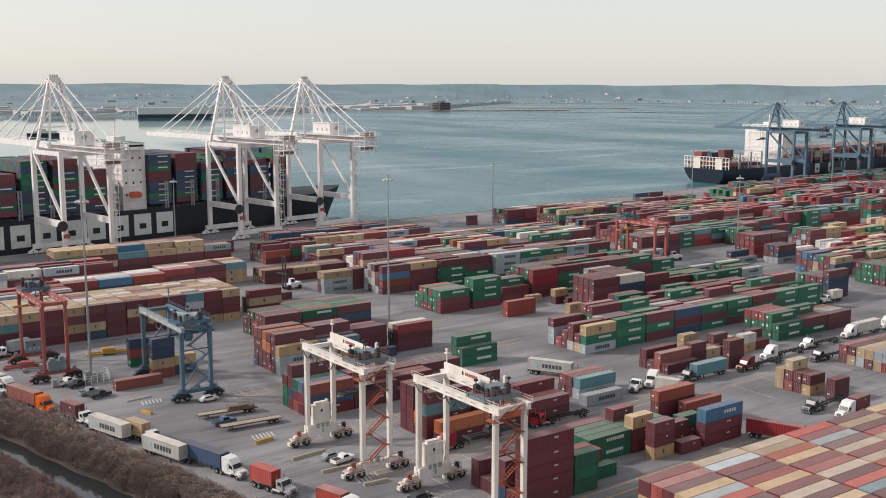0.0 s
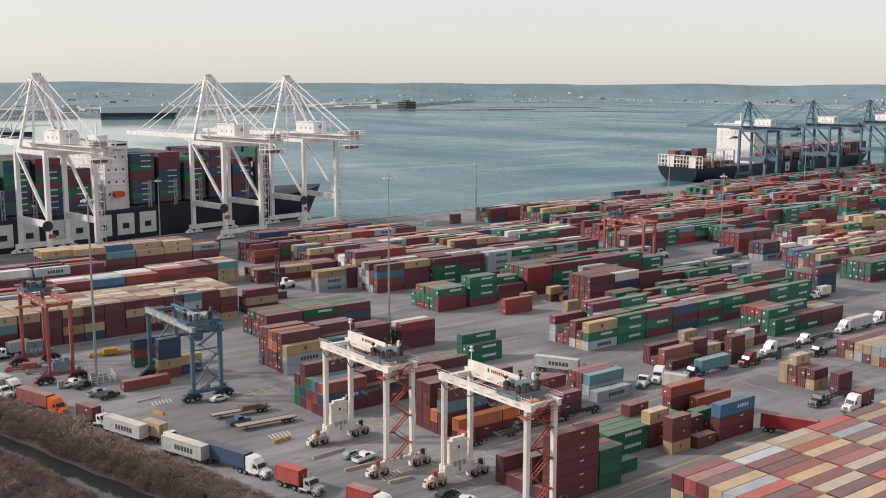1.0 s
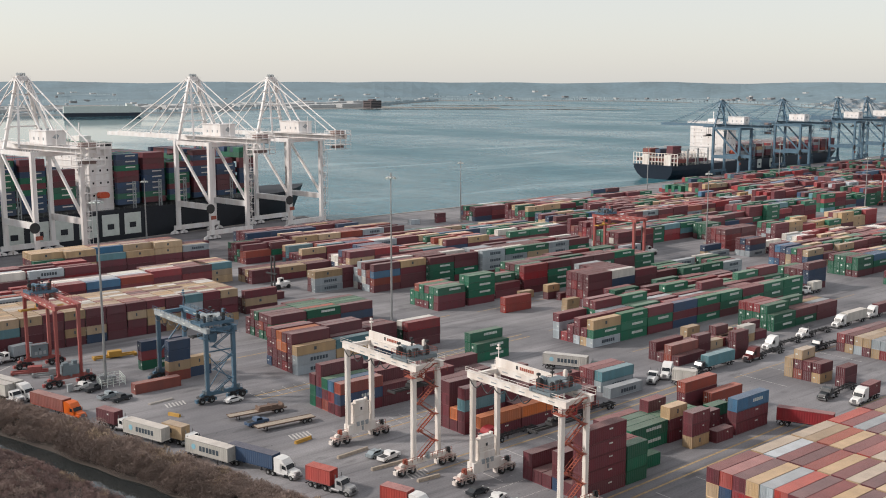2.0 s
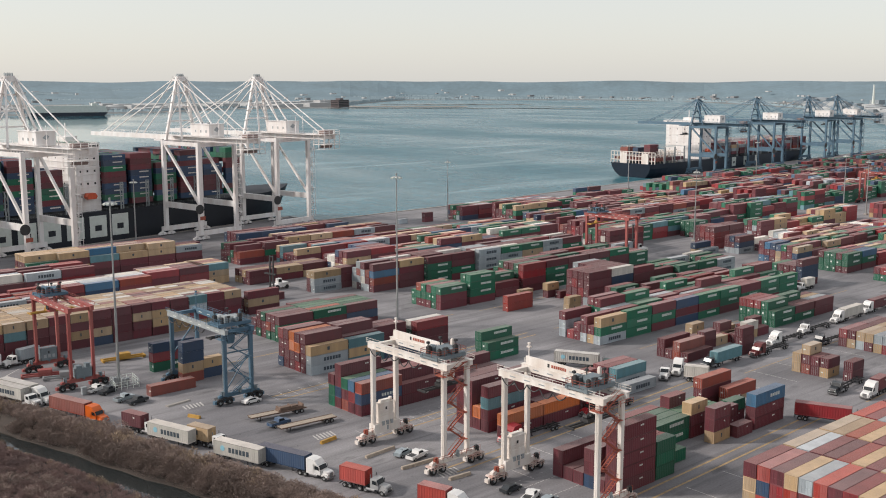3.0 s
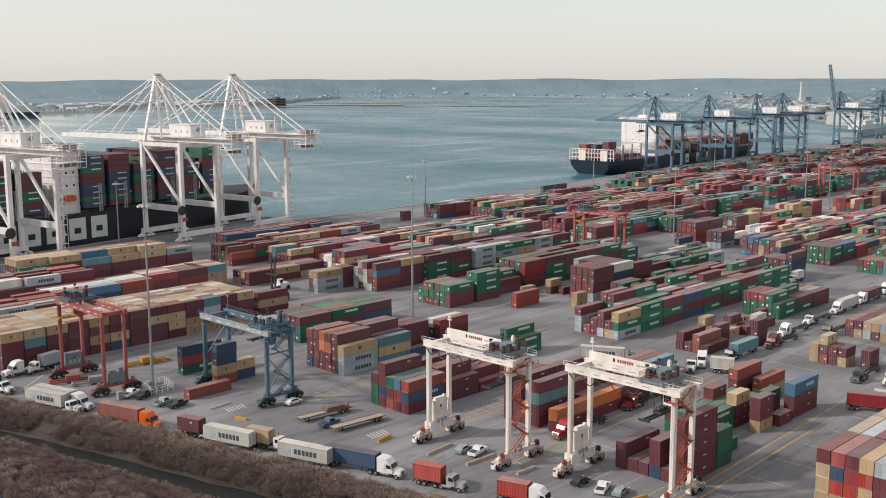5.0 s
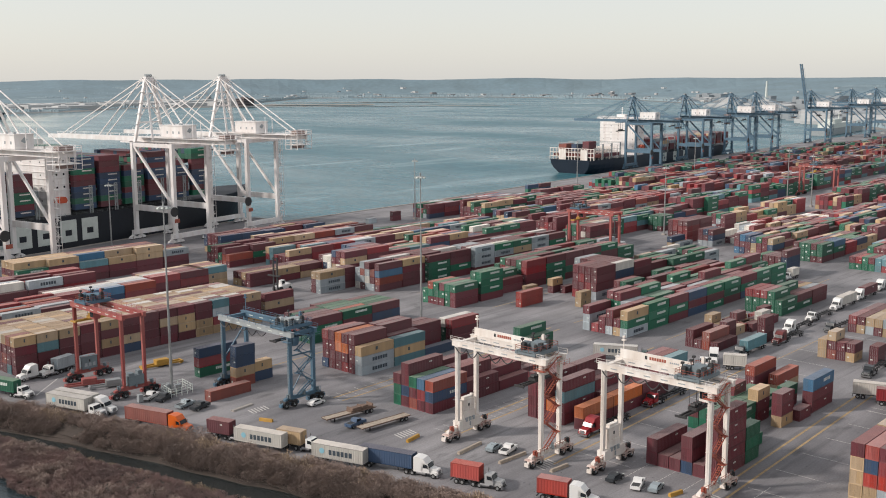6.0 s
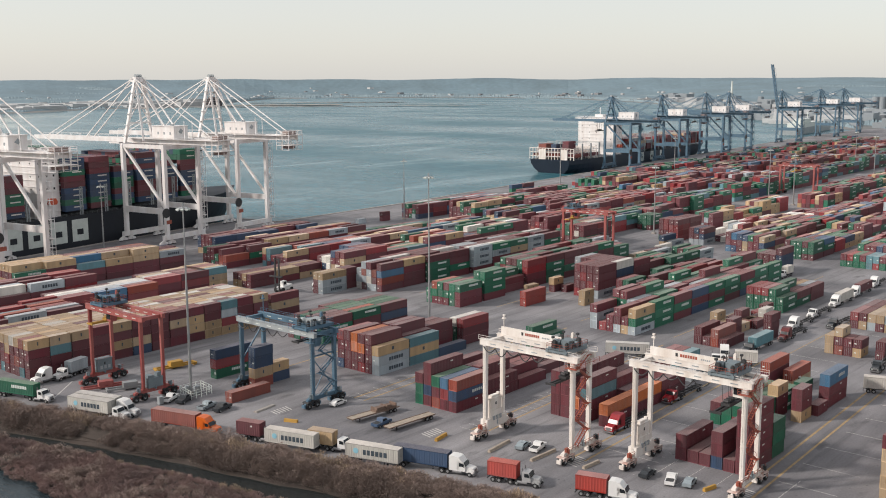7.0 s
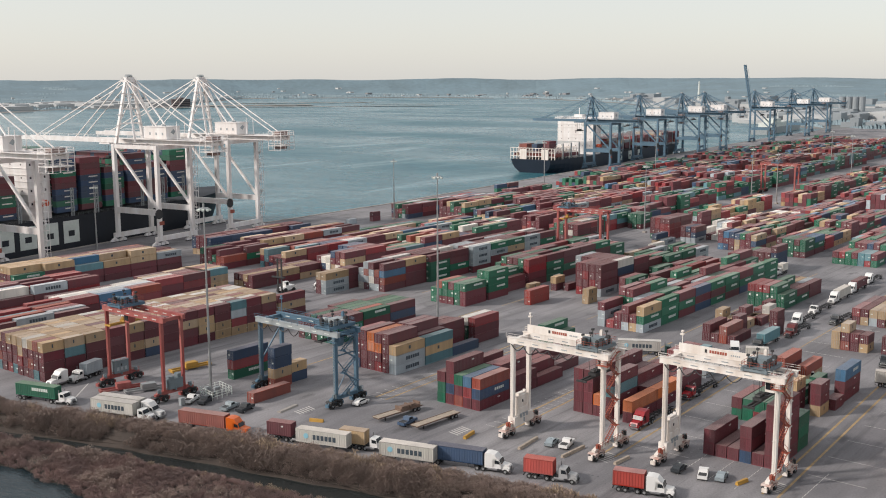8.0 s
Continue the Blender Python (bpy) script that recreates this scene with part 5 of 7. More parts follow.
    box(bm, house_u + house_w * 0.3, -4, deck + house_h, house_u + house_w * 0.8, 4, deck + house_h + 2.6)
    beam(bm, (house_u + house_w * 0.5, 0, deck + house_h + 2), (house_u + house_w * 0.5, 0, deck + house_h + 9), 0.5)
    part("radar_mast", bm, WHITE_PAINT, hs)
    bm = bmesh.new()
    box(bm, house_u + 0.6, -width / 2 + 0.2, deck + house_h + 0.004, house_u + house_w - 1.6, width / 2 - 0.2, deck + house_h + 0.12)
    part("top_deck", bm, WHITE_PAINT if guides else PAINTS["g"], hs)
    bm = bmesh.new()
    railing(bm, (house_u + 0.8, -width / 2 + 0.3, deck + house_h + 0.1), (house_u + 0.8, width / 2 - 0.3, deck + house_h + 0.1), 1.2, 2.0)
    part("railing", bm, WHITE_PAINT, hs)
    bm = bmesh.new()
    for k in range(2, int(house_h / 3) - 1, 2):
        for j in range(5):
            v = -width / 2 + 7 + j * (width - 15) / 4
            box(bm, house_u - 0.03, v, deck + 3 * k + 1.2, house_u + 0.1, v + 0.6, deck + 3 * k + 1.9)
        for j in range(3):
            u = house_u + 1.5 + j * house_w / 3.2
            box(bm, u, -width / 2 + 3.44, deck + 3 * k + 1.0, u + 0.9, -width / 2 + 3.55, deck + 3 * k + 2.0)
    box(bm, house_u + 1.5, -width / 2 - 0.44, deck + house_h - 1.7, house_u + house_w - 2.5, -width / 2 - 0.36, deck + house_h - 0.7)
    part("window", bm, GLASS, hs)
    bm = bmesh.new()
    prism(bm, [(house_u + 2.5, deck + 7.5), (house_u + 3.2, deck + 6.4), (house_u + 7.5, deck + 6.4), (house_u + 8.2, deck + 7.6), (house_u + 7.2, deck + 9.2), (house_u + 3.4, deck + 9.2)], -width / 2 - 0.6, -width / 2 + 2.4)
    part("lifeboat", bm, material("lifeboat_orange", (0.6, 0.09, 0.03), 0.5), hs, "orange-red enclosed lifeboat")
    return ob


# the near ship lies bow to the right; its stern is out of sight
ship(pose(61.0, 471.7, 0, 0, 0, 9.0), 288.0, 43.0, 14.5, "black-hulled container ship moored at the quay, fully loaded", 8, 145.0, 12.5, 9, "ggmmmmrnnnnng", 41, 33.0,
     [(142.5, 158.0)], 2.2, 10.4, 9.2, 3.0, 75.2)
ship(pose(697.0, 530.0, 0, 0, 0, 3.5), 305.0, 44.0, 9.0, "navy-hulled container ship moored stern towards the yard", 3, 82.0, 14.0, 4, "mmmrbtsm", 43, 33.0,
     [(57.0, 98.0)], 0.6, 8.0, 7.0, 14.0, 128.0, True)

# ---- road vehicles ----
TYRE, RIM = wheel_mesh(0.52, 0.34, "tyre"), hub_mesh(0.27, 0.34, GALV)
CAR_TYRE, CAR_RIM = wheel_mesh(0.37, 0.26, "tyre"), hub_mesh(0.22, 0.26, GALV)
ROAD_DIR = Vector((0.284, -0.959, 0.0))
ROAD_TURN = math.degrees(math.atan2(ROAD_DIR.y, ROAD_DIR.x))
CAB_PAINT = {
    "white": material("white_cab_paint", (0.72, 0.71, 0.69), 0.35, vary=0.08), "orange": material("orange_cab_paint", (0.62, 0.12, 0.015), 0.35, vary=0.1),
    "red": material("red_cab_paint", (0.30, 0.014, 0.02), 0.3, vary=0.1), "grey": material("grey_cab_paint", (0.36, 0.36, 0.36), 0.4, vary=0.1),
    "dark": material("dark_cab_paint", (0.03, 0.035, 0.04), 0.35, vary=0.1), "maroon": material("maroon_cab_paint", (0.12, 0.02, 0.02), 0.35, vary=0.1),
    "green": material("dark_green_cab_paint", (0.015, 0.06, 0.05), 0.35, vary=0.1), "yellow": material("yellow_cab_paint", (0.6, 0.36, 0.05), 0.4, vary=0.1),
    "silver": material("silver_car_paint", (0.33, 0.38, 0.40), 0.3, 0.4, 0.08), "blue": material("blue_car_paint", (0.06, 0.10, 0.17), 0.3, vary=0.1)}


def axle(ob, x, tyre=TYRE, rim=RIM, half=1.02, r=0.52):
    for s in (-1, 1):
        part_of("wheel", tyre, ob, pose(x, s * half, r))
        part_of("rim", rim, ob, pose(x, s * half, r))


def tractor_parts(ob, x, paint, sleeper=True):
    """A conventional road tractor whose fifth wheel sits at x; the nose points along +x."""
    bm = bmesh.new()
    box(bm, x - 1.2, -0.45, 0.75, x + 5.6, 0.45, 1.05)
    box(bm, x - 1.3, -1.2, 0.6, x - 1.1, 1.2, 1.0)
    part("frame", bm, STEEL_DARK, ob)
    c = x + (2.9 if sleeper else 2.0)
    bm = bmesh.new()
    prism(bm, [(c - 0.2, 1.0), (c + 1.55, 1.0), (c + 1.55, 2.0), (c + 1.15, 2.85), (c - 0.2, 2.95)], -1.2, 1.2)
    prism(bm, [(c + 1.5, 0.75), (c + 3.3, 0.7), (c + 3.35, 1.35), (c + 3.1, 1.75), (c + 1.5, 2.0)], -0.92, 0.92)
    for s in (-1, 1):
        prism(bm, [(c + 1.75, 0.9), (c + 3.2, 0.75), (c + 3.25, 1.15), (c + 2.9, 1.32), (c + 2.0, 1.32)], s * 0.9 - 0.28, s * 0.9 + 0.28)
    if sleeper:
        prism(bm, [(c - 1.9, 0.95), (c - 0.2, 0.95), (c + 0.9, 2.95), (c + 0.2, 3.75), (c - 1.0, 3.95), (c - 1.9, 3.9)], -1.2, 1.2)
    cab = part("cab", bm, CAB_PAINT[paint], ob)
    bm = bmesh.new()
    prism(bm, [(c + 1.57, 2.02), (c + 1.62, 2.05), (c + 1.2, 2.83), (c + 1.16, 2.82)], -1.05, 1.05)
    part("windscreen", bm, GLASS, cab)
    for s in (-1, 1):
        bm = bmesh.new()
        prism(bm, [(c + 0.25, 1.95), (c + 1.3, 1.95), (c + 1.05, 2.65), (c + 0.25, 2.7)], s * 1.205 - 0.02, s * 1.205 + 0.02)
        part("window", bm, GLASS, cab)
        bm = bmesh.new()
        beam(bm, (c - 1.2, s * 1.0, 0.75), (c + 0.8, s * 1.0, 0.75), 0.62, sides=12)
        part("fuel_tank", bm, CHROME, ob)
        bm = bmesh.new()
        box(bm, c + 1.25, s * 1.38 - 0.08, 1.95, c + 1.35, s * 1.38 + 0.08, 2.6)
        part("mirror", bm, STEEL_DARK, cab)
        bm = bmesh.new()
        box(bm, c + 3.28, s * 0.72 - 0.16, 1.02, c + 3.36, s * 0.72 + 0.16, 1.22)
        part("headlight", bm, MARK_WHITE, cab)
        bm = bmesh.new()
        beam(bm, (c - 0.25 if not sleeper else c - 2.05, s * 0.95, 1.0), (c - 0.25 if not sleeper else c - 2.05, s * 0.95, 3.7), 0.18, sides=8)
        part("exhaust_stack", bm, CHROME, ob)
    bm = bmesh.new()
    box(bm, c + 3.34, -0.5, 0.85, c + 3.4, 0.5, 1.6)
    part("grille", bm, CHROME, cab)
    bm = bmesh.new()
    box(bm, c + 3.2, -1.2, 0.42, c + 3.5, 1.2, 0.75)
    part("bumper", bm, CHROME, ob)
    for xx in (x - 0.65, x + 0.65, c + 2.45):
        axle(ob, xx)
    return c + 3.5


LORRY_MESHES = {}
bm = bmesh.new()
beam(bm, (0.55, -0.01, 1.5), (0.55, 0.06, 1.5), 1.25, sides=8)
EMBLEM = mesh_from("emblem", bm, MARK_SKY)


def lorry(at, cab, load, size, label, sleeper=True, tractor=True, van=False, marking=True):
    """A road tractor with a chassis trailer; load is a paint letter, or None for a bare chassis. The origin is under the rear."""
    ob = thing("container_lorry" if tractor else "trailer", label, "truck" if tractor else "trailer", "", at)
    L = 12.19 if size == 40 else 6.06
    bm = bmesh.new()
    for y in (-0.5, 0.5):
        box(bm, 0.0, y - 0.09, 0.95, L + 0.2, y + 0.09, 1.3)
    for k in range(int(L / 2) + 1):
        box(bm, k * 2.0, -1.15, 1.12, k * 2.0 + 0.18, 1.15, 1.3)
    box(bm, -0.05, -1.2, 0.55, 0.1, 1.2, 0.75)
    part("chassis", bm, STEEL_DARK, ob)
    for x in (1.2, 2.45):
        axle(ob, x)
    for y in (-0.75, 0.75):
        bm = bmesh.new()
        box(bm, L * 0.72, y - 0.08, 0.15 if not tractor else 0.5, L * 0.72 + 0.16, y + 0.08, 1.1)
        box(bm, L * 0.72 - 0.1, y - 0.16, 0.0 if not tractor else 0.4, L * 0.72 + 0.26, y + 0.16, 0.12 if not tractor else 0.5)
        part("landing_leg", bm, STEEL_DARK, ob)
    if load:
        h = 2.9
        key = (size, h, load)
        if key not in LORRY_MESHES:
            LORRY_MESHES[key] = container_meshes(size, h, load)
        ms = LORRY_MESHES[key]
        bx = new("container")
        bx.parent = ob
        bx.matrix_basis = pose(L, W / 2, 1.3, 0, 0, 180)
        part_of("frame", ms["frame"], bx)
        part_of("side_wall", ms["side_wall"], bx)
        part_of("side_wall", ms["side_wall"], bx, pose(L, W, 0, 0, 0, 180))
        part_of("roof", ms["roof"], bx)
        part_of("floor_panel", ms["floor_panel"], bx)
        if marking and "marking" in ms:
            part_of("marking", ms["marking"], bx)
            part_of("marking", ms["marking"], bx, pose(L, W, 0, 0, 0, 180))
            if load == "e":
                part_of("emblem", EMBLEM, bx, pose(L * 0.16, 0, 0))
                part_of("emblem", EMBLEM, bx, pose(L * 0.84, W, 0, 0, 0, 180))
        part_of("end_wall", ms["end_wall"], bx)
        part_of("door", ms["door"], bx, pose(0, 0.17, 0))
        part_of("door", ms["door"], bx, pose(0, W / 2 + 0.01, 0))
    if tractor:
        tractor_parts(ob, L - 0.6, cab, sleeper)
    return ob


def bobtail(at, cab, label, sleeper=True):
    ob = thing("road_tractor", label, "truck", "", at)
    tractor_parts(ob, 1.3, cab, sleeper)
    return ob


def car(at, paint, label, kind="pickup"):
    """A pickup or a saloon, 4.6 to 5.6 m, nose along +x, origin under the middle."""
    ob = thing("pickup_truck" if kind == "pickup" else "car", label, "car", "parked cars", at)
    bm = bmesh.new()
    if kind == "pickup":
        prism(bm, [(-2.75, 0.5), (2.7, 0.45), (2.75, 0.9), (2.55, 1.12), (1.25, 1.2), (-2.75, 1.18)], -0.95, 0.95)
        prism(bm, [(-0.75, 1.18), (1.25, 1.18), (0.65, 1.85), (-0.55, 1.88)], -0.86, 0.86)
    else:
        prism(bm, [(-2.3, 0.42), (2.3, 0.38), (2.35, 0.75), (1.3, 0.98), (-2.3, 1.02)], -0.9, 0.9)
        prism(bm, [(-1.9, 1.0), (1.25, 0.97), (0.5, 1.48), (-1.2, 1.50)], -0.78, 0.78)
    body = part("body", bm, CAB_PAINT[paint], ob)
    bm = bmesh.new()
    if kind == "pickup":
        prism(bm, [(-0.55, 1.28), (1.06, 1.28), (0.6, 1.76), (-0.45, 1.78)], -0.88, 0.88)
        box(bm, 0.9, -0.75, 1.3, 1.13, 0.75, 1.34)
    else:
        prism(bm, [(-1.6, 1.06), (1.02, 1.05), (0.45, 1.42), (-1.1, 1.43)], -0.80, 0.80)
    part("window", bm, GLASS, body)
    if kind == "pickup":
        bm = bmesh.new()
        box(bm, -2.65, -0.78, 1.19, -0.85, 0.78, 1.195)
        part("cargo_bed", bm, STEEL_DARK, body)
    bm = bmesh.new()
    x = 2.7 if kind == "pickup" else 2.28
    box(bm, x, -0.9, 0.4, x + 0.1, 0.9, 0.6)
    part("bumper", bm, STEEL_DARK, ob)
    for s in (-1, 1):
        bm = bmesh.new()
        box(bm, x, s * 0.7 - 0.15, 0.7, x + 0.07, s * 0.7 + 0.15, 0.86)
        part("headlight", bm, MARK_WHITE, body)
    for xx in ((-1.75, 1.75) if kind == "pickup" else (-1.4, 1.4)):
        axle(ob, xx, CAR_TYRE, CAR_RIM, 0.84, 0.37)
    return ob


def on_road(x, y):
    """Rear of a lorry on the shore road, from the edge of its near side."""
    return pose(x + 1.2, y + 0.35, 0, 0, 0, ROAD_TURN)


QUEUE = [
    (lorry(on_road(85.3, 275.4), "white", "g", 40, "white day-cab lorry with a green container on the shore road", False), 85.3, 275.4, 6.0, "even"),
    (lorry(on_road(89.4, 249.5), "white", "e", 40, "white lorry with a pale grey container in the queue", False), 89.4, 249.5, 3.0, "even"),
    (lorry(on_road(92.1, 250.7), "white", "e", 40, "white sleeper lorry with a silver container in the queue", True, True, False, False), 92.1, 250.7, 3.0, "even"),
    (lorry(on_road(96.6, 225.8), "orange", "b", 40, "orange lorry with a brick-brown container on the shore road", True), 96.6, 225.8, 7.4, "slow"),
    (lorry(on_road(103.7, 204.2), "white", "m", 20, "white day-cab lorry with a short maroon container", False), 103.7, 204.2, 8.2, "stop"),
    (lorry(on_road(104.3, 195.7), "dark", "e", 40, "chassis trailer with a pale grey container beside the reeds", False, False), 104.3, 195.7, 2.6, "even"),
    (lorry(on_road(109.8, 188.1), "white", "t", 20, "white lorry with a short tan container", False), 109.8, 188.1, 2.6, "even"),
    (lorry(on_road(109.2, 176.1), "dark", "e", 40, "chassis trailer with a weathered grey container on the shore road", False, False), 109.2, 176.1, 2.4, "even"),
    (lorry(on_road(114.1, 167.3), "white", "n", 40, "white sleeper lorry with a navy blue container", True, True, False, False), 114.1, 167.3, 2.2, "even"),
    (lorry(on_road(119.8, 147.3), "grey", "h", 20, "grey day-cab lorry with a short red container", False), 119.8, 147.3, 2.0, "even"),
    (lorry(on_road(124.8, 130.1), "white", "h", 20, "white sleeper lorry with a short red container", True), 124.8, 130.1, 2.0, "even"),
]

bobtail(pose(102.8, 278.4, 0, 0, 0, 188), "white", "white sleeper road tractor waiting by the stacks")
lorry(pose(111.3, 279.1, 0, 0, 0, 196), "white", "s", 20, "white day-cab lorry with a short grey container", False, True, False, False)
lorry(pose(176.0, 143.4, 0, 0, 0, 180), "red", None, 40, "red lorry with a bare chassis between the stacks", True)
lorry(pose(202.5, 143.7, 0, 0, 0, 179), "red", None, 40, "red lorry with a bare chassis in the yard lane", False)
lorry(pose(214.8, 178.8, 0, 0, 0, -62), "green", "e", 40, "dark green lorry with a pale grey container crossing the yard", False)
RED_LORRY = lorry(pose(222.2, 110.6, 0, 0, 0, -68), "white", "r", 40, "white lorry with a long red container pulling out of the yard", False, True, False, False)
GREY_LORRY = lorry(pose(226.8, 111.0, 0, 0, 0, -72), "white", "e", 40, "white lorry with a pale grey container backing into the lane", False, True, False, False)
bobtail(pose(218.5, 128.6, 0, 0, 0, -60), "white", "white day-cab road tractor behind the mixed piles", False)
lorry(pose(257.5, 148.6, 0, 0, 0, 180), "dark", "c", 40, "dark lorry with a teal container in the yard lane", False, True, False, False)
lorry(pose(279.0, 146.5, 0, 0, 0, 180), "maroon", None, 40, "maroon lorry with a bare chassis in the queue", True)
lorry(pose(293.9, 150.1, 0, 0, 0, 180), "white", None, 40, "white sleeper lorry with a bare chassis in the queue", True)
lorry(pose(312.9, 151.3, 0, 0, 0, 180), "white", None, 40, "white lorry with a bare chassis in the queue", False)
lorry(pose(334.9, 151.8, 0, 0, 0, 180), "white", "e", 40, "white lorry with a grey container in the queue", True, True, False, False)
lorry(pose(355.4, 152.1, 0, 0, 0, 180), "white", "m", 40, "white lorry with a maroon container in the queue", True)
lorry(pose(377.9, 152.8, 0, 0, 0, 180), "white", None, 40, "white lorry with a bare chassis far back in the queue", True)
lorry(pose(367.1, 186.5, 0, 0, 0, 180), "white", "w", 20, "white lorry beside the long green row", False)
lorry(pose(303.1, 140.6, 0, 0, 0, 178), "dark", None, 40, "dark lorry with a bare chassis in the yard lane", False)
lorry(pose(258.9, 107.7, 0, 0, 0, 184), "white", "m", 20, "white lorry with a short maroon container", True)
lorry(pose(261.7, 115.2, 0, 0, 0, 184), "dark", None, 40, "dark lorry with a bare chassis by the mixed piles", False)
lorry(pose(271.0, 102.8, 0, 0, 0, 184), "yellow", "b", 20, "yellow lorry with a short brown container", False)
bobtail(pose(229.6, 152.2, 0, 0, 0, 206), "white", "white day-cab road tractor parked in the yard", False)
bobtail(pose(236.5, 153.0, 0, 0, 0, 206), "white", "white road tractor parked beside a box trailer", True)
lorry(pose(229.0, 146.4, 0, 0, 0, -66), "white", "w", 20, "cream box trailer parked on its legs", False, False)
bobtail(pose(234.9, 316.5, 0, 0, 0, 195), "white", "white road tractor near the container handler", False)
lorry(pose(234.0, 311.0, 0, 0, 0, 190), "white", None, 20, "white lorry with a bare short chassis", False)

for x, y, a, c, k, lab in ((110.7, 239.1, 25, "white", "pickup", "white pickup truck parked near the floodlight mast"), (112.2, 235.7, 25, "dark", "pickup", "dark pickup truck parked near the floodlight mast"),
                           (112.6, 227.1, 14, "silver", "pickup", "silver pickup truck parked beside a black one"), (114.1, 223.3, 14, "dark", "pickup", "black pickup truck parked on the yard"),
                           (130.4, 186.3, 6, "blue", "pickup", "dark blue pickup truck between flatbed trailers"), (134.6, 204.8, 5, "white", "car", "white saloon car beside the blue crane"),
                           (139.2, 153.0, 12, "silver", "car", "silver-green saloon car parked on the yard"), (140.3, 149.8, 12, "white", "pickup", "white pickup truck parked by timber baulks"),
                           (142.1, 124.6, 5, "dark", "car", "black car parked under the white crane"), (142.2, 119.4, 20, "white", "pickup", "white pickup truck with a loaded bed"),
                           (143.2, 116.0, 12, "silver", "car", "silver car parked on the yard")):
    car(pose(x, y, 0, 0, 0, a), c, lab, k)


# ---- yard furniture ----
def flatbed(at, label, load):
    ob = thing("flatbed_trailer", label, "trailer", "flatbed trailers", at)
    bm = bmesh.new()
    for y in (-0.8, -0.3, 0.3, 0.8):
        box(bm, 0, y - 0.1, 0.85, 14.2, y + 0.1, 1.1)
    box(bm, 0, -1.25, 1.1, 14.2, -1.1, 1.25)
    box(bm, 0, 1.1, 1.1, 14.2, 1.25, 1.25)
    part("frame", bm, RUST, ob)
    for k in range(8):
        bm = bmesh.new()
        y = -1.08 + k * 0.27
        box(bm, 0.05, y, 1.1, 14.15, y + 0.25, 1.17)
        part("plank", bm, WOOD, ob)
    for x in (11.5, 12.8):
        axle(ob, x)
    for y in (-0.8, 0.8):
        bm = bmesh.new()
        box(bm, 2.2, y - 0.1, 0, 2.4, y + 0.1, 0.9)
        part("landing_leg", bm, STEEL_DARK, ob)
    if load:
        bm = bmesh.new()
        box(bm, 7.0, -1.0, 1.18, 13.4, 1.0, 1.7)
        box(bm, 7.6, -0.8, 1.7, 12.0, 0.6, 2.05)
        for x in (7.2, 10.2, 13.0):
            box(bm, x, -1.15, 1.18, x + 0.3, 1.15, 2.2)
        part("load", bm, RUST, ob, "rusty stacked steel frames")
    return ob


flatbed(pose(126.8, 192.9, 0, 0, 0, -6), "flatbed trailer carrying rusty frames, parked on the yard", True)
flatbed(pose(127.9, 182.3, 0, 0, 0, -5), "empty timber-decked flatbed trailer on the yard", False)


def baulk(x0, y0, x1, y1, mat, label, w=0.75, h=0.7):
    d = Vector((x1 - x0, y1 - y0, 0))
    ob = thing("barrier", label, "barrier", "barriers on the yard", pose(x0, y0, 0, 0, 0, math.degrees(math.atan2(d.y, d.x))))
    bm = bmesh.new()
    n = max(1, round(d.length / 3.0))
    for k in range(n):
        a, b = d.length * k / n + 0.03, d.length * (k + 1) / n - 0.03
        vs = box(bm, a, -w / 2, 0, b, w / 2, h)
        for v in vs[4:]:
            v.co.y *= 0.62
    part("block", bm, mat, ob)


for b in ((118.2, 205.7, 119.5, 202.5), (130.3, 169.9, 134.8, 170.7), (142.0, 112.4, 145.3, 111.6)):
    baulk(*b, YELLOW_PAINT, "yellowish concrete barrier blocks on the yard")
for b in ((132.3, 156.8, 140.4, 157.5), (133.8, 147.0, 142.0, 146.6), (137.1, 136.4, 142.3, 136.0)):
    baulk(*b, WOOD, "long pale timber baulk lying on the yard", 0.8, 0.6)
baulk(117.9, 215.7, 124.3, 216.5, CONCRETE, "broken concrete slabs lying on the yard", 1.4, 0.35)


def mast(x, y, h, label, cage=False):
    ob = thing("light_mast", label, "lamp post", "floodlight masts", pose(x, y, 0))
    bm = bmesh.new()
    n = 10
    for k in range(5):
        r0, r1 = 0.62 - 0.10 * k, 0.62 - 0.10 * (k + 1)
        beam(bm, (0, 0, h * k / 5), (0, 0, h * (k + 1) / 5), 2 * (r0 * 0.55 + 0.05), sides=n)
    part("pole", bm, GALV, ob)
    bm = bmesh.new()
    beam(bm, (0, 0, h - 0.6), (0, 0, h - 0.2), 2.6, sides=12)
    beam(bm, (0, 0, h - 0.2), (0, 0, h + 0.9), 0.5, sides=8)
    hd = part("head_ring", bm, GALV, ob)
    for k in range(8):
        a = 2 * math.pi * k / 8
        bm = bmesh.new()
        c, s = math.cos(a), math.sin(a)
        beam(bm, (1.2 * c, 1.2 * s, h - 0.5), (1.75 * c, 1.75 * s, h - 0.75), 0.6, 0.4)
        part("floodlight", bm, MARK_WHITE, hd)
    bm = bmesh.new()
    box(bm, -0.9, -0.9, 0, 0.9, 0.9, 0.7)
    part("footing", bm, CONCRETE, ob)
    return ob


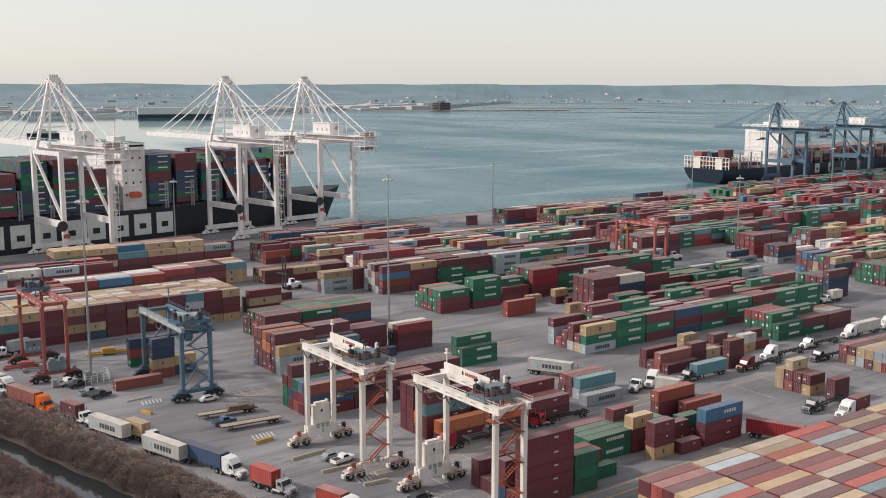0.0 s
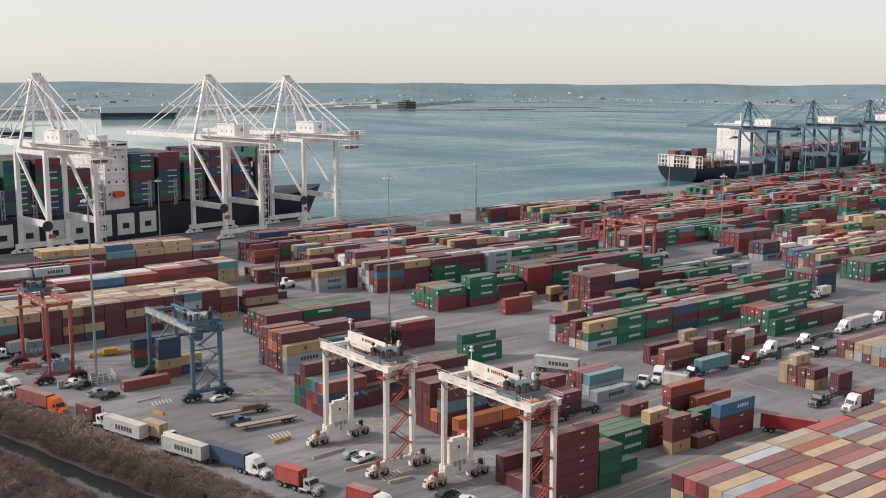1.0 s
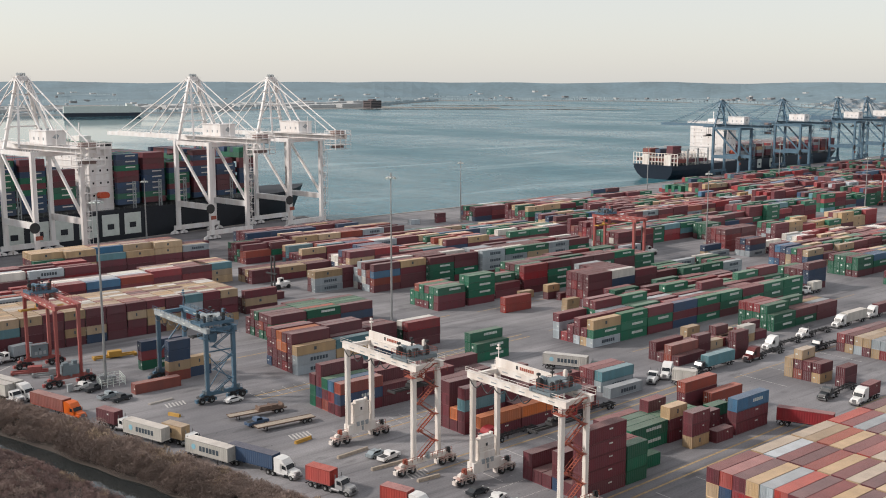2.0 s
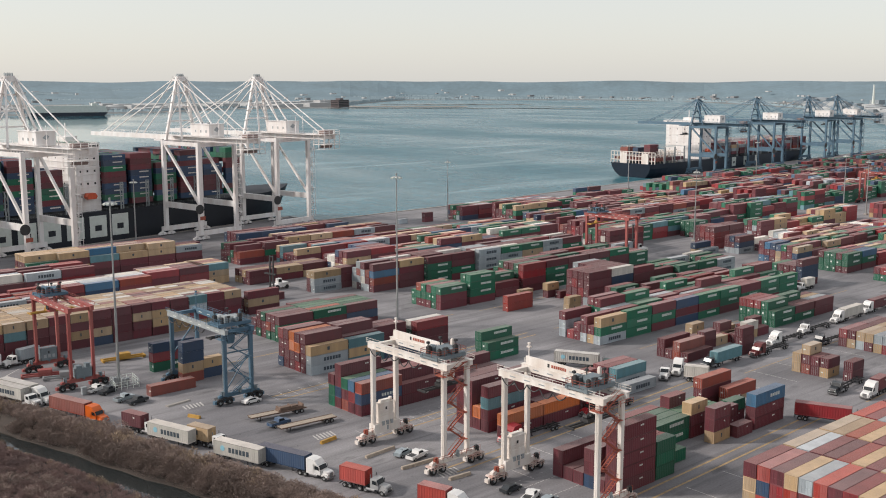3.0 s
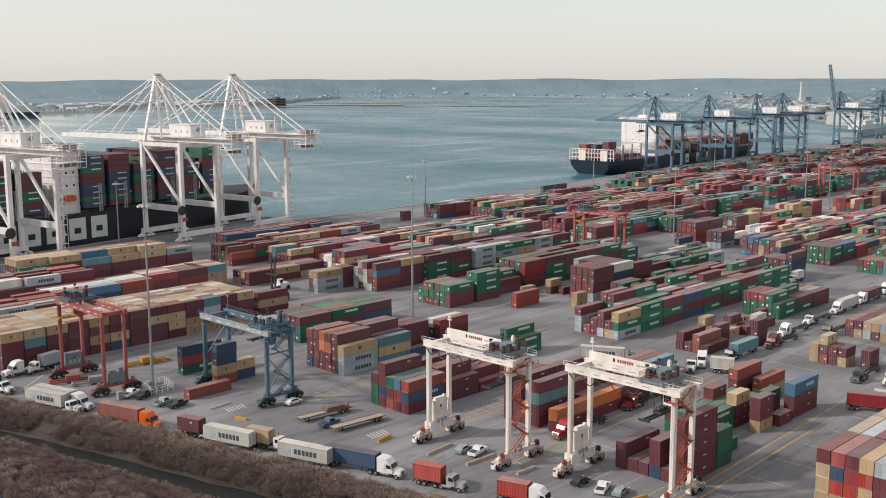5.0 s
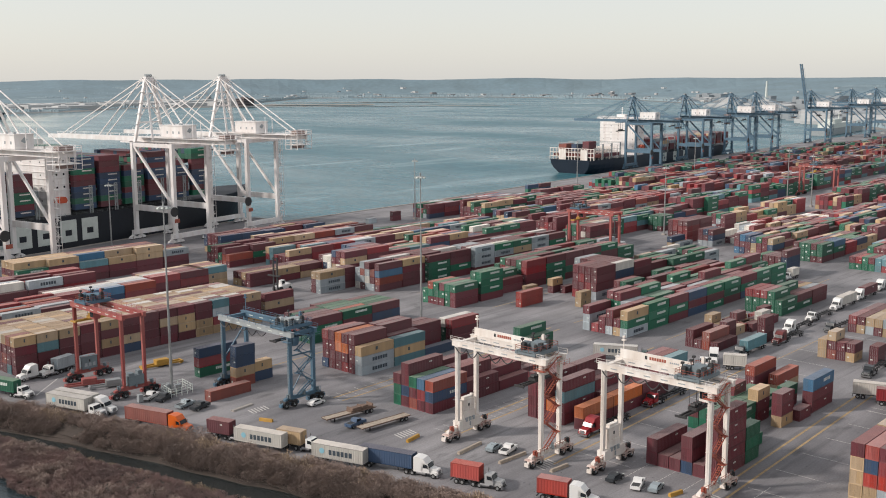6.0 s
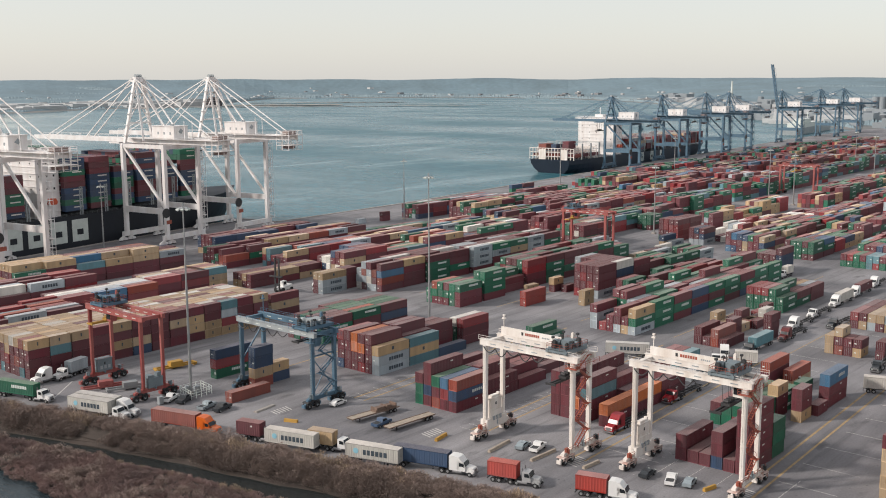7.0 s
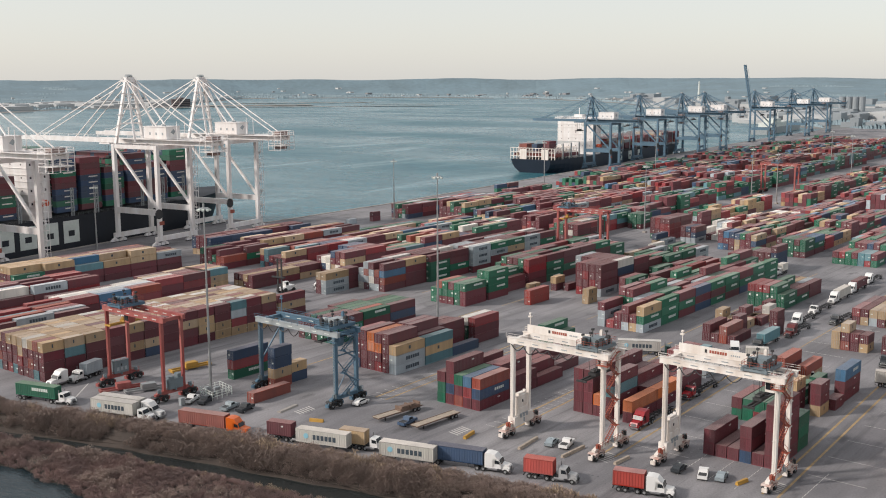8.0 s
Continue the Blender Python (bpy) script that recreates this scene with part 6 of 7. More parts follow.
mast(116.8, 239.2, 47.5, "tall galvanised floodlight mast beside the red crane")
mast(210.4, 241.4, 48.0, "tall galvanised floodlight mast in the cross aisle")
for x, y, h in ((221.0, 446.0, 31.0), (392.0, 418.0, 33.0), (431.0, 283.0, 34.0), (580.0, 440.0, 33.0), (696.0, 412.0, 32.0), (612.0, 300.0, 32.0), (590.0, 275.0, 31.0), (772.0, 286.0, 34.0), (860.0, 330.0, 32.0)):
    mast(x, y, h, "slim grey floodlight mast among the stacks")

# fence cage round the foot of the near mast, and its switch boxes
fc = thing("fence", "pale steel rail fence round the foot of the floodlight mast", "fence", "", pose(0, 0, 0))
ring = [(115.5, 241.7), (114.2, 235.6), (120.6, 235.8), (121.6, 241.6)]
for a, b in zip(ring, ring[1:] + ring[:1]):
    a, b = Vector((*a, 0)), Vector((*b, 0))
    for k in range(4):
        c = a.lerp(b, k / 4)
        bm = bmesh.new()
        beam(bm, c, c + Vector((0, 0, 2.2)), 0.14)
        part("post", bm, MARK_WHITE, fc)
    for z in (0.8, 1.5, 2.15):
        bm = bmesh.new()
        beam(bm, a + Vector((0, 0, z)), b + Vector((0, 0, z)), 0.09)
        part("rail", bm, MARK_WHITE, fc)
for x, y, w, h in ((107.3, 238.5, 1.2, 1.9), (115.9, 239.6, 0.9, 2.4), (117.4, 238.2, 0.7, 2.2), (118.9, 239.2, 1.0, 1.8)):
    ob = thing("switch_cabinet", "grey steel switch cabinet by the floodlight mast", "cabinet", "switch cabinets", pose(x, y, 0))
    bm = bmesh.new()
    box(bm, -w / 2, -w * 0.4, 0.1, w / 2, w * 0.4, h)
    box(bm, -w / 2 - 0.05, -w * 0.45, h, w / 2 + 0.05, w * 0.45, h + 0.08)
    part("body", bm, GREY_PAINT, ob)
    bm = bmesh.new()
    box(bm, -w * 0.4, -w * 0.4 - 0.04, 0.25, w * 0.4, -w * 0.4, h - 0.15)
    part("door", bm, GALV, ob)


def handler(at, label):
    """A top-lift truck with a tall mast."""
    ob = thing("container_handler", label, "forklift", "container handlers", at)
    bm = bmesh.new()
    prism(bm, [(-3.6, 0.9), (3.2, 0.9), (3.2, 1.9), (0.5, 2.1), (-3.0, 2.5), (-3.8, 2.0)], -1.5, 1.5)
    part("body", bm, CAB_PAINT["white"], ob)
    bm = bmesh.new()
    prism(bm, [(-0.8, 2.1), (1.2, 2.0), (1.0, 4.0), (-0.7, 4.0)], -0.8, 0.8)
    cab = part("cab", bm, CAB_PAINT["white"], ob)
    bm = bmesh.new()
    prism(bm, [(-0.6, 2.7), (1.0, 2.7), (0.9, 3.8), (-0.5, 3.8)], -0.82, 0.82)
    part("window", bm, GLASS, cab)
    bm = bmesh.new()
    for y in (-0.9, 0.9):
        beam(bm, (3.6, y, 0.5), (3.5, y, 13.0), 0.55, 0.4)
    for z in (3, 6, 9, 12.6):
        beam(bm, (3.6, -0.9, z), (3.6, 0.9, z), 0.3)
    part("mast", bm, STEEL_DARK, ob)
    bm = bmesh.new()
    box(bm, 3.9, -3.0, 6.0, 4.6, 3.0, 6.5)
    part("spreader", bm, STEEL_DARK, ob)
    for x, r in ((-2.4, 0.75), (2.4, 0.95)):
        for s in (-1, 1):
            bm = bmesh.new()
            beam(bm, (x, s * 1.5 - 0.4, r), (x, s * 1.5 + 0.4, r), 2 * r, sides=14)
            part("wheel", bm, RUBBER, ob)


handler(pose(216.8, 318.7, 0, 0, 0, 188), "white container handler with a tall dark mast")
handler(pose(383.8, 279.6, 0, 0, 0, 170), "white container handler with a raised dark mast")


def spare_spreader(x, y, a, mat, label):
    ob = thing("spreader", label, "lifting frame", "", pose(x, y, 0, 0, 0, a))
    bm = bmesh.new()
    for yy in (-0.9, 0.9):
        box(bm, 0, yy - 0.2, 0.4, 12.0, yy + 0.2, 0.85)
    for xx in (0, 4.2, 7.4, 11.6):
        box(bm, xx, -1.2, 0.3, xx + 0.4, 1.2, 0.9)
    box(bm, 4.2, -1.0, 0.9, 7.8, 1.0, 2.0)
    box(bm, 0.2, -0.9, 0.0, 0.7, 0.9, 0.4)
    box(bm, 11.2, -0.9, 0.0, 11.7, 0.9, 0.4)
    part("frame", bm, mat, ob)


spare_spreader(123.1, 263.8, -8, YELLOW_PAINT, "yellow lifting spreader lying on the yard")
spare_spreader(100.7, 263.0, -20, RED_PAINT, "red steel lifting frame lying under the crane")
spare_spreader(104.3, 257.5, -20, GALV, "grey steel lifting frame lying under the crane")

# painted lines
LINES = []


def line(x0, y0, x1, y1, w=0.3, mat=LINE_YELLOW):
    LINES.append((x0, y0, x1, y1, w, mat))


for y in (103.9, 106.9, 138.6, 141.6, 165.2, 168.6, 202.4, 205.8, 240.0):
    line(141.0, y, 236.0, y + 3.4, 0.5)
for y in (104.4, 138.0, 172.5, 206.0, 240.0, 276.0):
    line(246.0, y + 1.4, 372.0, y + 2.6, 0.32)
for k in range(22):
    line(150.0 + k * 12.42, 126.0, 150.3 + k * 12.42, 140.2, 0.18, LINE_WHITE)
for y0, y1 in ((165.8, 176.0), (203.0, 212.5), (127.5, 131.0)):
    for k in range(26):
        line(141.0 + k * 3.1, y0, 141.2 + k * 3.1, y1 - 4.0, 0.14, LINE_WHITE)
for y0 in (100.2, 112.0, 118.0, 124.0):
    for k in range(12):
        line(140.0 + k * 1.6, y0, 141.4 + k * 1.6, y0 + 0.1, 0.14, LINE_WHITE)
for k in range(14):
    line(156.0 + k * 12.42, 92.0, 156.2 + k * 12.42, 103.5, 0.16, LINE_WHITE)
for k in range(9):
    line(218.0 + k * 2.9, 95.0, 218.6 + k * 2.9, 104.0, 0.16, LINE_WHITE)
for cx, cy in ((121.5, 212.6), (132.6, 174.4), (138.4, 140.0), (144.4, 106.4)):
    for k in range(6):
        line(cx - 1.0 + k * 0.9, cy - 1.8, cx - 0.4 + k * 0.9, cy + 1.2, 0.4, LINE_WHITE)
line(93.0, 263.0, 104.0, 273.0, 0.3, LINE_WHITE)
by_mat = {}
for l in LINES:
    by_mat.setdefault(l[5].name, []).append(l)
for name, items in by_mat.items():
    bm = bmesh.new()
    for x0, y0, x1, y1, w, _ in items:
        d = Vector((x1 - x0, y1 - y0, 0)).normalized()
        o = Vector((-d.y, d.x, 0)) * w / 2
        a, b = Vector((x0, y0, 0.006)), Vector((x1, y1, 0.006))
        bm.faces.new([bm.verts.new(v) for v in (a - o, b - o, b + o, a + o)])
    tagged(new("road_marking", mesh_from("road_marking", bm, items[0][5])), "worn painted lines on the yard", "road marking", kind="structure")


# ---- shore: bank, creek, marsh ----
def strip(name, left, right, mat, label, category, seed, rough=0.25, cuts=30, kind="structure"):
    """Uneven ground between two edges of (x, y, z)."""
    rng = random.Random(seed)
    bm = bmesh.new()
    grid = []
    for i in range(cuts + 1):
        f = i / cuts * (len(left) - 1)
        k = min(int(f), len(left) - 2)
        a = Vector(left[k]).lerp(Vector(left[k + 1]), f - k)
        b = Vector(right[k]).lerp(Vector(right[k + 1]), f - k)
        row = []
        for j in range(9):
            p = a.lerp(b, j / 8)
            e = 0.0 if j in (0, 8) else 1.0
            row.append(bm.verts.new((p.x + rng.uniform(-0.6, 0.6) * (1 if 0 < j else 0.0), p.y + rng.uniform(-0.5, 0.5), p.z + e * rng.uniform(-rough, rough))))
        grid.append(row)
    for i in range(cuts):
        for j in range(8):
            bm.faces.new((grid[i][j], grid[i][j + 1], grid[i + 1][j + 1], grid[i + 1][j]))
    return tagged(new(name, mesh_from(name, bm, mat)), label, category, kind=kind)


# edge of the road, top of the creek, far side of the creek, outer edge of the marsh
ROAD_EDGE = [(124.0, 60.0, 0.02), (118.5, 110.0, 0.02), (114.0, 140.0, 0.02), (110.0, 160.0, 0.02), (105.6, 177.0, 0.02), (100.6, 205.0, 0.02), (93.0, 232.0, 0.02), (83.0, 264.0, 0.02), (71.0, 305.0, 0.02), (53.0, 365.0, 0.02)]
CREEK_A = [(116.0, 59.0, -2.7), (109.0, 109.0, -2.7), (105.0, 139.0, -2.7), (101.5, 159.0, -2.7), (97.5, 176.0, -2.7), (91.0, 204.0, -2.7), (83.8, 231.0, -2.7), (74.0, 263.0, -2.7), (62.0, 304.0, -2.7), (44.0, 364.0, -2.7)]
CREEK_B = [(110.0, 57.0, -2.7), (103.0, 107.0, -2.7), (99.0, 137.0, -2.7), (95.5, 157.0, -2.7), (92.0, 174.0, -2.7), (86.0, 202.0, -2.7), (79.0, 229.0, -2.7), (70.0, 261.0, -2.7), (58.0, 302.0, -2.7), (41.0, 362.0, -2.7)]
MARSH = [(30.0, 57.0, -2.7), (36.0, 107.0, -2.7), (40.0, 137.0, -2.7), (42.0, 157.0, -2.7), (52.0, 174.0, -2.7), (62.0, 198.0, -2.7), (65.5, 220.0, -2.7), (62.5, 246.0, -2.7), (50.0, 298.0, -2.7), (28.0, 358.0, -2.7)]


def dense(edge, k=9):
    """More points along an edge."""
    out = []
    for p, q in zip(edge, edge[1:]):
        out += [tuple(p[i] + (q[i] - p[i]) * j / k for i in range(3)) for j in range(k)]
    return out + [edge[-1]]


ROAD_EDGE, CREEK_A, CREEK_B, MARSH = dense(ROAD_EDGE), dense(CREEK_A), dense(CREEK_B), dense(MARSH)
# both sides of the creek wander a little, the outer marsh breaks into lobes
CREEK_A = [(x + 1.3 * noise.noise(Vector((y * 0.09, 4, 0))), y, z) for x, y, z in CREEK_A]
CREEK_B = [(x + 1.8 * noise.noise(Vector((y * 0.11, 7, 0))), y, z) for x, y, z in CREEK_B]
MARSH = [(x + 4.5 * noise.noise(Vector((y * 0.10, 1, 0))) + 1.5 * noise.noise(Vector((y * 0.3, 2, 0))), y, z) for x, y, z in MARSH]
mid = [(a[0] * 0.42 + b[0] * 0.58, a[1] * 0.42 + b[1] * 0.58, 0.2) for a, b in zip(ROAD_EDGE, CREEK_A)]
strip("bank", ROAD_EDGE, mid, EARTH, "brown earth bank under bare shrubs", "bank", 1, 0.15)
strip("bank", mid, CREEK_A, EARTH, "brown earth slope down to the creek", "bank", 2, 0.15)
CREEK_A2 = [(x + 0.6, y, -2.52) for x, y, z in CREEK_A]
CREEK_B2 = [(x - 0.6, y, -2.52) for x, y, z in CREEK_B]
strip("creek", CREEK_A2, CREEK_B2, CREEK, "still dark creek between the bank and the marsh", "water", 3, 0.0)
sheet("creek", [(-1500.0, -1500.0), (108.0, -1500.0), (108.0, 30.0), (72.0, 60.0), (66.0, 330.0), (-1500.0, 900.0)], -2.56, SHELTERED, "dark sheltered water beyond the marsh", "water")
marsh_mid = [(a[0] * 0.9 + b[0] * 0.1, a[1], -1.7) for a, b in zip(CREEK_B, MARSH)]
marsh_out = [(a[0] * 0.1 + b[0] * 0.9, a[1], -1.7) for a, b in zip(CREEK_B, MARSH)]
strip("marsh", CREEK_B, marsh_mid, EARTH, "muddy edge of the marsh", "marsh", 4, 0.1, 90)
strip("marsh", marsh_mid, marsh_out, EARTH, "brown marsh ground under dry reeds", "marsh", 5, 0.3, 60)
strip("marsh", marsh_out, MARSH, EARTH, "muddy outer edge of the marsh", "marsh", 6, 0.1, 90)


def along(edge_a, edge_b, f, g):
    f *= len(edge_a) - 1
    k = min(int(f), len(edge_a) - 2)
    a = Vector(edge_a[k]).lerp(Vector(edge_a[k + 1]), f - k)
    b = Vector(edge_b[k]).lerp(Vector(edge_b[k + 1]), f - k)
    return a.lerp(b, g)


def brush(name, mat, label, category, edge_a, edge_b, count, g_lo, g_hi, size, blades, seed, f_lo=0.12, f_hi=0.86, upright=0.4, leaf=0.30, skip=None):
    """Bare shrubs or reeds: clumps of thin twigs and small leaf scraps, of uneven height."""
    rng = np.random.RandomState(seed)
    out = []
    for _ in range(count):
        c = along(edge_a, edge_b, rng.uniform(f_lo, f_hi), rng.uniform(g_lo, g_hi))
        nz = noise.noise(Vector((c.x * 0.11, c.y * 0.11, seed))) + 0.5 * noise.noise(Vector((c.x * 0.4, c.y * 0.4, seed)))
        if skip is not None and nz < skip:
            continue
        s = size * (0.55 + 0.6 * rng.rand()) * (1.0 + 0.6 * nz)
        a, t = rng.uniform(0, 2 * math.pi, blades), rng.rand(blades) ** 0.6
        r = s * 0.8 * t * (1 - upright * 0.4)
        h = s * (0.08 + 0.97 * rng.rand(blades) ** 0.7 * np.sqrt(np.maximum(0.05, 1 - (t * 0.85) ** 2)))
        p = np.stack((c.x + r * np.cos(a), c.y + r * np.sin(a), c.z + h), 1)
        d = np.stack((np.cos(a) * (1 - upright), np.sin(a) * (1 - upright), np.full(blades, 0.35 + upright * 1.2)), 1) + rng.uniform(-0.7, 0.7, (blades, 3))
        d /= np.linalg.norm(d, axis=1)[:, None]
        w = np.cross(d, rng.uniform(-1, 1, (blades, 3)))
        w /= np.linalg.norm(w, axis=1)[:, None] + 1e-6
        ln = (leaf * s * rng.uniform(0.5, 1.2, blades))[:, None]
        wd = (leaf * s * rng.uniform(0.22, 0.45, blades))[:, None]
        out.append(np.stack((p - d * ln - w * wd * 0.4, p - d * ln * 0.2 + w * wd, p + d * ln), 1).reshape(-1, 3))
    v = np.concatenate(out)
    k = len(v) // 3
    me = bpy.data.meshes.new(name)
    me.vertices.add(len(v))
    me.vertices.foreach_set("co", v.ravel())
    me.loops.add(len(v))
    me.loops.foreach_set("vertex_index", np.arange(len(v), dtype=np.int32))
    me.polygons.add(k)
    me.polygons.foreach_set("loop_start", np.arange(0, len(v), 3, dtype=np.int32))
    me.update(calc_edges=True)
    me.materials.append(mat)
    tagged(new(name, me), label, category, kind="stuff")


brush("shrubs", TWIG, "bare grey-brown shrubs crowding the bank", "shrubs", ROAD_EDGE, mid, 1000, 0.10, 1.0, 2.5, 520, 3, upright=0.25, leaf=0.085, skip=-0.5)
brush("shrubs", TWIG, "bare brown shrubs on the creek slope", "shrubs", mid, CREEK_A, 800, 0.0, 0.8, 2.1, 440, 4, upright=0.25, leaf=0.09, skip=-0.45)
brush("shrubs", TAN_REED, "straw-coloured grass among the shrubs", "grass", ROAD_EDGE, mid, 520, 0.05, 0.9, 2.0, 130, 5, upright=0.6, leaf=0.14, skip=0.12)
brush("reeds", REED, "dull brown reeds covering the marsh", "reeds", marsh_mid, marsh_out, 7000, 0.0, 1.0, 1.15, 95, 6, upright=0.45, leaf=0.15, skip=-0.45)
brush("reeds", TWIG, "low grey scrub dotted over the marsh", "reeds", marsh_mid, marsh_out, 650, 0.0, 1.0, 1.9, 200, 7, upright=0.25, leaf=0.13, skip=0.05)
brush("reeds", TAN_REED, "straw-coloured reeds along the marsh edge", "reeds", CREEK_B, marsh_mid, 500, 0.2, 1.0, 1.1, 80, 8, upright=0.7, leaf=0.18, skip=0.1)
brush("reeds", REED, "dull brown reeds at the outer edge of the marsh", "reeds", marsh_out, MARSH, 1300, 0.0, 0.95, 1.2, 75, 9, upright=0.45, leaf=0.19)
brush("reeds", REED, "dull brown reeds along the creek side", "reeds", CREEK_B, marsh_mid, 1100, 0.05, 1.0, 0.9, 70, 10, upright=0.45, leaf=0.19)


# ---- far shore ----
# the bluish haze of distance is put into the woods' base colour
HAZED_WOODS = material("hazy_far_woods", (0.165, 0.238, 0.275), 0.95, vary=0.35, scale=0.006, fine=0.05, bump=0.2, coords="World", other=(0.130, 0.185, 0.210))
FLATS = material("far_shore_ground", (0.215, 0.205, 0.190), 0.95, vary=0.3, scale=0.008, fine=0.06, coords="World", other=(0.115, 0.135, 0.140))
SHORE = [(-10, 1500), (8, 1500), (14, 1550), (20, 1650), (24, 1900), (27, 2600), (30, 3300), (34, 3900), (40, 4250), (50, 4200), (52.5, 3500), (53.5, 3040), (57, 2960), (60, 2900), (63, 2700), (70, 2550), (80, 2450), (100, 2400), (130, 2400)]
SLOPE = ((0.0, -3.0), (0.02, -0.5), (0.4, 1.0), (0.68, 8.0), (0.84, 34.0), (0.97, 66.0), (1.0, 71.0))


def rise(f):
    """Height of the far ground at the share f of its depth."""
    for (f0, z0), (f1, z1) in zip(SLOPE, SLOPE[1:]):
        if f <= f1:
            return z0 + (z1 - z0) * (f - f0) / (f1 - f0)
    return 71.0


def shore_at(a):
    for (a0, r0), (a1, r1) in zip(SHORE, SHORE[1:]):
        if a0 <= a <= a1:
            return r0 + (r1 - r0) * (a - a0) / (a1 - a0)
    return 2400.0


bm = bmesh.new()
rowsv = []
N_AZ = 280
for i in range(N_AZ + 1):
    a = -10 + 140.0 * i / N_AZ
    r0 = shore_at(a) + 60 * noise.noise(Vector((a * 0.35, 0, 3)))
    ring = []
    for f, z in SLOPE:
        r = r0 + (4880 - r0) * f
        zz = z + (z > 5) * z * 0.16 * noise.noise(Vector((a * 0.22, f * 3, 9))) + (z > 5) * 2.0 * noise.noise(Vector((a * 3.0, f * 9, 1)))
        ring.append(bm.verts.new((r * math.cos(radians(a)), r * math.sin(radians(a)), zz)))
    rowsv.append(ring)
for i in range(N_AZ):
    for j in range(6):
        fc2 = bm.faces.new((rowsv[i][j], rowsv[i][j + 1], rowsv[i + 1][j + 1], rowsv[i + 1][j]))
        fc2.material_index = 1 if j < 2 else 0
tagged(new("backdrop", mesh_from("backdrop", bm, [HAZED_WOODS, FLATS])), "low wooded hills along the far shore", "hills", kind="structure")

# sandy spit in the harbour
bm = bmesh.new()
rng = random.Random(9)
SAND = material("pale_far_sand", (0.34, 0.31, 0.27), 0.95, vary=0.3, scale=0.02, fine=0.1, coords="World", other=(0.20, 0.20, 0.19))
for a0, a1, r, w in ((39.6, 54.5, 2960, 55), (43.0, 51.5, 3420, 70), (38.6, 39.2, 3080, 25), (46.5, 54.0, 3110, 190), (39.9, 43.6, 3180, 30)):
    prev = None
    for k in range(41):
        a = radians(a0 + (a1 - a0) * k / 40)
        rr = r + 30 * noise.noise(Vector((a * 40, r * 0.01, 0)))
        ww = w * (0.5 + 0.8 * abs(noise.noise(Vector((a * 70, r, 5))))) * (0.2 if k in (0, 40) else 1)
        pair = [bm.verts.new((q * math.cos(a), q * math.sin(a), -1.2)) for q in (rr, rr + ww)]
        if prev:
            bm.faces.new((prev[0], prev[1], pair[1], pair[0]))
        prev = pair
tagged(new("spit", mesh_from("spit", bm, SAND)), "low sandy spit across the harbour", "sandbank", kind="structure")


def far_things(name, mat, label, category, count, seed, a_lo, a_hi, f_lo, f_hi, w, h):
    """Uncountable far buildings on the shore."""
    rng = random.Random(seed)
    bm = bmesh.new()
    for _ in range(count):
        a = rng.uniform(a_lo, a_hi)
        f = rng.uniform(f_lo, f_hi) ** 1.3
        r0 = shore_at(a) + 90
        r = r0 + (4700 - r0) * f
        x, y = r * math.cos(radians(a)), r * math.sin(radians(a))
        g = rise(f)
        ww, hh = w * rng.uniform(0.4, 1.6), h * rng.uniform(0.5, 1.5)
        box(bm, x - ww, y - ww * rng.uniform(0.4, 1.0), g - 1, x + ww, y + ww * 0.6, g + hh)
    tagged(new(name, mesh_from(name, bm, mat)), label, category, kind="stuff")


# tree belts lightened and blued in base colour, standing in for haze
HAZED_BELT = material("far_tree_belt", (0.225, 0.290, 0.315), 0.95, vary=0.3, scale=0.01, fine=0.08, coords="World", other=(0.165, 0.225, 0.250))
def far_wood(count, seed, deepest, low, high):
    """Low belts of wood, one behind another up the far slope, with ragged crowns."""
    rng = random.Random(seed)
    bm = bmesh.new()
    for _ in range(count):
        a0, span = rng.uniform(-4, 98), rng.uniform(0.8, 4.5)
        f = deepest * rng.random() ** 1.3
        h = rng.uniform(low, high)
        n = max(8, int(span * 26))
        prev = None
        for k in range(n + 1):
            a = a0 + span * k / n
            r0 = shore_at(a) + 30
            r = r0 + (4700 - r0) * f + 45 * noise.noise(Vector((a * 0.8, seed, f * 20)))
            g = rise((r - r0 + 30) / (4880 - r0 + 30))
            e = math.sin(math.pi * k / n) ** 0.4 if 0 < k < n else 0.0
            top = g - 0.5 + h * e * (0.8 + 0.7 * noise.noise(Vector((a * 14.0, f * 50, seed))))
            c, d = math.cos(radians(a)), math.sin(radians(a))
            ring = [bm.verts.new((q * c, q * d, z)) for q, z in ((r, g - 2), (r + 22, top), (r + 60, top), (r + 90, g - 2))]
            if prev:
                for m in range(3):
                    bm.faces.new((prev[m], prev[m + 1], ring[m + 1], ring[m]))
            prev = ring
    tagged(new("trees", mesh_from("trees", bm, HAZED_BELT)), "belts of bare trees along the far shore", "trees", kind="stuff")


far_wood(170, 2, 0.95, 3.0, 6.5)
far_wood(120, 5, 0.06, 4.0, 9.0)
far_things("buildings", material("far_white_walls", (0.52, 0.52, 0.51), 0.8, vary=0.2, scale=0.01, coords="World"), "pale sheds and houses on the far shore", "buildings", 230, 3, 5, 100, 0.02, 0.9, 8, 4)
# this brown is greyed and lightened, distance haze put into base colour
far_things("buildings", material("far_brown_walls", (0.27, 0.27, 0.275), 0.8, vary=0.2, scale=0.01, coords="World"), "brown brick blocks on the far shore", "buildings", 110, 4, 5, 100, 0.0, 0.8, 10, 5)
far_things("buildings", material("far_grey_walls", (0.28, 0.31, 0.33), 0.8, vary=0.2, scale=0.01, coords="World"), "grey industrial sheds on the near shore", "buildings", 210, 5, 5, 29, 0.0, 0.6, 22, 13)
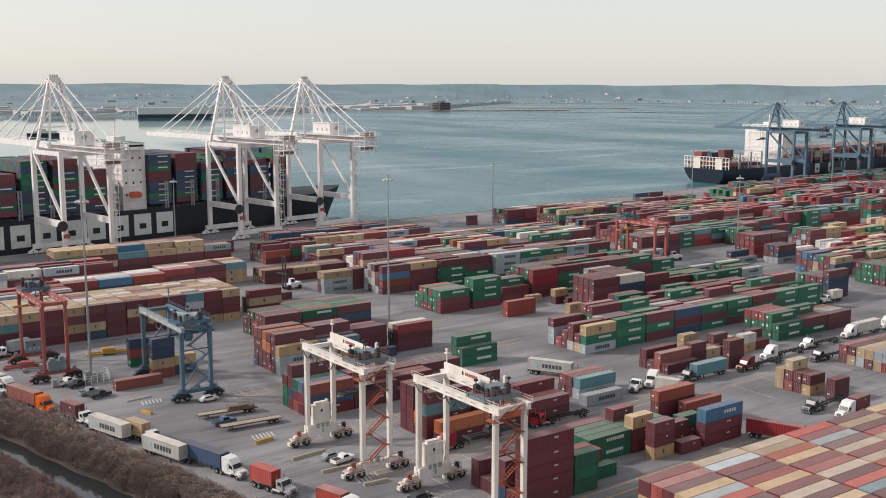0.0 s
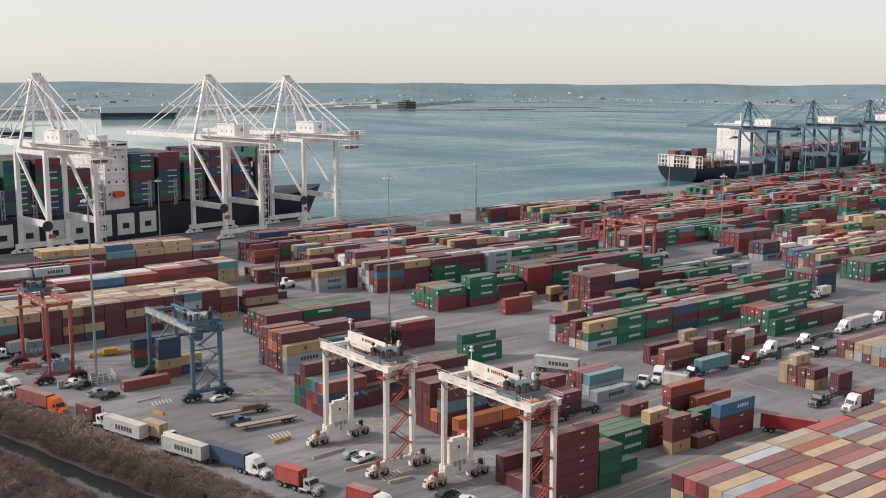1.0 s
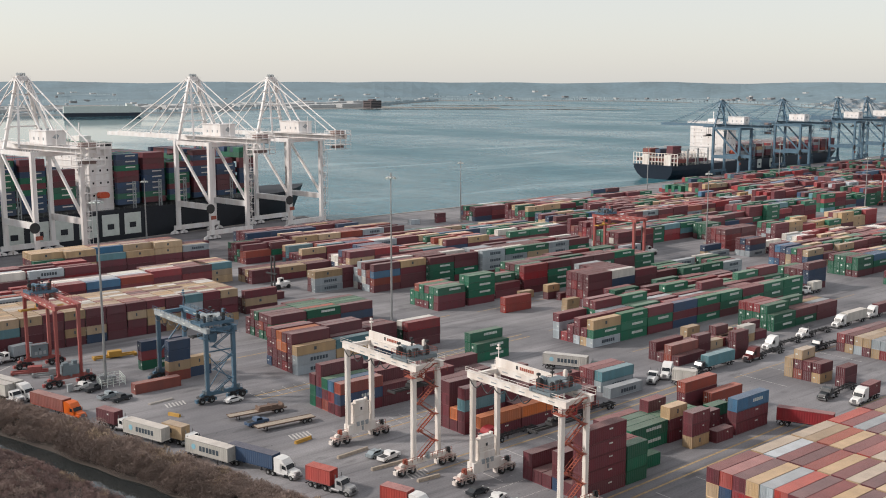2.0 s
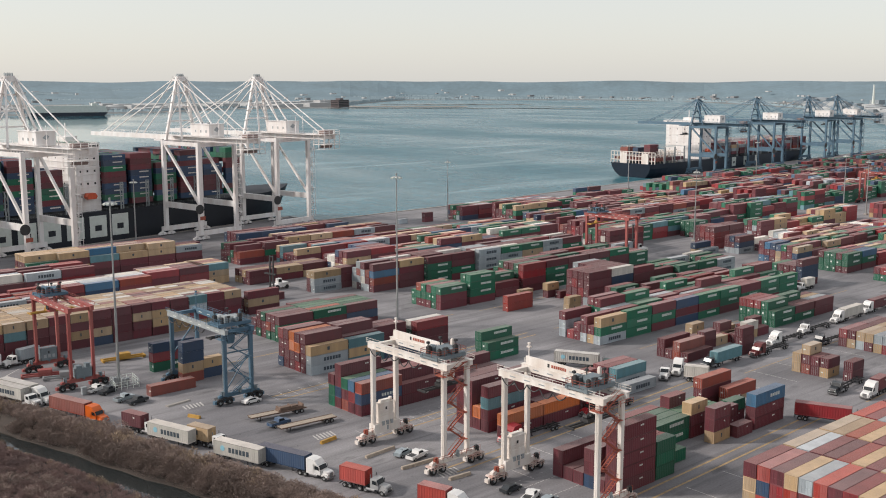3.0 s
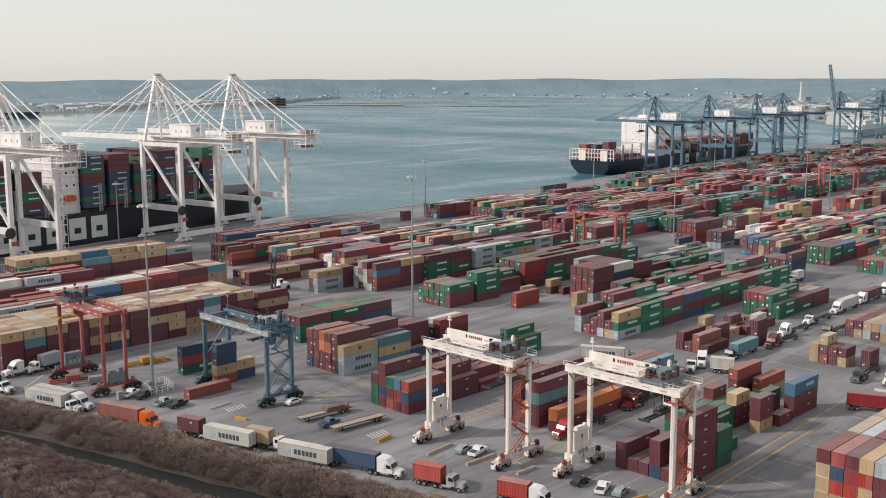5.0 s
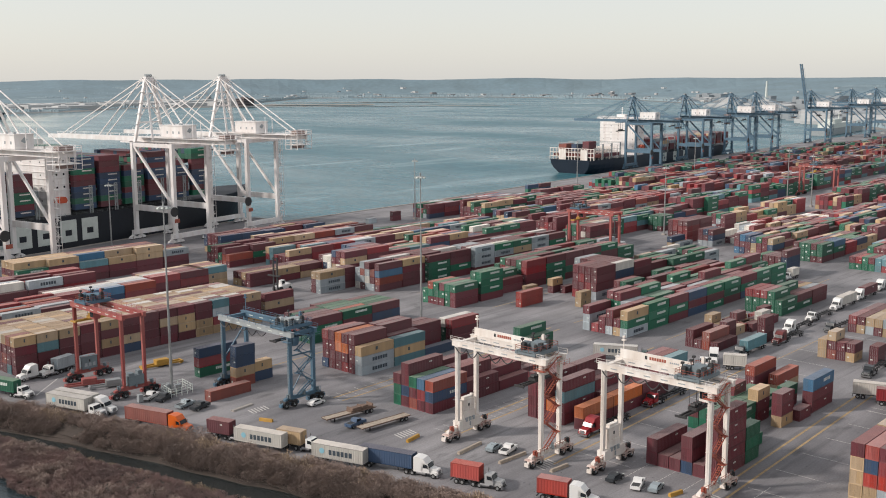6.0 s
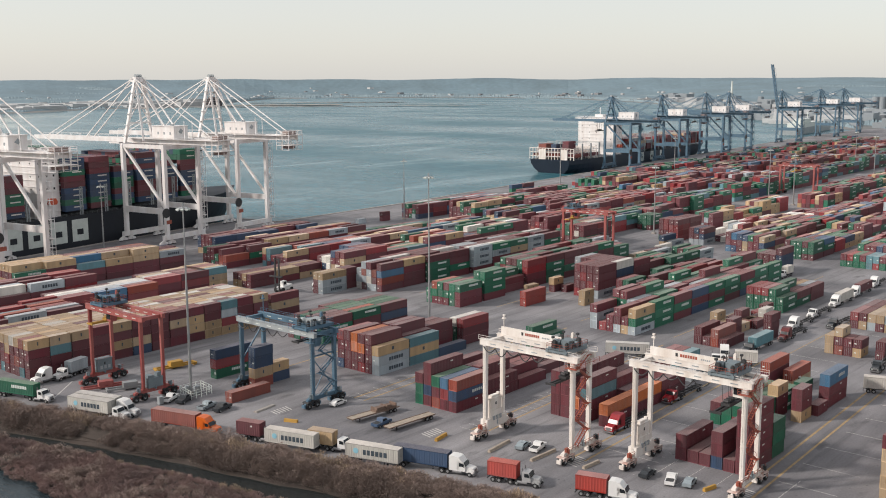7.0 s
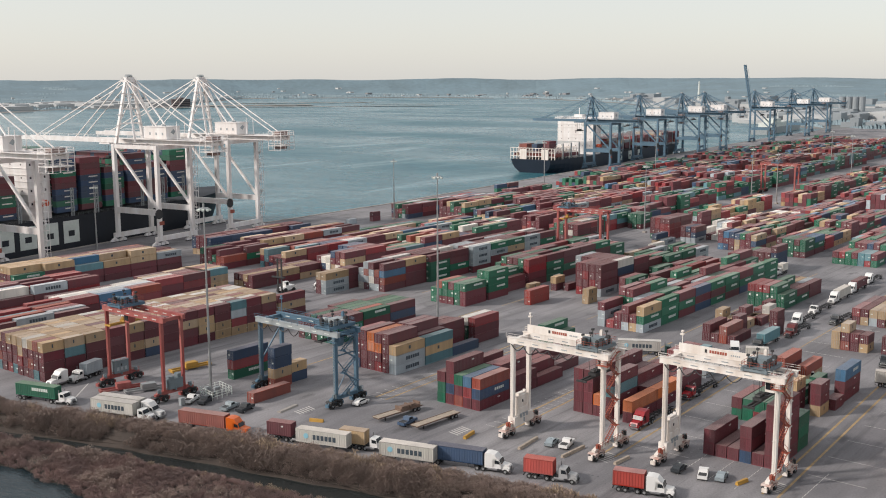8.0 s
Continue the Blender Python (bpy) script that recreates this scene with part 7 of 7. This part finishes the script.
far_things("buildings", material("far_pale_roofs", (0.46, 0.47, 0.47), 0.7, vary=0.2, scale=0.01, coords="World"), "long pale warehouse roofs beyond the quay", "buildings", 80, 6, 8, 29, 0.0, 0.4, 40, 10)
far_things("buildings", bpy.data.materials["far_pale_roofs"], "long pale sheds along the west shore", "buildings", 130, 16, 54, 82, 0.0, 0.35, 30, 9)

FAR_PALE = bpy.data.materials["far_pale_roofs"]
TANKS = ((67.2, 2750, 62, 13), (66.0, 2760, 50, 12), (65.1, 2900, 60, 12), (63.6, 2950, 56, 12), (62.2, 3150, 48, 11))
FAR_GREY = bpy.data.materials["far_grey_walls"]


def far_at(a, r):
    return r * math.cos(radians(a)), r * math.sin(radians(a))


ob = thing("tower_block", "stepped grey tower block on the far shore", "building", "", pose(*far_at(14.6, 2500), -1, 0, 0, 20))
for k, (w, z0, z1) in enumerate(((34, 0, 46), (26, 46, 56), (18, 56, 62))):
    bm = bmesh.new()
    box(bm, -w, -w * 0.5, z0, w, w * 0.5, z1)
    part("storeys", bm, FAR_GREY, ob)
ob = thing("chimney", "slender white chimney on the far shore", "chimney", "", pose(*far_at(25.6, 3300), 0))
bm = bmesh.new()
for k in range(4):
    beam(bm, (0, 0, k * 16), (0, 0, k * 16 + 16), 9 - k * 1.4, sides=10)
part("shaft", bm, MARK_WHITE, ob)
for k in range(4):
    ob = thing("silo", "tall grey concrete grain silo", "silo", "grain silos", pose(*far_at(17.9 + 0.32 * k, 2150), -1))
    bm = bmesh.new()
    beam(bm, (0, 0, 0), (0, 0, 40), 13, sides=12)
    part("drum", bm, FAR_GREY, ob)


# the red brick is dulled in base colour for the far haze
HAZED_BRICK = material("far_red_brick", (0.165, 0.130, 0.130), 0.85, vary=0.25, scale=0.05, coords="World")
ob = thing("brick_block", "square red-brick block on the far waterfront", "building", "", pose(*far_at(53.5, 3060), -1, 0, 0, 18))
bm = bmesh.new()
box(bm, -26, -14, 0, 26, 14, 22)
box(bm, -10, -8, 22, 6, 8, 26)
body = part("wall", bm, HAZED_BRICK, ob)
for k in range(4):
    bm = bmesh.new()
    box(bm, -24, -14.4, 3.5 + k * 4.8, 24, -14.0, 5.6 + k * 4.8)
    part("window", bm, GLASS, body)
    bm = bmesh.new()
    box(bm, -26.4, -12, 3.5 + k * 4.8, -26.0, 12, 5.6 + k * 4.8)
    part("window", bm, GLASS, body)
for a, r, w, h in TANKS:
    ob = thing("storage_tank", "pale round oil storage tank on the far shore", "tank", "oil tanks", pose(*far_at(a, r), -1))
    bm = bmesh.new()
    beam(bm, (0, 0, 0), (0, 0, h), w, sides=20)
    part("shell", bm, FAR_PALE, ob)
    bm = bmesh.new()
    beam(bm, (0, 0, h), (0, 0, h + 1.2), w * 0.8, sides=20)
    part("roof", bm, FAR_PALE, ob)


def far_vessel(x, y, turn, L, label, mat, h, boxy=False):
    ob = thing("vessel", label, "ship", "", pose(x, y, -2.6, 0, 0, turn))
    bm = bmesh.new()
    prism(bm, [(0, 0), (L * 0.95, 0), (L, h), (0, h)], -L * 0.06, L * 0.06)
    hull = part("hull", bm, mat, ob)
    bm = bmesh.new()
    if boxy:
        prism(bm, [(0, h), (L, h), (L * 0.97, h * 2.6), (L * 0.9, h * 2.9), (0, h * 2.9)], -L * 0.06, L * 0.06)
        box(bm, L * 0.8, -L * 0.05, h * 2.9, L * 0.87, L * 0.05, h * 3.5)
    box(bm, L * 0.15, -L * 0.05, h, L * 0.7, L * 0.05, h * 1.7)
    box(bm, L * 0.25, -L * 0.04, h * 1.7, L * 0.45, L * 0.04, h * 2.3)
    beam(bm, (L * 0.5, 0, h * 1.7), (L * 0.5, 0, h * 3.2), 1.0)
    part("deckhouse", bm, MARK_WHITE, ob)


far_vessel(1380, 600, 6, 190, "pale grey ship moored beyond the blue cranes", GREY_PAINT, 9)
far_vessel(*far_at(69.5, 2480), -15, 170, "long white and navy car carrier far across the harbour", HULL_NAVY, 8, True)
far_vessel(*far_at(74.5, 1650), -25, 60, "small dark tug far across the harbour", HULL_BLACK, 5)

place_containers(300)


# ---- what moves: the queue creeps along the shore road ----
PACE = {"even": ((0.0, 1.0), (2.0, 0.75), (4.0, 0.5), (6.0, 0.25), (8.0, 0.0)),
        "slow": ((0.0, 1.0), (1.0, 0.86), (3.0, 0.6), (4.5, 0.36), (6.0, 0.16), (8.0, 0.0)),
        "stop": ((0.0, 1.0), (1.5, 0.69), (3.5, 0.34), (5.0, 0.2), (6.5, 0.1), (8.0, 0.0))}


def motions():
    away = Vector((math.cos(radians(-68)), math.sin(radians(-68)), 0.0))
    walk(RED_LORRY, [(t, Matrix.Translation(away * d) @ pose(222.2, 110.6, 0, 0, 0, -68)) for t, d in ((0.0, -2.0), (2.0, -1.0), (3.5, 0.0), (4.5, 2.2), (6.0, 7.0), (8.0, 14.0))])
    away = Vector((math.cos(radians(-72)), math.sin(radians(-72)), 0.0))
    walk(GREY_LORRY, [(t, Matrix.Translation(away * d) @ pose(226.8, 111.0, 0, 0, 0, -72)) for t, d in ((0.0, 19.0), (3.0, 19.0), (4.4, 15.0), (5.9, 0.6), (7.0, 0.0), (8.0, 0.0))])
    for ob, x, y, far, pace in QUEUE:
        end = on_road(x, y)
        walk(ob, [(t, Matrix.Translation(-ROAD_DIR * far * f) @ end) for t, f in PACE[pace]])


motions()
